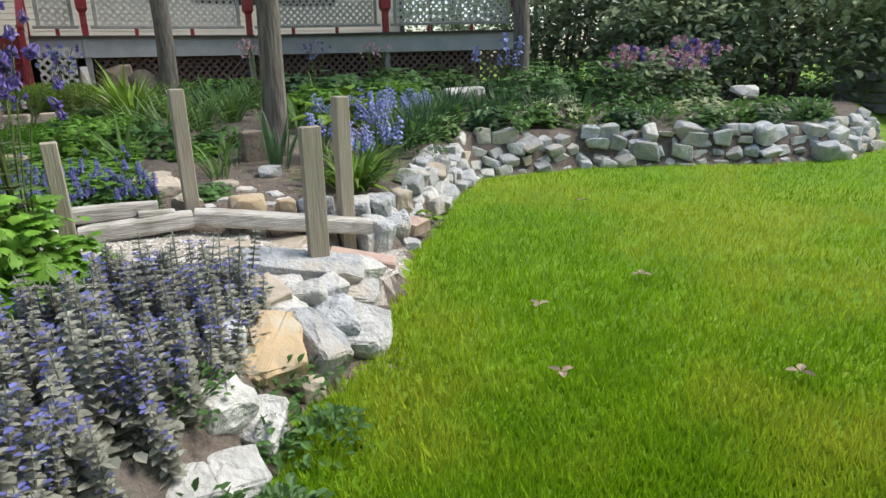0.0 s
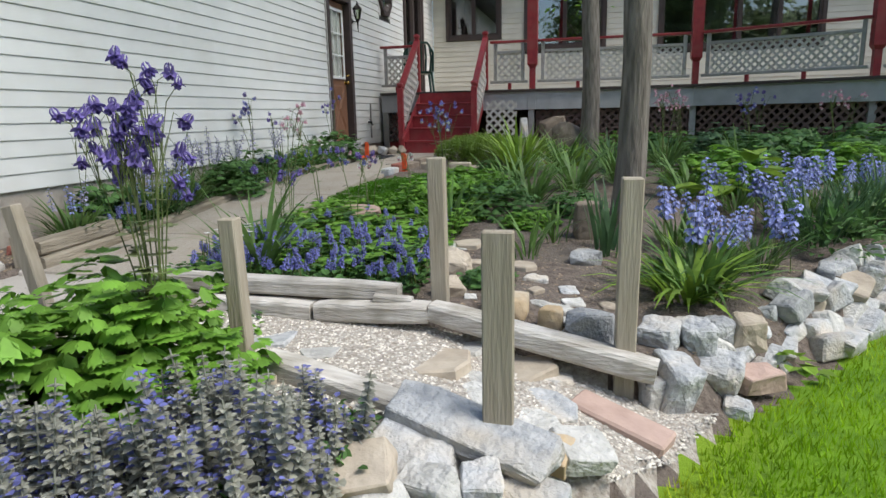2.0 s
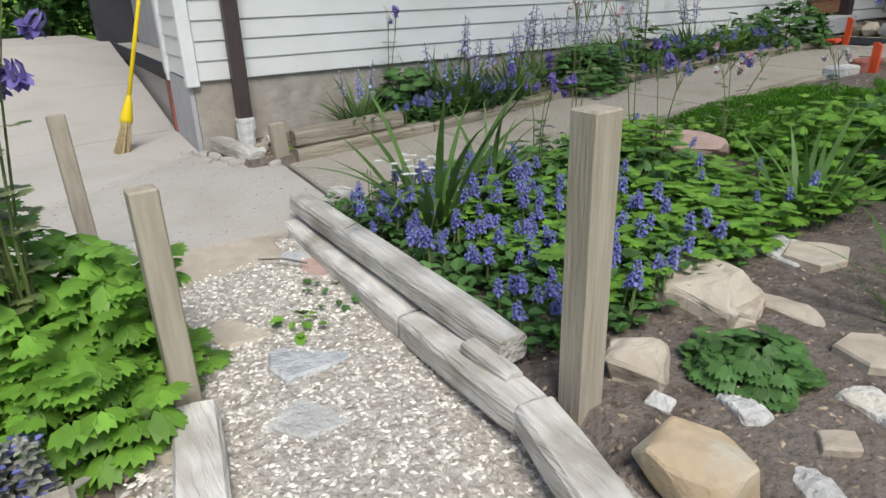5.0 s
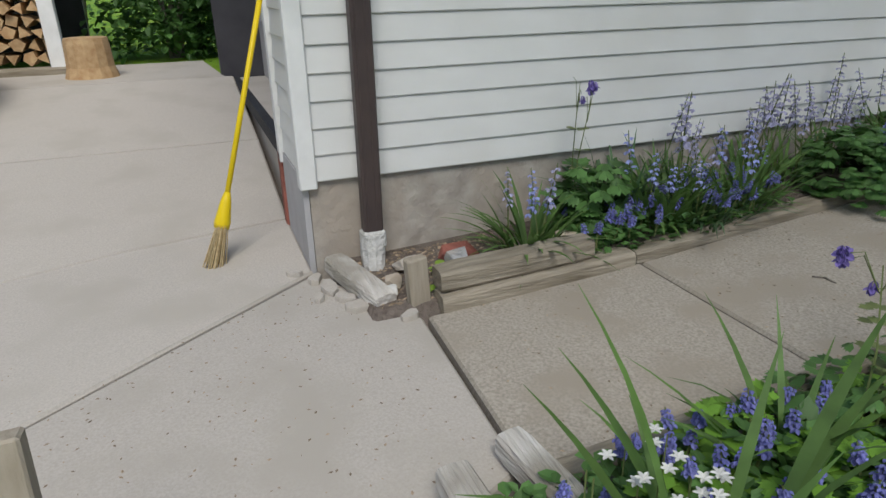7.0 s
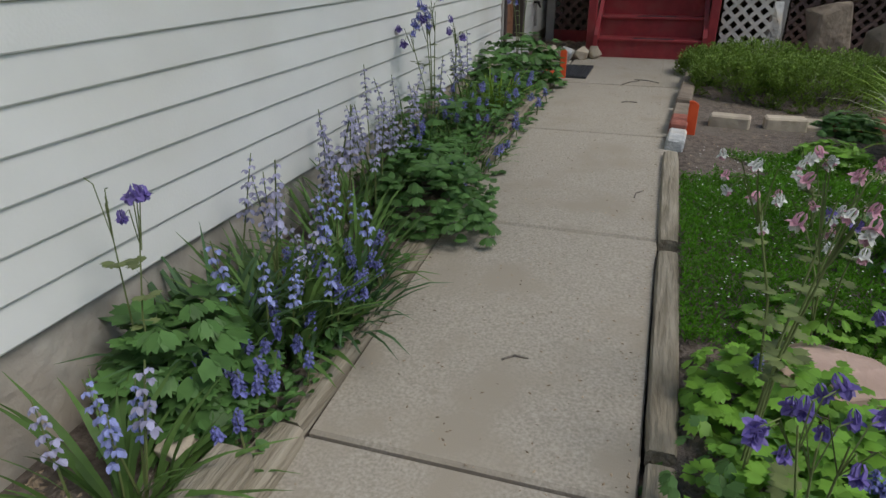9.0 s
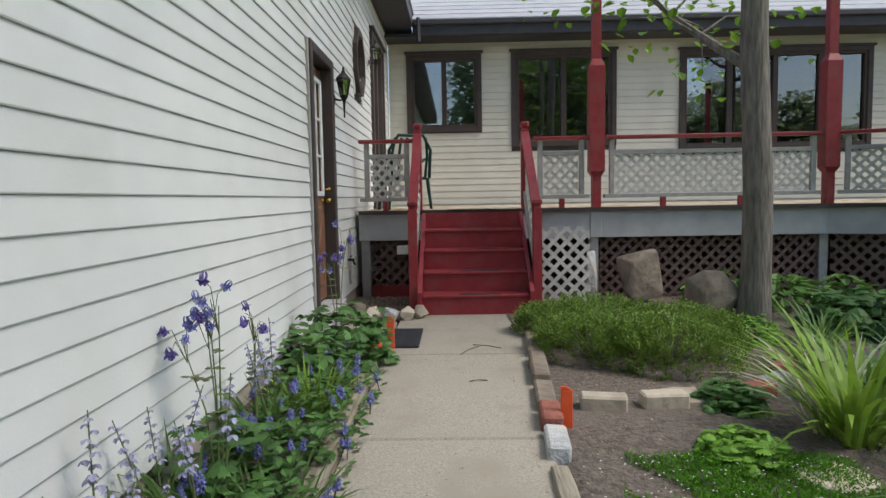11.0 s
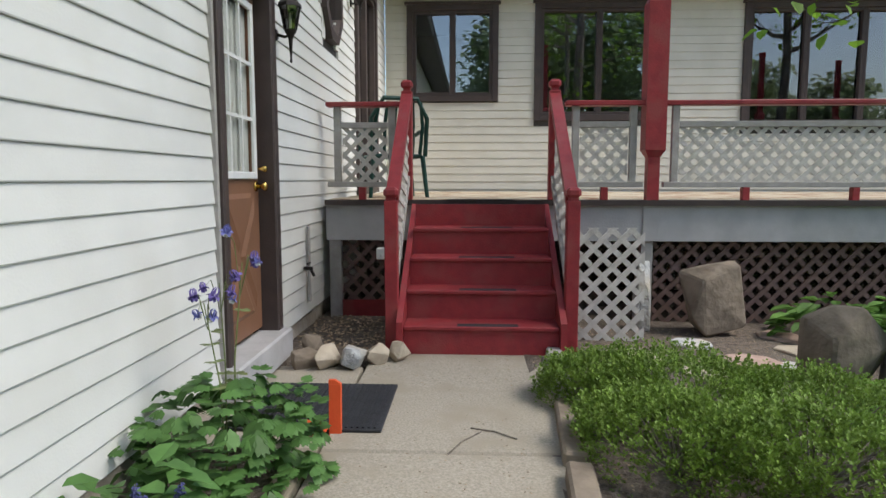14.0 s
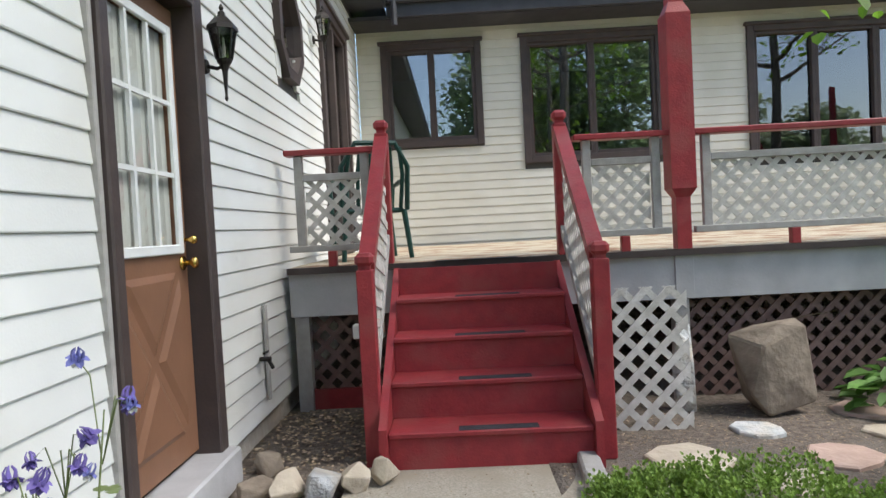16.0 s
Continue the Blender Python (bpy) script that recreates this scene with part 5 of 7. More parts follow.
for i, (a, b, mt) in enumerate(((8.7, 9.0, STONE), (9.02, 9.3, BRICK), (9.32, 9.75, STONEB), (9.8, 10.4, STONEB), (10.5, 11.2, STONEB), (11.4, 11.9, GREYP), (11.92, 12.3, GREYP))):
    x = interp((a + b) / 2, [8.7, 9.5, 12.3], [-0.56, -0.52, -0.33])
    ob = new("edging_block", M().box(-0.055, -(b - a) / 2, -0.12, 0.055, (b - a) / 2, 0.06, bev=0.012).data("edging_block", mt))
    ob.matrix_basis = pose(x, (a + b) / 2, walk_z((a + b) / 2) + 0.02 * (i % 2), 0, 3, -4)
    tagged(ob, "worn edging block beside the walk", "edging", "edging blocks by the walk")
for i, (x, y, mt) in enumerate(((-0.2, 9.42, STONET), (0.15, 9.45, STONET), (0.55, 9.55, BRICK), (0.78, 9.7, BRICK), (1.0, 9.9, STONE), (1.2, 10.2, BRICK), (0.98, 10.5, STONE))):
    ob = new("edging_brick", M().box(-0.13, -0.06, -0.05, 0.13, 0.06, 0.08, bev=0.012).data("edging_brick", mt))
    ob.matrix_basis = pose(x, y, land(x, y), 0, 0, 12 * i - 10)
    tagged(ob, "worn brick edging the boxwood bed", "brick", "bricks round the boxwood")


def orange_stake(x, y, z, h, lean=0):
    ob = new("orange_stake", M().box(-0.03, -0.012, -0.1, 0.03, 0.012, h - 0.02, bev=0.003).add([(-0.03, -0.012, h - 0.02), (0.03, -0.012, h - 0.02), (0.03, 0.012, h - 0.02), (-0.03, 0.012, h - 0.02), (-0.03, -0.012, h), (0.0, -0.012, h), (0.0, 0.012, h), (-0.03, 0.012, h)], [(4, 5, 6, 7), (0, 1, 5, 4), (1, 2, 6, 5), (2, 3, 7, 6), (3, 0, 4, 7)]).data("orange_stake", ORANGE))
    ob.matrix_basis = pose(x, y, z, lean, 0, 0)
    return tagged(ob, "bright orange painted wooden stake by the walk", "stake", "orange stakes")


orange_stake(-1.55, 10.82, 0.24, 0.27, -3)
orange_stake(-0.46, 9.12, 0.2, 0.24)
ob = new("orange_block", M().box(-0.07, -0.04, 0, 0.07, 0.04, 0.04, bev=0.008).data("orange_block", ORANGE))
ob.matrix_basis = pose(-1.65, 10.78, 0.27, 20, 0, -15)
tagged(ob, "faded orange block lying by the stake", "block")

mat_z = walk_z(11.4) + 0.012
door_mat = thing("door_mat", "ribbed black rubber mat by the side door", "mat", at=pose(-1.71, 11.17, mat_z))
part("base", M().box(-0.38, -0.35, walk_z(11) - mat_z, 0.38, 0.35, 0, bev=0.004), RUBBER, door_mat)
rib = M().box(-0.006, -0.33, 0, 0.006, 0.33, 0.006).data("rib", RUBBER)
for i in range(26):
    part("rib", rib, None, door_mat, at=pose(-0.354 + i * 0.028, 0, 0))


for i, (x, y, r) in enumerate(((-1.98, 4.62, 0.07), (-1.86, 4.66, 0.06), (-1.76, 4.7, 0.08), (-2.1, 4.58, 0.06), (-1.68, 4.82, 0.05), (-2.2, 4.5, 0.05), (-1.6, 4.87, 0.05), (-1.9, 4.56, 0.04))):
    flag("broken pale concrete shard at the cracked slab corner", x, y, drive_z(x) + 0.002, r, CONC, 700 + i, 3, 50 * i, 0.022, 0.55)
thing("steel_pin", "grey steel pin standing in the timber", "pin", m=M().tube([(1.3, 3.77, -0.25), (1.3, 3.77, -0.09)], 0.012, 8), material=GREYBEAM)

# ---- broom, firewood, car ----
br = thing("broom", "yellow-handled straw broom leaning on the garage corner", "broom")
b0, b1 = Vector((-2.441, 4.162, -0.03)), Vector((-2.59, 4.56, 1.24))
at = lambda t: b0 + (b1 - b0) * t
part("handle", M().tube([at(0.16), at(0.6), at(1.0)], 0.013, 10), YEL, br, "", True)
part("socket", M().tube([at(0.15), at(0.17), at(0.25), at(0.28)], [0.036, 0.038, 0.024, 0.014], 12), YEL, br, "yellow plastic socket", True)
m = M()
for i in range(190):
    a, r0 = rng.uniform(0, 6.28), rng.uniform(0, 0.034)
    c, s = math.cos(a), math.sin(a)
    top = at(0.19) + Vector((c * r0, s * r0 * 0.7, 0))
    low = Vector((b0.x + c * r0 * 2.4, b0.y + s * r0 * 1.7, drive_z(b0.x) + 0.002 + rng.uniform(0, 0.03)))
    m.tube([top, low], 0.003, 3, cap=False)
part("bristles", m, STRAW, br, "splayed straw bristles")

WSX, WSY, WSZ = -7.9, 2.6, 0.42
shed = thing("woodshed", "open shed with pale posts and timber base", "shed")
part("post", M().box(-7.1, 2.95, 0.42, -6.96, 3.09, 3.0, bev=0.006), WHITE, shed)
part("base_timber", M().box(-7.1, -1.0, 0.4, -6.94, 3.1, 0.52, bev=0.02), LOGY, shed)
part("roof_edge", M().box(-9.5, -1.2, 2.9, -6.8, 3.3, 3.05), GREYP, shed)
part("back_wall", M().box(-9.3, -1.0, 0.4, -9.2, 3.1, 2.9), DARK, shed)
pile = thing("firewood_stack", "stack of split firewood in the shed", "firewood")
fw = []
for i in range(6):
    q = random.Random(i)
    nn = q.choice((3, 4, 5))
    pts = [(0.075 * q.uniform(0.7, 1.15) * math.cos(2 * math.pi * k / nn), 0.075 * q.uniform(0.7, 1.15) * math.sin(2 * math.pi * k / nn)) for k in range(nn)]
    m = M().add([(0.0, y, z) for y, z in pts] + [(-0.45, y, z) for y, z in pts], [tuple(range(nn)), tuple(range(nn, 2 * nn))[::-1]] + [(k, (k + 1) % nn, nn + (k + 1) % nn, nn + k) for k in range(nn)])
    fw.append(fix_normals(m.data("log", WOODEND)))
for r in range(16):
    for c in range(19):
        ob = part("log", rng.choice(fw), None, pile)
        ob.matrix_basis = pose(-7.15 + rng.uniform(-0.05, 0.04), 2.88 - c * 0.135 + 0.06 * (r % 2), 0.6 + r * 0.118, rng.uniform(0, 360), 0, rng.uniform(-5, 5))
thing("chopping_stump", "sawn tree stump by the woodshed", "stump", at=pose(-6.55, 3.35, drive_z(-6.5)), m=M().lathe([(0.24, 0), (0.21, 0.1), (0.2, 0.3), (0.19, 0.36), (0.17, 0.365)], 14), material=WOODEND)

car = thing("parked_car", "black parked car with rounded bumper", "car", at=pose(-5.42, 1.5, drive_z(-5.4), 0, 0, 6))
m = M()
prof = [(-0.9, 0.2, 0.45), (-0.86, 0.35, 0.62), (-0.8, 0.55, 0.8), (-0.76, 0.7, 0.95), (-0.7, 0.9, 1.1)]
sect = [(0.0, 0.18, 0.6), (0.05, 0.28, 0.75), (0.0, 0.42, 0.82), (0.03, 0.56, 0.86), (0.12, 0.7, 0.86), (0.5, 0.86, 0.82), (1.1, 0.95, 0.78), (2.0, 1.35, 0.62), (3.0, 1.4, 0.6), (3.9, 1.0, 0.75), (4.2, 0.6, 0.8), (4.2, 0.25, 0.75)]
n = 9
vs, fs = [], []
for yy, zz, hw in sect:
    for j in range(n):
        u = -1 + 2 * j / (n - 1)
        vs.append((u * hw, -(yy + 0.32 * abs(u) ** 3 * (1 if yy < 2 else -1)), zz))
for i in range(len(sect) - 1):
    for j in range(n - 1):
        fs.append((i * n + j, i * n + j + 1, (i + 1) * n + j + 1, (i + 1) * n + j))
m.add([(x, y + 1.2, z) for x, y, z in vs], fs + [tuple(i * n for i in range(len(sect))), tuple(i * n + n - 1 for i in range(len(sect)))[::-1]])
part("body", fix_normals(m.data("body", CARP, True)), None, car)
for sx in (-0.78, 0.78):
    for y in (0.45, -2.2):
        w = part("wheel", M().tube([(sx - 0.1, y, 0.31), (sx + 0.1, y, 0.31)], 0.31, 20), RUBBER, car)
        part("rim", M().tube([(sx - 0.105, y, 0.31), (sx + 0.105, y, 0.31)], 0.19, 14), GREYBEAM, w)
    part("fog_light", M().tube([(sx * 0.75, 1.0, 0.4), (sx * 0.75, 1.08, 0.4)], 0.06, 12), WHITE, car)


# ---- plants ----
def strap_bunch(n, length, width, lean, droop, r=0.06, q=rng, segs=4):
    m = M()
    for _ in range(n):
        a = q.uniform(0, 6.283)
        rr = r * q.random() ** 0.5
        m.strap((rr * math.cos(a), rr * math.sin(a), -0.01), a + q.uniform(-0.5, 0.5), length * q.uniform(0.55, 1.1), width * q.uniform(0.7, 1.2), q.uniform(*lean), q.uniform(*droop), segs)
    return m


def rosette(n, size, h, r, q=rng, width=0.8):
    """Broad leaves on stalks, fanned out."""
    m = M()
    for i in range(n):
        a = q.uniform(0, 6.283)
        rr = r * q.random() ** 0.5
        z = h * (1 - (rr / r) ** 2 * 0.7) * q.uniform(0.6, 1.05)
        m.leaf((rr * math.cos(a), rr * math.sin(a), z), (math.cos(a), math.sin(a), q.uniform(-0.7, 0.25)), size * q.uniform(0.6, 1.1), width)
    return m


def trefoil(m, p, a, tilt, s, q=rng):
    """A columbine leaf: three rounded, notched leaflets."""
    p = Vector(p)
    for da in (-1.0, 0.0, 1.0):
        d = Vector((math.cos(a + da), math.sin(a + da), tilt))
        e = Vector((-math.sin(a + da), math.cos(a + da), 0.0))
        c = p + d * s * 0.15
        vs = [c, c + d * s * 0.35 + e * s * 0.38, c + d * s * 0.8 + e * s * 0.34, c + d * s * 0.74 + e * s * 0.1, c + d * s * 0.95, c + d * s * 0.74 - e * s * 0.1, c + d * s * 0.8 - e * s * 0.34, c + d * s * 0.35 - e * s * 0.38]
        for i in (2, 6):
            vs[i] = vs[i] + Vector((0, 0, -0.06 * s))
        m.add(vs, [(0, 1, 2, 3, 4, 5, 6, 7)])


def mound_leaves(n, rx, ry, h, size, q=rng, three=False, width=0.7, shell=0.45, wob=0.25):
    """Leaves all over an uneven mound."""
    m = M()
    if three:
        n, size = int(n * 1.5), size * 0.78
    for _ in range(n):
        a, b = q.uniform(0, 6.283), math.acos(q.uniform(0.0, 1))
        k = 1 - shell * q.random() ** 2
        k *= 1 + wob * noise.noise((3 * math.cos(a) * math.sin(b), 3 * math.sin(a) * math.sin(b), 3 * math.cos(b) + rx))
        x, y, z = rx * k * math.sin(b) * math.cos(a), ry * k * math.sin(b) * math.sin(a), h * k * math.cos(b)
        s = size * q.uniform(0.6, 1.15)
        if three:
            trefoil(m, (x, y, z), a + q.uniform(-0.9, 0.9), q.uniform(-1.1, 0.35), s)
        else:
            m.leaf((x, y, z), (math.cos(a) * math.sin(b) + q.uniform(-0.6, 0.6), math.sin(a) * math.sin(b) + q.uniform(-0.6, 0.6), math.cos(b) * 0.5 + q.uniform(-0.5, 0.5)), s, width)
    return m


def bell_spike(seed, h, petal, n=9, size=0.026, one=False):
    """A flower stalk with nodding bells: stem and bells in one mesh."""
    q = random.Random(seed)
    m = M()
    bx, by = q.uniform(-0.08, 0.08) * h, q.uniform(-0.08, 0.08) * h
    m.tube([(0, 0, 0), (bx * 0.5, by * 0.5, h * 0.5), (bx, by, h)], [0.004, 0.0035, 0.002], 4, 0, False)
    for i in range(n):
        t = 0.6 + 0.4 * i / n
        a = i * 2.4 + q.uniform(-0.4, 0.4)
        s = size * (1.15 - 0.5 * (t - 0.6) / 0.4)
        c = Vector((bx * t + math.cos(a) * s * 0.8, by * t + math.sin(a) * s * 0.8, h * t))
        for j in range(4):
            b = a + j * 1.57
            m.leaf(c, (math.cos(b) * 0.8, math.sin(b) * 0.8, -0.75), s * 1.25, 0.75, 1)
    return m.data("flower_spike", [STEM, petal])


def bugle_spike(seed, h):
    """A bugle spike: whorls of bronze leaves with small blue flowers between."""
    q = random.Random(seed)
    m = M()
    m.tube([(0, 0, 0), (0, 0, h)], [0.004, 0.002], 4, 0, False)
    k = int(h / 0.022)
    for i in range(k):
        t = i / k
        for j in range(5):
            a = i * 0.8 + j * 1.257 + q.uniform(-0.3, 0.3)
            s = 0.04 * (1.2 - 0.75 * t) * q.uniform(0.8, 1.2)
            m.leaf((0, 0, h * t), (math.cos(a), math.sin(a), 0.1), s, 0.7, 0, 0.2)
            if t > 0.2 and q.random() < 0.28:
                m.leaf((0.012 * math.cos(a), 0.012 * math.sin(a), h * t + 0.008), (math.cos(a), math.sin(a), 0.2), 0.02, 0.9, 1)
    return m.data("flower_spike", [L_SILV, F_DEEP])


def columbine_flower(seed, petal, inner):
    q = random.Random(seed)
    m = M()
    for j in range(5):
        a = j * 1.2566 + q.uniform(-0.1, 0.1)
        d = Vector((math.cos(a), math.sin(a), 0))
        m.leaf((0, 0, 0), (d.x, d.y, -0.35), 0.034, 0.7, 0)
        m.leaf((0, 0, 0), (d.x * 0.5, d.y * 0.5, -1), 0.03, 0.8, 1)
        m.tube([d * 0.012, d * 0.014 + Vector((0, 0, 0.02)), d * 0.006 + Vector((0, 0, 0.032))], [0.006, 0.003, 0.002], 4, 0, False)
    return m.data("flower", [petal, inner])


COLF = {k: [columbine_flower(i, p, w) for i in range(2)] for k, p, w in (("purple", F_PURP, F_PURP), ("pink", F_PINK, F_WHITE), ("white", F_WHITE, F_PINK), ("deep", F_DEEP, F_WHITE))}


def columbine(label, x, y, h, spread, nleaf, kinds, nfl, leafs=0.09, mh=0.22, seed=1, lm=L_COL, mr=0.25, fs=0.78):
    """A columbine: leafy mound, branching wiry stems and nodding flowers."""
    q = random.Random(seed)
    p = thing("columbine", label, "flower", group="columbines", at=pose(x, y, land(x, y) if x > -1.6 else walk_z(y) + 0.03))
    part("leaves", mound_leaves(nleaf, mr, mr, mh, leafs, q, True), lm, p)
    st = M()
    ends = []
    for i in range(max(2, nfl // 4)):
        a, r = q.uniform(0, 6.283), spread * q.uniform(0.1, 0.6)
        top = Vector((r * math.cos(a), r * math.sin(a), h * q.uniform(0.75, 0.95)))
        st.tube([(0.02 * math.cos(a), 0.02 * math.sin(a), 0), (top.x * 0.4, top.y * 0.4, top.z * 0.55), top], [0.004, 0.0035, 0.002], 4, 0, False)
        for k in range(3):
            trefoil(st, top * q.uniform(0.4, 0.8), q.uniform(0, 6.28), 0.1, 0.045)
        for k in range(4):
            b = q.uniform(0, 6.283)
            e = top + Vector((math.cos(b) * spread * 0.3, math.sin(b) * spread * 0.3, q.uniform(-0.08, 0.14) * h))
            st.tube([top * 0.85, (top + e) / 2 + Vector((0, 0, 0.02)), e], 0.0018, 3, 0, False)
            ends.append(e)
    part("stalk", st, STEM, p)
    for e in ends[:nfl]:
        f = part("flower", q.choice(COLF[q.choice(kinds)]), None, p)
        sc = fs * q.uniform(0.85, 1.25)
        f.matrix_basis = pose(e.x, e.y, e.z, q.uniform(-35, 35), q.uniform(-35, 35), q.uniform(0, 360)) @ Matrix.Diagonal((sc, sc, sc, 1))
    return p


def ground_at(x, y):
    return walk_z(y) + 0.03 if x < -1.6 else land(x, y)


def plant(name, label, cat, x, y, mesh, material, group="", spikes=(), nsp=0, r=0.15, z=None, seed=1, key="leaves"):
    """A plant of one leaf mass and, above it, single flower spikes."""
    q = random.Random(seed)
    p = thing(name, label, cat, group=group, at=pose(x, y, ground_at(x, y) if z is None else z, 0, 0, q.uniform(0, 360)))
    part(key, mesh, material, p)
    for _ in range(nsp):
        a, rr = q.uniform(0, 6.283), r * q.random() ** 0.5
        f = part("flower_spike", q.choice(spikes), None, p)
        s = q.uniform(0.8, 1.2)
        f.matrix_basis = pose(rr * math.cos(a), rr * math.sin(a), 0, q.uniform(-12, 12), q.uniform(-12, 12), q.uniform(0, 360)) @ Matrix.Diagonal((s, s, s, 1))
    return p


BELL = [bell_spike(i, 0.42, F_BLUE, 11, 0.03) for i in range(4)]
BELLS = [bell_spike(i + 9, 0.4, F_LILAC if i == 1 else F_BLUE, 11, 0.017) for i in range(3)]
FADED = [bell_spike(i + 20, 0.55, F_LILAC, 12, 0.02) for i in range(4)]
TINY = [bell_spike(i + 30, 0.12, F_DEEP, 14, 0.011) for i in range(4)]
BUGLE = [bugle_spike(i, 0.2 + 0.025 * i) for i in range(6)]

# bugle bed beside the lawn
bed = thing("bugle_patch", "dense patch of bronze-leaved bugle with blue flower spikes", "flower bed")
m = M()
pts = []
while len(pts) < 620:
    x, y = rng.uniform(-0.55, 1.1), rng.uniform(1.7, 3.6)
    if y > edge_y(x) + (0.2 if x < 0.75 else 0.32) and not (x < 0.5 and y > 3.2) and y < 3.62 - 0.15 * max(0, x - 0.5):
        pts.append((x, y))
for i, (x, y) in enumerate(pts):
    z = land(x, y)
    for _ in range(9):
        a = rng.uniform(0, 6.283)
        m.leaf((x + rng.uniform(-0.06, 0.06), y + rng.uniform(-0.06, 0.06), z + rng.uniform(0.01, 0.1)), (math.cos(a), math.sin(a), rng.uniform(-0.1, 0.4)), rng.uniform(0.03, 0.06), 0.7)
near = sorted(pts, key=lambda p: (p[0] - 0.9) ** 2 + (p[1] - 2.6) ** 2)[:300]
for x, y in near:
    f = part("flower_spike", rng.choice(BUGLE), None, bed)
    f.matrix_basis = pose(x, y, land(x, y), rng.uniform(-10, 10), rng.uniform(-10, 10), rng.uniform(0, 360)) @ Matrix.Scale(rng.uniform(0.8, 1.25), 4)
part("leaves", m, L_SILV, bed)
rest = M()
far_set = set(near)
for x, y in pts:
    if (x, y) not in far_set:
        src = rng.choice(BUGLE)
        z, o = land(x, y), len(rest.v)
        rest.v += [(v.co.x + x, v.co.y + y, v.co.z + z) for v in src.vertices]
        rest.f += [tuple(i + o for i in p.vertices) for p in src.polygons]
        rest.k += [p.material_index for p in src.polygons]
tagged(part("flower_spike_rest", rest, [L_SILV, F_DEEP], bed), kind="stuff")

# green leaves creeping over the edging stones
for i, (x, y) in enumerate(((0.95, 2.7), (1.15, 2.62), (0.85, 3.1), (1.05, 3.35), (0.75, 3.55), (0.9, 2.25), (0.65, 3.2), (0.72, 2.62), (1.2, 3.1), (0.68, 2.3), (0.95, 3.62), (1.08, 2.98))):
    plant("creeping_plant", "low green creeping leaves over the stones", "plant", x, y, mound_leaves(160, 0.16, 0.14, 0.13, 0.04, random.Random(i)), L_COL, "creeping leaves", z=land(x, y) - 0.02)

plant("leafy_perennial", "bright green leafy mound beside the ramp", "plant", 0.1, 3.54, mound_leaves(760, 0.5, 0.36, 0.52, 0.085, random.Random(4), True, wob=0.35), L_BRIGHT)
columbine("tall purple columbine with many nodding flowers", 0.31, 3.62, 1.16, 0.3, 50, ("purple",), 60, 0.08, 0.45, 3, L_BRIGHT, 0.25, 0.9)
plant("bluebells", "pale bluebells by the driveway edge", "flower", -0.45, 3.35, strap_bunch(40, 0.35, 0.016, (0.1, 0.7), (0.5, 1.5)), L_STRAP, "bluebells", BELLS, 7, 0.14, seed=5)
plant("moss_tuft", "dark green moss tuft by the driveway", "moss", -0.28, 3.5, mound_leaves(1100, 0.24, 0.2, 0.06, 0.022, random.Random(8)), L_MOSS)


def low_patch(name, label, x0, x1, y0, y1, n, h, size, material, spikes, nsp, clear=None, three=False, key="leaves", dense=1):
    """A spreading patch of low leaves with small flower spikes."""
    p = thing(name, label, "flower bed")
    m = M()
    q = random.Random(int(x0 * 100 + y0 * 10))
    for _ in range(n):
        x, y = q.uniform(x0, x1), q.uniform(y0, y1)
        if clear and clear(x, y):
            continue
        z = ground_at(x, y) + h * q.uniform(0.05, 1.0) * (0.75 + 0.5 * noise.noise((x * 2.5, y * 2.5, 2)))
        if three:
            trefoil(m, (x, y, z), q.uniform(0, 6.28), q.uniform(-0.3, 0.3), size * q.uniform(0.6, 1.2))
        else:
            a = q.uniform(0, 6.283)
            m.leaf((x, y, z), (math.cos(a), math.sin(a), q.uniform(-0.2, 0.6)), size * q.uniform(0.6, 1.2), 0.7)
    part(key, m, material, p)
    for _ in range(nsp):
        x, y = q.uniform(x0, x1), q.uniform(y0, y1)
        if clear and clear(x, y):
            continue
        f = part("flower_spike", q.choice(spikes), None, p)
        f.matrix_basis = pose(x, y, ground_at(x, y) + h * 0.4, q.uniform(-15, 15), q.uniform(-15, 15), q.uniform(0, 360)) @ Matrix.Scale(q.uniform(0.8, 1.3), 4)
    return p


low_patch("blue_bugle_bed", "carpet of green leaves with deep blue bugle flowers", -0.5, 0.88, 4.72, 5.65, 2600, 0.16, 0.055, L_COL, TINY, 170)
low_patch("blue_bugle_bed", "mixed green leaves between the bugle and the moss", -0.5, 0.85, 5.0, 6.5, 1300, 0.19, 0.06, L_BRIGHT, TINY, 30, None, True)
plant("daffodil_leaves", "arching grey-green strap leaves above the bugle", "plant", -0.12, 5.05, strap_bunch(30, 0.75, 0.032, (0.05, 0.75), (0.5, 1.7), 0.1, random.Random(31), 7), L_STRAP)
wf = M()
for i in range(16):
    x, y, z = -0.4 + 0.28 * rng.random(), 4.85 + 0.25 * rng.random(), rng.uniform(0.2, 0.28)
    for j in range(6):
        a = j * 1.047
        wf.leaf((x, y, z), (math.cos(a), math.sin(a), 0.2), 0.022, 0.5)
ws = thing("star_flowers", "small white star flowers above the leaves", "flower", kind="stuff", m=wf, material=F_WHITE)
st = M()
for i in range(10):
    x, y = -0.4 + 0.028 * i, 4.85 + 0.25 * rng.random()
    st.tube([(x, y, -0.02), (x, y, 0.22)], 0.0025, 4, 0, False)
part("stalk", st, STEM, ws)
columbine("purple columbine with dark nodding flowers", -0.33, 5.75, 0.55, 0.3, 60, ("purple",), 12, 0.07, 0.2, 6)
columbine("purple columbine with dark nodding flowers", 0.05, 6.15, 0.6, 0.25, 60, ("purple", "deep"), 10, 0.07, 0.2, 7)
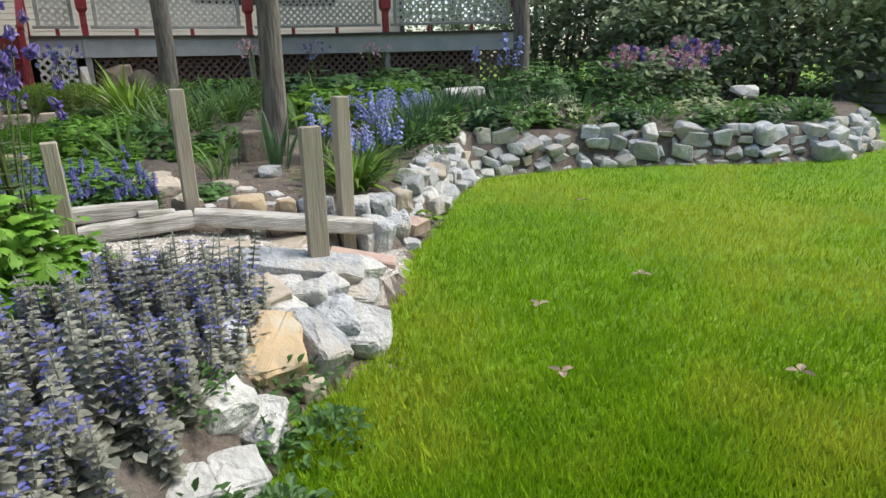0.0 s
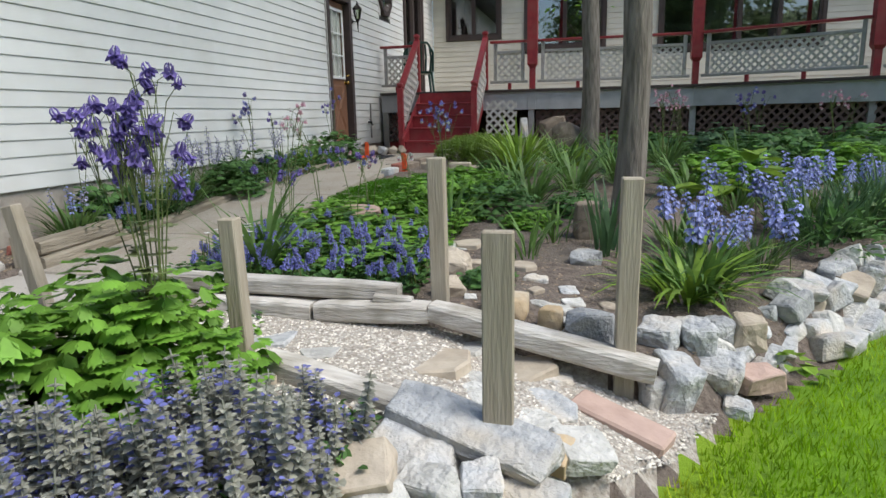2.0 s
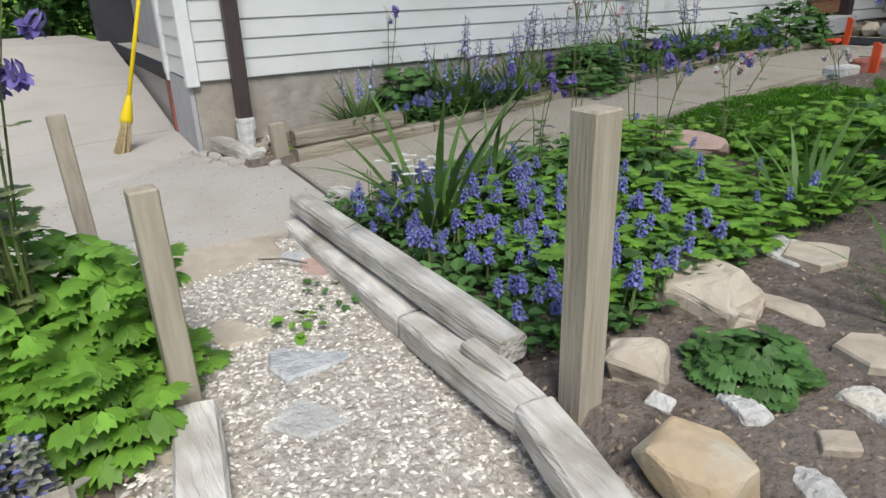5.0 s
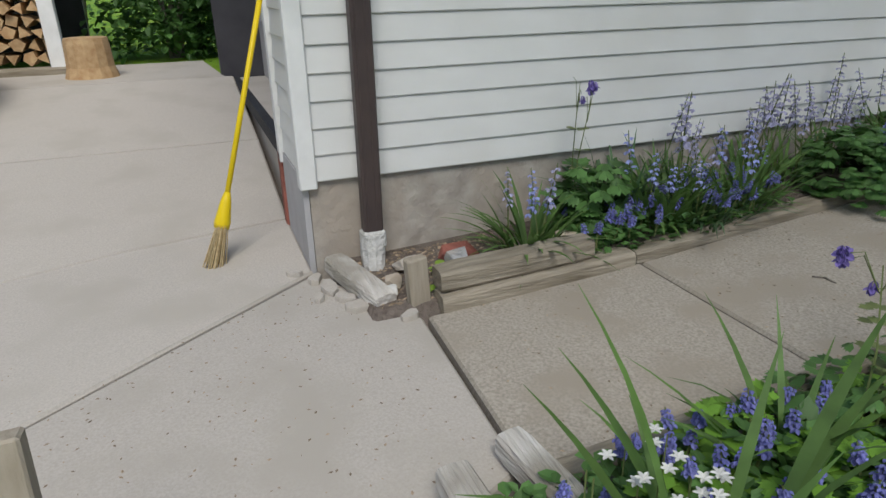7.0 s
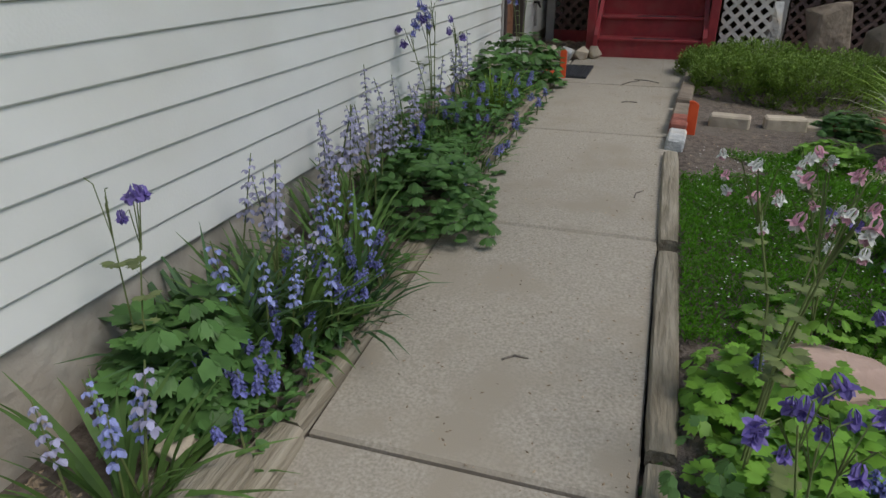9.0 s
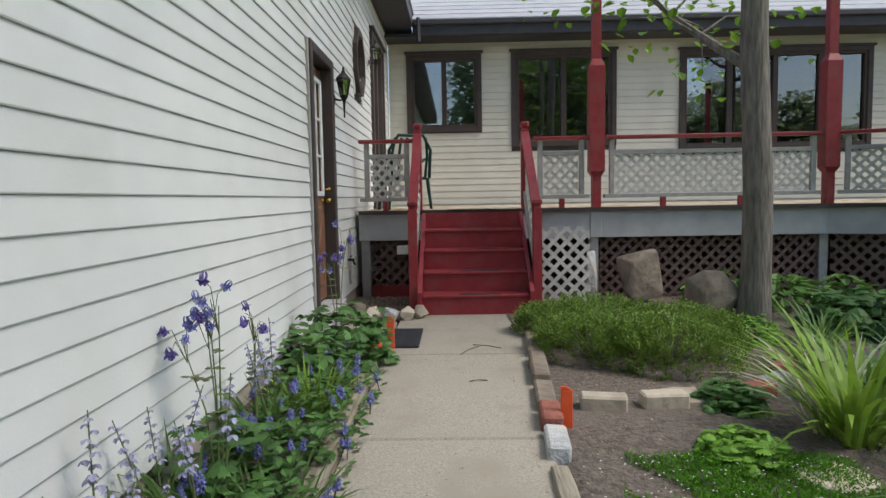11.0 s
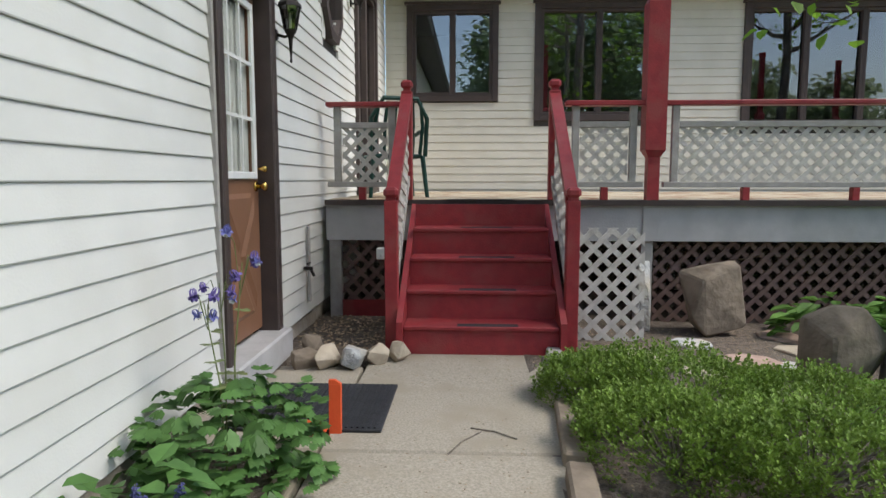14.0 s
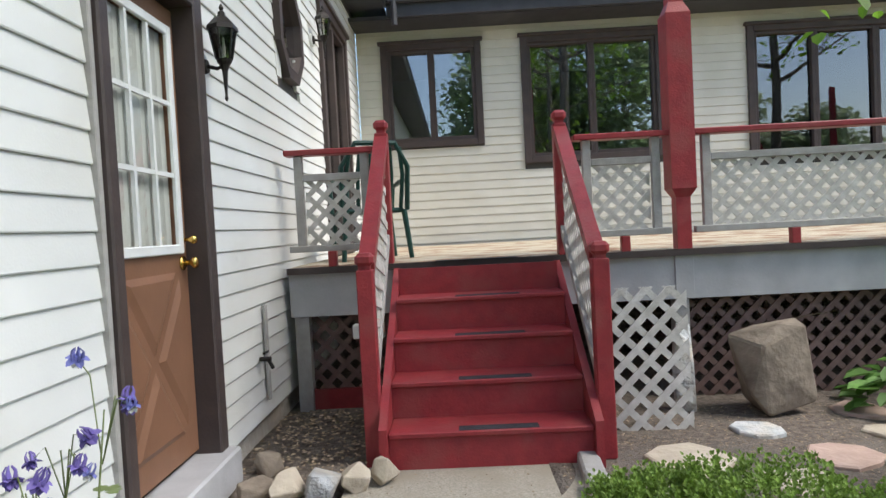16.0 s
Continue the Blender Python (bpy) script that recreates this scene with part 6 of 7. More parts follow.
columbine("pink and white columbine above green leaves", -0.3, 6.4, 0.86, 0.3, 60, ("pink", "white", "pink"), 9, 0.07, 0.2, 8, L_BRIGHT, 0.25, 0.55)
columbine("pink and purple columbine by the stone", -0.08, 6.85, 0.5, 0.3, 70, ("pink", "purple", "white"), 12, 0.06, 0.15, 9, L_BRIGHT, 0.25, 0.65)
columbine("single pink columbine over the moss", 0.05, 7.7, 0.42, 0.2, 10, ("pink", "white"), 4, 0.05, 0.06, 10, L_BRIGHT)

# moss carpet
mo = M()
for _ in range(46000):
    x, y = rng.uniform(-0.53, 0.75), rng.uniform(6.7, 8.75)
    if noise.noise((x * 1.5, y * 1.5, 9)) < -0.42 or (y > 8.3 and x < -0.35):
        continue
    a = rng.uniform(0, 6.283)
    mo.leaf((x, y, land(x, y) + rng.uniform(0, 0.045) + 0.03 * noise.noise((x * 3, y * 3, 1))), (math.cos(a), math.sin(a), rng.uniform(0.2, 1.5)), rng.uniform(0.014, 0.026), 0.3)
mc = thing("moss_carpet", "dark green moss carpet with tiny white flowers", "moss", kind="stuff", m=mo, material=L_MOSS)
wm = M()
for _ in range(500):
    x, y = rng.uniform(-0.45, 0.75), rng.uniform(6.7, 8.7)
    z = land(x, y) + 0.06
    wm.add([(x - 0.005, y, z), (x, y - 0.005, z), (x + 0.005, y, z), (x, y + 0.005, z)], [(0, 1, 2, 3)])
tagged(part("flowers", wm, F_WHITE, mc), kind="stuff")

# boxwood and lilies by the walk
def boxwood(seed, rx, ry, h, n=900):
    """Close-set upright sprigs of small leaves all over an uneven mound."""
    q = random.Random(seed)
    m = M()
    for _ in range(n):
        a, b = q.uniform(0, 6.283), math.acos(q.uniform(-0.05, 1))
        k = 1 - 0.12 * q.random()
        k *= 1 + 0.22 * noise.noise((2.4 * math.cos(a) * math.sin(b) + seed, 2.4 * math.sin(a) * math.sin(b), 2.4 * math.cos(b)))
        c = Vector((rx * k * math.sin(b) ** 0.8 * math.cos(a), ry * k * math.sin(b) ** 0.8 * math.sin(a), h * k * max(0.0, math.cos(b)) ** 0.6))
        up = Vector((math.cos(a) * math.sin(b) * 0.8, math.sin(a) * math.sin(b) * 0.8, 0.5 + math.cos(b))).normalized()
        for j in range(13):
            d = Vector((q.uniform(-1, 1), q.uniform(-1, 1), q.uniform(-0.3, 1))).normalized()
            m.leaf(c + up * q.uniform(-0.05, 0.035) + d * 0.012, d * 0.8 + up * 0.7, q.uniform(0.013, 0.021), 0.75)
    return m


for i, (x, y, rx, ry, h) in enumerate(((-0.02, 10.5, 0.34, 0.5, 0.32), (0.44, 10.34, 0.42, 0.52, 0.34), (0.16, 11.1, 0.46, 0.5, 0.36), (0.78, 10.85, 0.4, 0.46, 0.34), (-0.2, 11.3, 0.28, 0.36, 0.28))):
    shrub = plant("boxwood_shrub", "low rounded boxwood shrub with small dense leaves", "shrub", x, y, boxwood(60 + i, rx, ry, h), L_BOX, "boxwood shrubs", z=land(x, y) - 0.02)
    tw = M()
    for k in range(40):
        a, r = k * 2.4, 0.3 * (k / 40) ** 0.5
        tw.tube([(0.1 * r * math.cos(a), 0.1 * r * math.sin(a), 0), (r * math.cos(a) * rx * 2.6, r * math.sin(a) * ry * 2.6, h * 0.8 * (1 - r))], [0.006, 0.003], 4, 0, False)
    part("stem", tw, BARK, shrub)
for i, (x, y, n, l, w, mt) in enumerate(((0.95, 9.0, 90, 0.75, 0.036, L_LIME), (1.35, 9.5, 70, 0.7, 0.026, L_STRAP), (0.9, 9.1, 30, 0.7, 0.02, L_VAR), (1.5, 10.4, 60, 0.5, 0.02, L_LIME), (1.2, 7.5, 70, 0.6, 0.026, L_STRAP), (1.55, 8.1, 80, 0.65, 0.026, L_STRAP), (0.95, 8.0, 60, 0.55, 0.024, L_STRAP), (2.0, 8.7, 80, 0.65, 0.028, L_STRAP), (2.6, 8.0, 70, 0.6, 0.026, L_STRAP), (1.9, 9.8, 70, 0.6, 0.026, L_DARK), (2.6, 10.4, 80, 0.6, 0.026, L_STRAP), (1.95, 11.1, 50, 0.5, 0.02, L_STRAP), (3.3, 9.4, 80, 0.65, 0.026, L_STRAP))):
    plant("daylily_clump", "clump of arching green daylily leaves", "plant", x, y, strap_bunch(n, l, w, (0.15, 0.9), (0.5, 1.6), 0.12, random.Random(80 + i)), mt, "daylily clumps")
for i, (x, y, r, h) in enumerate(((0.5, 6.9, 0.4, 0.34), (0.95, 7.0, 0.36, 0.28), (1.3, 6.6, 0.2, 0.12), (0.55, 9.5, 0.2, 0.14), (0.75, 7.6, 0.3, 0.25), (1.6, 7.1, 0.25, 0.18), (0.3, 8.8, 0.2, 0.12), (1.2, 5.2, 0.14, 0.09), (1.35, 11.2, 0.3, 0.2))):
    plant("leafy_groundcover", "low lobed green groundcover leaves", "plant", x, y, mound_leaves(int(900 * r), r, r, h, 0.06, random.Random(120 + i), True), L_COL if i % 2 else L_BRIGHT, "groundcover mounds")
for i, (x, y, s) in enumerate(((1.95, 13.0, 0.2), (2.5, 12.9, 0.2), (3.0, 12.6, 0.18), (2.25, 12.4, 0.16), (3.8, 12.5, 0.2), (4.6, 12.1, 0.2), (5.6, 11.6, 0.2), (6.8, 11.0, 0.2))):
    plant("hosta", "broad-leaved green hosta by the deck", "plant", x, y, rosette(70, s, 0.4, 0.38, random.Random(140 + i), 0.6), L_HOSTA, "hostas by the deck")

# hosta, bluebells and irises behind the stone wall
plant("striped_hosta", "drooping striped strap-leaved clump by the post", "plant", 2.25, 5.35, strap_bunch(75, 0.55, 0.034, (0.35, 1.0), (0.7, 1.5), 0.1, random.Random(41)), L_LIME)
plant("striped_hosta", "drooping green strap-leaved clump by the post", "plant", 2.35, 5.42, strap_bunch(80, 0.55, 0.03, (0.2, 0.9), (0.7, 1.5), 0.12, random.Random(42)), L_STRAP)
plant("iris_leaves", "grey-green upright iris leaves by the trunk", "plant", 1.85, 5.95, strap_bunch(26, 0.5, 0.026, (0.05, 0.4), (0.1, 0.7), 0.1, random.Random(43)), L_DARK)
for i, (x, y, n, k) in enumerate(((2.45, 5.75, 60, 16), (2.75, 6.0, 60, 16), (2.3, 6.25, 50, 10), (3.1, 6.9, 60, 14), (3.45, 7.4, 60, 14), (3.9, 7.9, 60, 16), (4.2, 8.1, 60, 14), (2.9, 7.4, 50, 8), (3.4, 8.1, 50, 10))):
    plant("bluebells", "bluebell clump with blue nodding spikes", "flower", x, y, strap_bunch(n, 0.4, 0.016, (0.1, 0.8), (0.5, 1.4), 0.1, random.Random(160 + i)), L_STRAP, "bluebells", BELL, int(k * 0.6), 0.22, seed=i)
for i, (x, y) in enumerate(((3.25, 6.6), (3.6, 6.9), (4.0, 7.4), (4.5, 7.9), (5.0, 8.0), (5.4, 8.1), (4.8, 8.5), (5.9, 7.9), (6.3, 7.7))):
    plant("iris_leaves", "upright dark green iris leaf clump", "plant", x, y, strap_bunch(90, 0.55, 0.018, (0.05, 0.6), (0.2, 1.0), 0.16, random.Random(190 + i)), L_DARK, "iris leaf clumps")
for i, (x, y, mt) in enumerate(((5.9, 7.6, L_VAR), (6.2, 7.9, L_VAR), (7.2, 7.3, L_HOSTA), (7.9, 7.0, L_VAR), (8.5, 6.7, L_HOSTA), (9.0, 6.5, L_COL), (6.7, 7.4, L_COL), (8.0, 7.6, L_HOSTA), (9.4, 7.0, L_HOSTA), (5.2, 7.3, L_HOSTA), (4.6, 7.2, L_COL))):
    plant("hosta", "pale-edged hosta behind the stone wall", "plant", x, y, rosette(90, 0.13, 0.32, 0.42, random.Random(220 + i), 0.5), mt, "hostas by the wall")
for i in range(15):
    x = 3.35 + 0.43 * i
    y = edge_y(x) + 0.62 + 0.12 * (i % 3)
    plant("wall_edge_plant", "leafy green plant spilling to the stone wall", "plant", x, y, mound_leaves(150, 0.3, 0.26, 0.26, 0.09, random.Random(800 + i), bool(i % 2), 0.5), (L_COL, L_STRAP, L_HOSTA, L_DARK)[i % 4], "plants along the stone wall")
plant("lime_leaf_clump", "bright yellow-green broad leaves by the wall", "plant", 2.75, 5.05, rosette(16, 0.1, 0.14, 0.12, random.Random(44)), L_LIME)
plant("rhubarb_leaves", "large lime leaves behind the bluebells", "plant", 3.0, 7.6, rosette(26, 0.28, 0.5, 0.35, random.Random(45)), L_LIME)
IRISF = []
for i in range(2):
    m = M()
    m.tube([(0, 0, 0), (0.01, 0, 0.9)], 0.006, 5, 0, False)
    for z in (0.78, 0.9):
        for j in range(3):
            a = j * 2.09 + z
            m.leaf((0, 0, z), (math.cos(a), math.sin(a), -0.6), 0.1, 0.7, 1)
            m.leaf((0, 0, z), (math.cos(a + 1), math.sin(a + 1), 1.4), 0.09, 0.7, 1)
    IRISF.append(m.data("flower_spike", [STEM, F_BLUE]))
plant("bearded_iris", "tall light blue bearded irises", "flower", 6.4, 9.9, strap_bunch(40, 0.6, 0.03, (0.05, 0.4), (0.1, 0.5)), L_DARK, "", IRISF, 7, 0.5)
for i, (x, y, h) in enumerate(((8.2, 8.7, 0.95), (8.9, 8.2, 0.9), (9.5, 8.6, 1.1))):
    columbine("pink columbine drift behind the wall", x, y, h, 0.6, 80, ("pink", "pink", "purple"), 40, 0.1, 0.5, 300 + i, L_COL, 0.5, 1.6)
columbine("tall blue columbine in the middle bed", 0.42, 7.5, 0.85, 0.3, 50, ("deep", "purple"), 24, 0.08, 0.25, 330)
columbine("dark columbine by the deck", 3.6, 10.4, 0.95, 0.35, 60, ("deep", "purple"), 24, 0.09, 0.3, 321)
columbine("pink columbine by the deck", 2.9, 11.2, 0.95, 0.35, 60, ("pink",), 24, 0.09, 0.3, 322)
columbine("pink columbine in the middle bed", 4.6, 10.6, 0.9, 0.35, 60, ("pink",), 20, 0.09, 0.3, 323)
for i, (x, y, r, h, mt) in enumerate(((3.6, 9.9, 0.6, 0.5, L_COL), (4.4, 9.4, 0.6, 0.45, L_BRIGHT), (4.9, 10.6, 0.7, 0.6, L_COL), (5.8, 10.8, 0.7, 0.6, L_STRAP), (6.8, 9.6, 0.8, 0.6, L_COL), (7.6, 10.4, 0.8, 0.7, L_COL), (2.6, 11.6, 0.5, 0.4, L_COL), (3.5, 11.7, 0.6, 0.5, L_DARK), (4.4, 11.8, 0.6, 0.5, L_COL), (5.2, 11.4, 0.6, 0.5, L_BRIGHT), (6.2, 10.9, 0.6, 0.5, L_COL), (7.9, 10.2, 0.7, 0.6, L_COL), (3.0, 8.7, 0.5, 0.4, L_BRIGHT), (8.6, 9.6, 0.8, 0.9, L_COL), (9.6, 9.4, 0.9, 1.0, L_FAR))):
    plant("leafy_perennial", "leafy green perennial mound in the bed", "plant", x, y, mound_leaves(330, r, r, h, 0.12, random.Random(400 + i), True), mt, "perennial mounds")

# bed along the house wall
WB = "plants along the house wall"
plant("bluebells", "grassy bluebell clump by the wall bed timber", "flower", -1.86, 5.55, strap_bunch(90, 0.42, 0.023, (0.2, 1.1), (0.4, 1.4), 0.1, random.Random(51), 6), L_STRAP, WB, BELLS, 5, 0.1, seed=2)
plant("strap_leaf_clump", "tall grey-green strap leaves by the wall", "plant", -1.98, 6.1, strap_bunch(46, 0.52, 0.026, (0.05, 0.6), (0.4, 1.6), 0.14, random.Random(52)), L_DARK, WB)
plant("broad_leaf_clump", "broad green leaves by the wall", "plant", -1.98, 5.98, mound_leaves(110, 0.2, 0.24, 0.36, 0.1, random.Random(53), True), L_COL, WB)
plant("bluebells", "bluebell clump with strap leaves by the wall", "flower", -1.84, 6.3, strap_bunch(130, 0.42, 0.026, (0.1, 0.8), (0.4, 1.5), 0.16, random.Random(54), 6), L_STRAP, WB, BELLS, 4, 0.22, seed=3)
plant("bluebells", "bluebells with long strap leaves by the wall", "flower", -1.8, 6.72, strap_bunch(90, 0.42, 0.02, (0.1, 0.8), (0.4, 1.4), 0.14, random.Random(66)), L_STRAP, WB, BELLS, 4, 0.16, seed=13)
plant("bluebells", "bluebells with long strap leaves by the wall", "flower", -1.72, 6.45, strap_bunch(70, 0.36, 0.018, (0.2, 1.0), (0.4, 1.4), 0.14, random.Random(67)), L_DARK, WB, BELLS, 3, 0.14, seed=14)
low_patch("forget_me_nots", "low blue-flowered edging by the walk", -1.98, -1.6, 5.75, 6.9, 800, 0.15, 0.045, L_COL, TINY, 60)
plant("columbine_leaves", "large blue-green columbine leaf mound", "plant", -1.72, 7.42, mound_leaves(430, 0.28, 0.4, 0.32, 0.058, random.Random(55), True), L_COL, WB)
plant("faded_bluebells", "tall faded lilac flower spikes by the wall", "flower", -1.98, 6.95, strap_bunch(24, 0.4, 0.018, (0.1, 0.6), (0.4, 1.4), 0.1, random.Random(56)), L_STRAP, WB, FADED, 5, 0.1, seed=4)
plant("faded_bluebells", "tall faded lilac flower spikes by the wall", "flower", -2.0, 7.55, strap_bunch(24, 0.4, 0.018, (0.1, 0.6), (0.4, 1.4), 0.1, random.Random(57)), L_STRAP, WB, FADED, 8, 0.16, seed=5)
columbine("small dark columbine against the siding", -2.02, 5.85, 0.78, 0.14, 14, ("purple",), 4, 0.06, 0.35, 12, L_COL, 0.14)
columbine("dark purple columbine against the siding", -1.98, 8.35, 0.85, 0.24, 70, ("purple", "deep"), 16, 0.08, 0.35, 13, L_COL, 0.25)
plant("strap_leaf_clump", "grassy green edging clump by the walk", "plant", -1.72, 8.1, strap_bunch(80, 0.32, 0.014, (0.2, 1.0), (0.4, 1.3), 0.2, random.Random(58)), L_STRAP, WB)
low_patch("edging_leaves", "mixed low leaves and small blue flowers by the walk", -2.1, -1.5, 7.6, 9.9, 1500, 0.2, 0.06, L_COL, TINY, 60)
plant("lime_grass", "lime green grassy tuft by the walk", "plant", -1.8, 9.2, strap_bunch(60, 0.36, 0.016, (0.1, 0.8), (0.4, 1.3), 0.12, random.Random(59)), L_LIME, WB)
columbine("leafy columbine with blue flowers by the door", -1.86, 10.3, 0.95, 0.2, 200, ("deep", "purple"), 14, 0.09, 0.42, 14, L_COL, 0.38)
plant("broad_leaf_clump", "broad green leaves by the door", "plant", -1.95, 9.7, rosette(40, 0.12, 0.34, 0.25, random.Random(62)), L_COL, WB)
columbine("sparse dark columbine against the siding", -2.0, 8.85, 0.7, 0.16, 20, ("purple",), 4, 0.06, 0.2, 15, L_COL, 0.16)
plant("seedling", "yellow-green seedling in the wall bed", "plant", -1.78, 5.08, rosette(14, 0.06, 0.06, 0.1, random.Random(63)), L_LIME)
plant("seedling", "small weed growing in the gravel", "plant", 0.2, 4.32, rosette(14, 0.05, 0.04, 0.08, random.Random(64)), L_BRIGHT)
plant("seedling", "small weed growing in the gravel", "plant", 0.05, 4.5, rosette(18, 0.04, 0.03, 0.12, random.Random(65)), L_COL)


for i, (x, y, n) in enumerate(((-1.95, 7.2, 7), (-2.0, 6.5, 6), (-1.95, 8.9, 5), (-2.02, 8.1, 6))):
    plant("faded_bluebells", "faded lilac flower spikes over strap leaves by the wall", "flower", x, y, strap_bunch(30, 0.4, 0.02, (0.1, 0.7), (0.4, 1.4), 0.1, random.Random(840 + i)), L_STRAP, WB, FADED, n, 0.14, seed=20 + i)
for i, (x, y, n, l) in enumerate(((0.75, 6.2, 26, 0.5), (1.35, 5.75, 18, 0.4), (-0.3, 5.45, 22, 0.55), (1.5, 6.15, 16, 0.42))):
    plant("daffodil_leaves", "arching grey-green strap leaves in the bed", "plant", x, y, strap_bunch(n, l, 0.022, (0.05, 0.7), (0.4, 1.6), 0.08, random.Random(850 + i), 6), L_STRAP, "strap leaves in the bed")
for i, (x, y, h, kinds, n) in enumerate(((-0.42, 6.05, 0.9, ("pink", "white"), 12), (2.5, 9.5, 0.95, ("pink",), 18))):
    columbine("tall airy columbine rising above the bed", x, y, h, 0.26, 26, kinds, n, 0.06, 0.2, 860 + i, L_COL, 0.2, 0.62)


# ---- trees ----
def trunk_tube(m, pts, r0, r1, n=12, k=0):
    vs, fs = [], []
    pts = [Vector(p) for p in pts]
    for i, p in enumerate(pts):
        t = i / (len(pts) - 1)
        r = r0 + (r1 - r0) * t + (0.2 * r0 * (1 - t * 14) if t < 0.07 else 0)
        for j in range(n):
            a = 2 * math.pi * j / n
            rr = r * (1 + 0.09 * noise.noise((math.cos(a) * 1.6, math.sin(a) * 1.6, i * 0.7)))
            vs.append(p + Vector((rr * math.cos(a), rr * math.sin(a), 0)))
    for i in range(len(pts) - 1):
        for j in range(n):
            fs.append((i * n + j, i * n + (j + 1) % n, (i + 1) * n + (j + 1) % n, (i + 1) * n + j))
    m.add(vs, fs + [tuple(range((len(pts) - 1) * n, len(pts) * n))], k)


def tree(label, x, y, r, h, lean, limbs, seed, leaf=0.1, nleaf=90, clump=0.7, tag="tree"):
    """A tapered trunk with limbs and a crown of leaf clumps."""
    q = random.Random(seed)
    t = thing("tree", label, tag, at=pose(x, y, land(x, y) - 0.08))
    m = M()
    n = 14
    trunk_tube(m, [(lean[0] * i / n * h + 0.03 * math.sin(i), lean[1] * i / n * h, h * i / n) for i in range(n + 1)], r, r * 0.45)
    part("trunk", m, BARK, t, "", True)
    crown = M()
    for (z, a, length, up) in limbs:
        lm = M()
        b = Vector((lean[0] * z, lean[1] * z, z))
        d = Vector((math.cos(a), math.sin(a), up)).normalized()
        pts = [b + d * length * k / 5 + Vector((q.uniform(-0.1, 0.1), q.uniform(-0.1, 0.1), 0.25 * length * (k / 5) ** 2 * 0.4)) for k in range(6)]
        pts[0] = b
        lm.tube(pts, [r * 0.42 * (1 - 0.16 * k) for k in range(6)], 7)
        tips = []
        for k in range(2, 6):
            for _ in range(3):
                e = pts[k] + Vector((q.uniform(-1, 1), q.uniform(-1, 1), q.uniform(-0.4, 0.7))) * clump
                lm.tube([pts[k], (pts[k] + e) / 2 + Vector((0, 0, 0.08)), e], [0.016, 0.01, 0.004], 4, 0, False)
                tips.append(e)
        part("limb", lm, BARK, t)
        for e in tips:
            for _ in range(nleaf // 6):
                p = e + Vector((q.gauss(0, 0.3), q.gauss(0, 0.3), q.gauss(0, 0.22))) * clump
                crown.leaf(p, (q.uniform(-1, 1), q.uniform(-1, 1), q.uniform(-1, 0.3)), leaf * q.uniform(0.6, 1.2), 0.85)
    part("crown", crown, L_TREE, t)
    return t


ring = lambda q, n, z0, z1, l0, l1: [(q.uniform(z0, z1), i * 6.283 / n + q.uniform(-0.3, 0.3), q.uniform(l0, l1), q.uniform(0.15, 0.7)) for i in range(n)]
q1 = random.Random(91)
tree("grey-barked garden tree trunk among bluebells", 1.98, 6.52, 0.105, 9.0, (0.01, 0.0), ring(q1, 12, 4.6, 8.6, 1.8, 3.2), 91, 0.13, 110, 0.9)
tree("rough-barked shade tree by the deck", 1.63, 11.6, 0.135, 9.0, (-0.004, 0.0), [(2.35, 2.35, 1.7, 0.75)] + ring(q1, 13, 3.9, 8.6, 1.8, 3.2), 92, 0.11, 120, 0.8)
tree("dark tree trunk beside the deck end", 7.05, 10.15, 0.15, 8.0, (0.01, 0.0), ring(q1, 9, 4.4, 7.6, 1.6, 2.8), 93, 0.13, 90, 0.9)


def bush(label, x, y, h, r, n, seed, material, size, name="background_shrub", trunks=5):
    """A tall loose shrub: stems and leaf clumps with gaps."""
    q = random.Random(seed)
    t = thing(name, label, "shrub", at=pose(x, y, land(x, y) - 0.05))
    t["group"] = "background shrubs"
    st, cr = M(), M()
    for i in range(trunks):
        a, rr = q.uniform(0, 6.283), r * q.uniform(0.2, 0.9)
        e = Vector((rr * math.cos(a), rr * math.sin(a), h * q.uniform(0.7, 1)))
        st.tube([(0.2 * rr * math.cos(a), 0.2 * rr * math.sin(a), 0), e * 0.5 + Vector((0, 0, 0.1)), e], [0.05, 0.035, 0.01], 6, 0, False)
    for c in range(n):
        a, rr = q.uniform(0, 6.283), r * q.random() ** 0.5
        z = h * q.uniform(0.08, 1) ** 0.8 * (1 - 0.35 * (rr / r) ** 2)
        c0 = Vector((rr * math.cos(a), rr * math.sin(a), z))
        for _ in range(16):
            p = c0 + Vector((q.gauss(0, 1), q.gauss(0, 1), q.gauss(0, 0.7))) * 0.13 * h ** 0.5
            cr.leaf(p, (q.uniform(-1, 1), q.uniform(-1, 1), q.uniform(-0.8, 0.6)), size * q.uniform(0.6, 1.2), 0.7)
    part("stalk", st, BARK, t)
    part("crown", cr, material, t)
    return t


# distant shrubs, their leaves paled to carry the haze
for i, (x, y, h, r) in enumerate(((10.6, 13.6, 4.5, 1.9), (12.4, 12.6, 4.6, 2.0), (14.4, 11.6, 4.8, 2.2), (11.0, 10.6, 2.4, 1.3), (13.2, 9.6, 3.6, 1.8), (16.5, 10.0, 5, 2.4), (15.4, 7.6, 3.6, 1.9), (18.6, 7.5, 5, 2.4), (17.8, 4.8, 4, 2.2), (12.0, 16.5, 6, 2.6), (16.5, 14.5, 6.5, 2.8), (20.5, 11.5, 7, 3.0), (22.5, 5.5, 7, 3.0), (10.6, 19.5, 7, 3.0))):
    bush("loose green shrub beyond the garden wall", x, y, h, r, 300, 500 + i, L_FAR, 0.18)
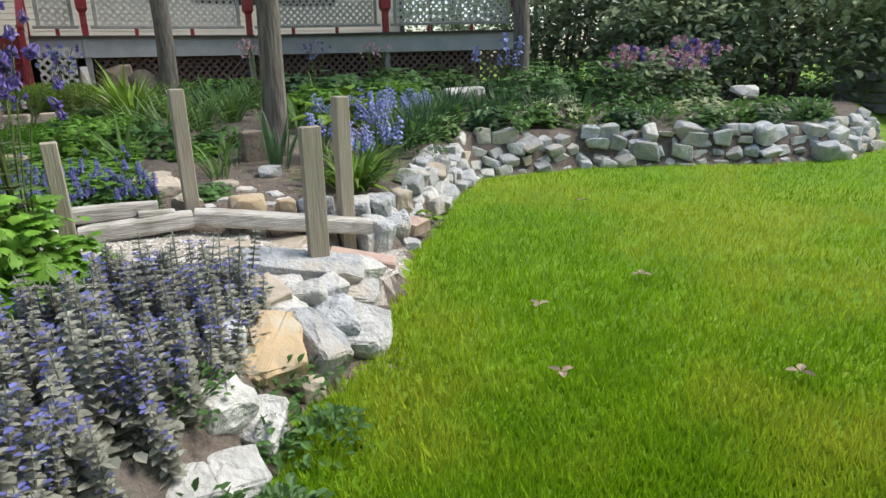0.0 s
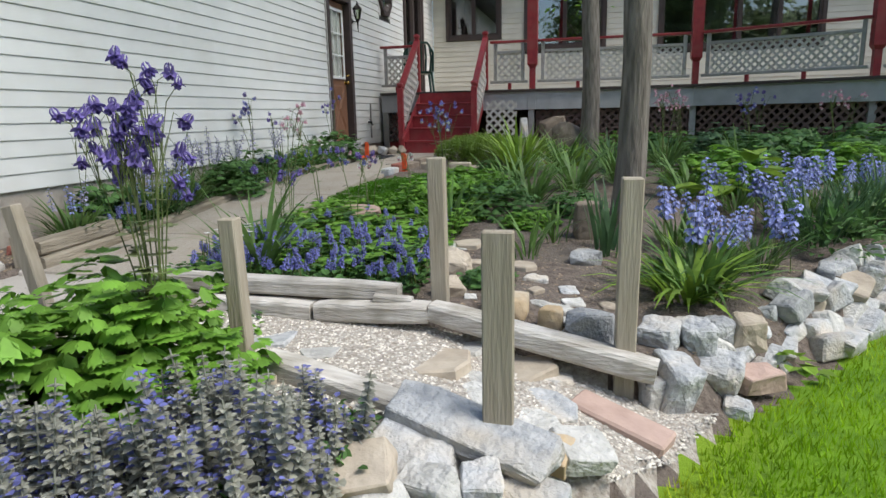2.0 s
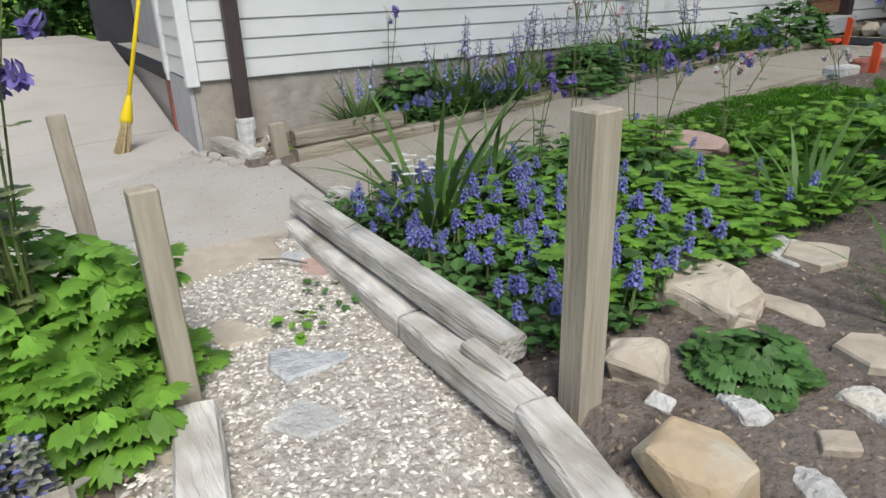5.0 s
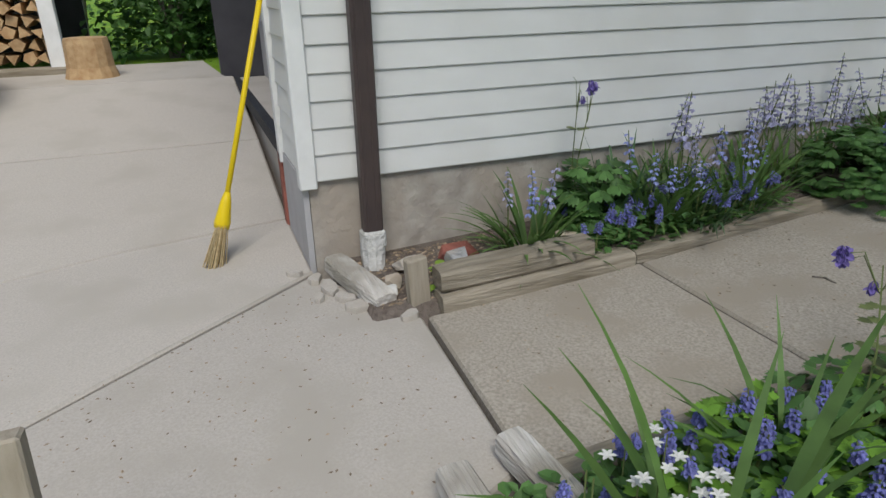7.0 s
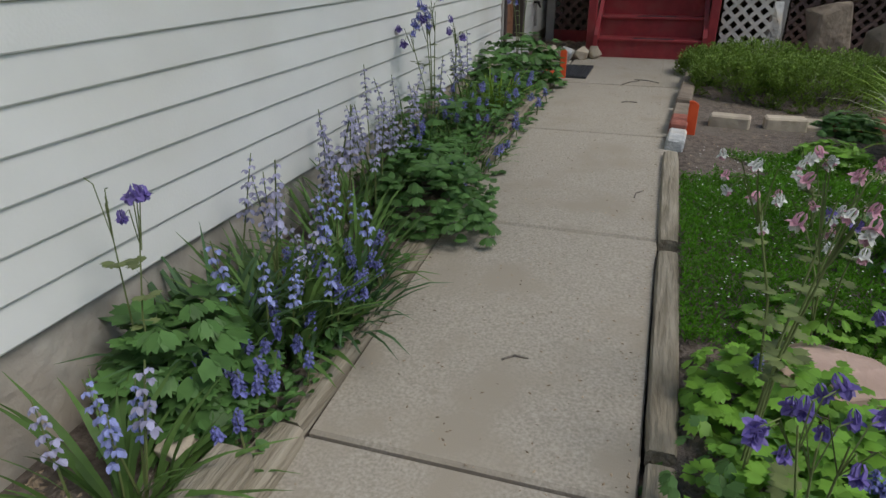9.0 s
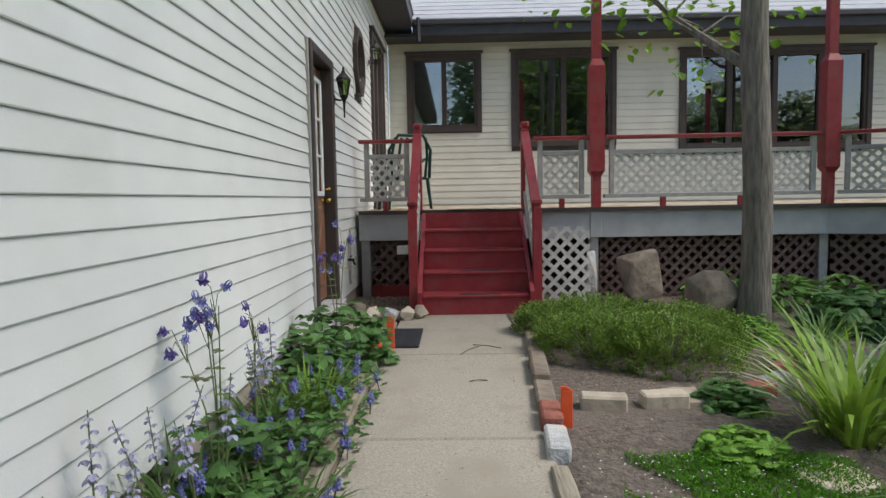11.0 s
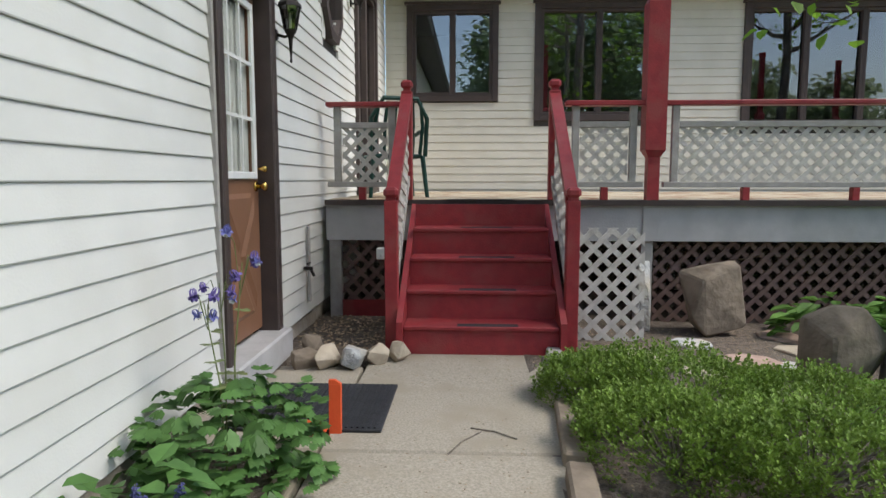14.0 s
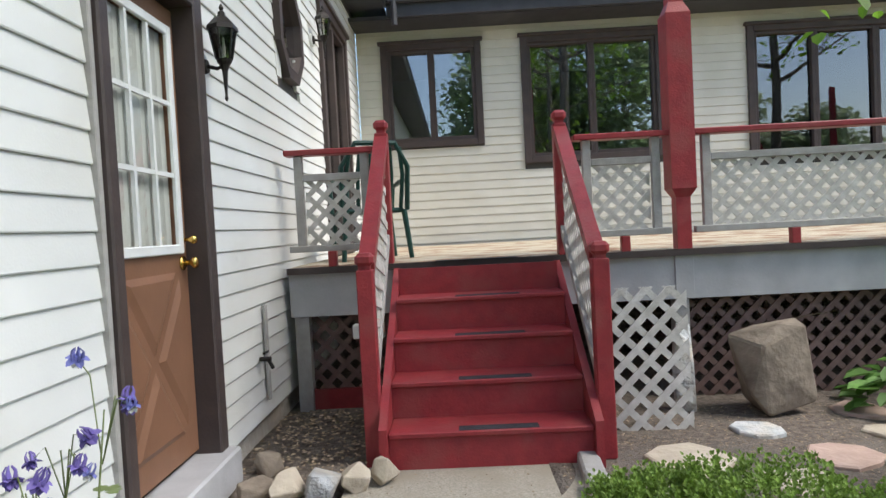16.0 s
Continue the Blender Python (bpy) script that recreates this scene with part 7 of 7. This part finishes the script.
for i, (x, y, h, r) in enumerate(((-9.6, 5.0, 2.2, 1.2), (-8.6, 4.1, 1.3, 0.7), (-11.5, 6.0, 3.5, 1.8), (-13, 2.5, 4, 2.0))):
    bush("green shrub by the far end of the driveway", x, y, h, r, 110, 540 + i, L_COL, 0.13)
q2 = random.Random(97)
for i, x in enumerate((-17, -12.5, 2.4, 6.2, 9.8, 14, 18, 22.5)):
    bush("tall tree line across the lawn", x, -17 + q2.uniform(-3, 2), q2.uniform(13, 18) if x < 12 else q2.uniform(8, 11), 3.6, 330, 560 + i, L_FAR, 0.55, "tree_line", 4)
fence = thing("neighbour_fence", "weathered grey board fence beyond the garden", "fence")
for k in range(8):
    part("board", M().box(14, 4.02, -0.4 + 0.2 * k, 14.06, 9, -0.23 + 0.2 * k, bev=0.01), GREYP, fence)

# ---- loose bits: gravel, chips, twigs ----
def scatter(name, label, n, where, size, material, flat=0.5):
    m = M()
    q = random.Random(len(name))
    for _ in range(n):
        p = where(q)
        if p is None:
            continue
        x, y, z = p
        s = size * q.uniform(0.5, 1.3)
        a = q.uniform(0, 6.283)
        c, d = math.cos(a) * s, math.sin(a) * s
        f = flat * s
        m.add([(x - c, y - d, z), (x + d * 0.5, y - c * 0.5, z), (x + c, y + d, z), (x - d * 0.5, y + c * 0.5, z), (x + 0.2 * c, y + 0.1 * d, z + f)], [(0, 1, 4), (1, 2, 4), (2, 3, 4), (3, 0, 4)])
    return thing(name, label, "gravel", kind="stuff", m=m, material=material)


def on_ramp(q):
    x, y = q.uniform(-0.5, 2.35), q.uniform(3.7, 4.7)
    return (x, y, land(x, y) - 0.002) if in_ramp(x, y) else None


def on_soil(q):
    x, y = q.uniform(-0.5, 3.2), q.uniform(4.4, 13.2)
    if y > 6.5 and q.random() < 0.5:
        y = q.uniform(11.3, 13.2)
    return (x, y, land(x, y) - 0.002) if y > edge_y(x) and not in_ramp(x, y) else None


def on_low(q):
    x, y = q.uniform(0.3, 1.7), q.uniform(3.0, 3.75)
    return (x, y, land(x, y) - 0.002)


def on_wallbed(q):
    x, y = (q.uniform(-2.2, -1.66), q.uniform(4.75, 5.6)) if q.random() < 0.6 else (q.uniform(-2.2, -1.5), q.uniform(12.0, 13.3))
    return (x, y, walk_z(y) + 0.028)


def on_walk(q):
    if q.random() < 0.65:
        x, y = q.uniform(-1.56, -0.66), q.uniform(5.0, 12.2)
        if q.random() < 0.5:
            x = -0.66 - 0.9 * q.random() ** 4 if q.random() < 0.6 else -1.56 + 0.9 * q.random() ** 4
        return x, y, walk_z(y) + 0.001
    x, y = q.uniform(-2.6, -0.6), q.uniform(3.3, 4.85)
    return x, y, drive_z(x) + 0.001


scatter("walk_litter", "small dark litter and grit on the concrete", 1500, on_walk, 0.007, DRYW, 0.3)
scatter("gravel_chips", "pale limestone gravel chips on the ramp", 14000, on_ramp, 0.013, CHIP)
scatter("soil_chips", "brown bark chips and clods on the soil", 16000, on_soil, 0.014, DRYW, 0.35)
scatter("bed_chips", "brown bark chips beside the ramp", 1500, on_low, 0.018, DRYW, 0.35)
scatter("wall_bed_chips", "brown debris in the wall bed", 1600, on_wallbed, 0.018, DRYW, 0.4)
for i, (x, y, a, l) in enumerate(((-1.1, 6.45, 20, 0.09), (-1.0, 10.6, 60, 0.3), (-0.9, 10.9, -30, 0.25), (-0.75, 7.9, 70, 0.12), (-0.95, 9.9, 10, 0.12), (-0.3, 4.35, 45, 0.2))):
    z = walk_z(y) + 0.004 if x < -0.6 else RZ(x) + 0.045
    ob = new("twig", M().tube([(0, 0, 0), (l * 0.5, 0.015, 0.004), (l, 0, 0)], 0.004, 5).data("twig", BARK))
    ob.matrix_basis = pose(x, y, z, 0, 0, a)
    tagged(ob, "small dry twig on the concrete", "twig", "twigs")
for i, (x, y) in enumerate(((2.1, 2.56), (3.22, 3.28), (2.45, 3.2), (2.9, 2.1), (4.2, 5.0))):
    mm = M()
    for j in range(3):
        mm.leaf((0, 0, 0.055), (math.cos(j * 2.1), math.sin(j * 2.1), 0.1), 0.06, 0.6)
    ob = new("dry_leaf", mm.data("dry_leaf", DRYW))
    ob.matrix_basis = pose(x, y, LAWN_Z, 0, 0, 50 * i)
    tagged(ob, "dry pale leaf lying on the lawn", "leaf", "dry leaves")
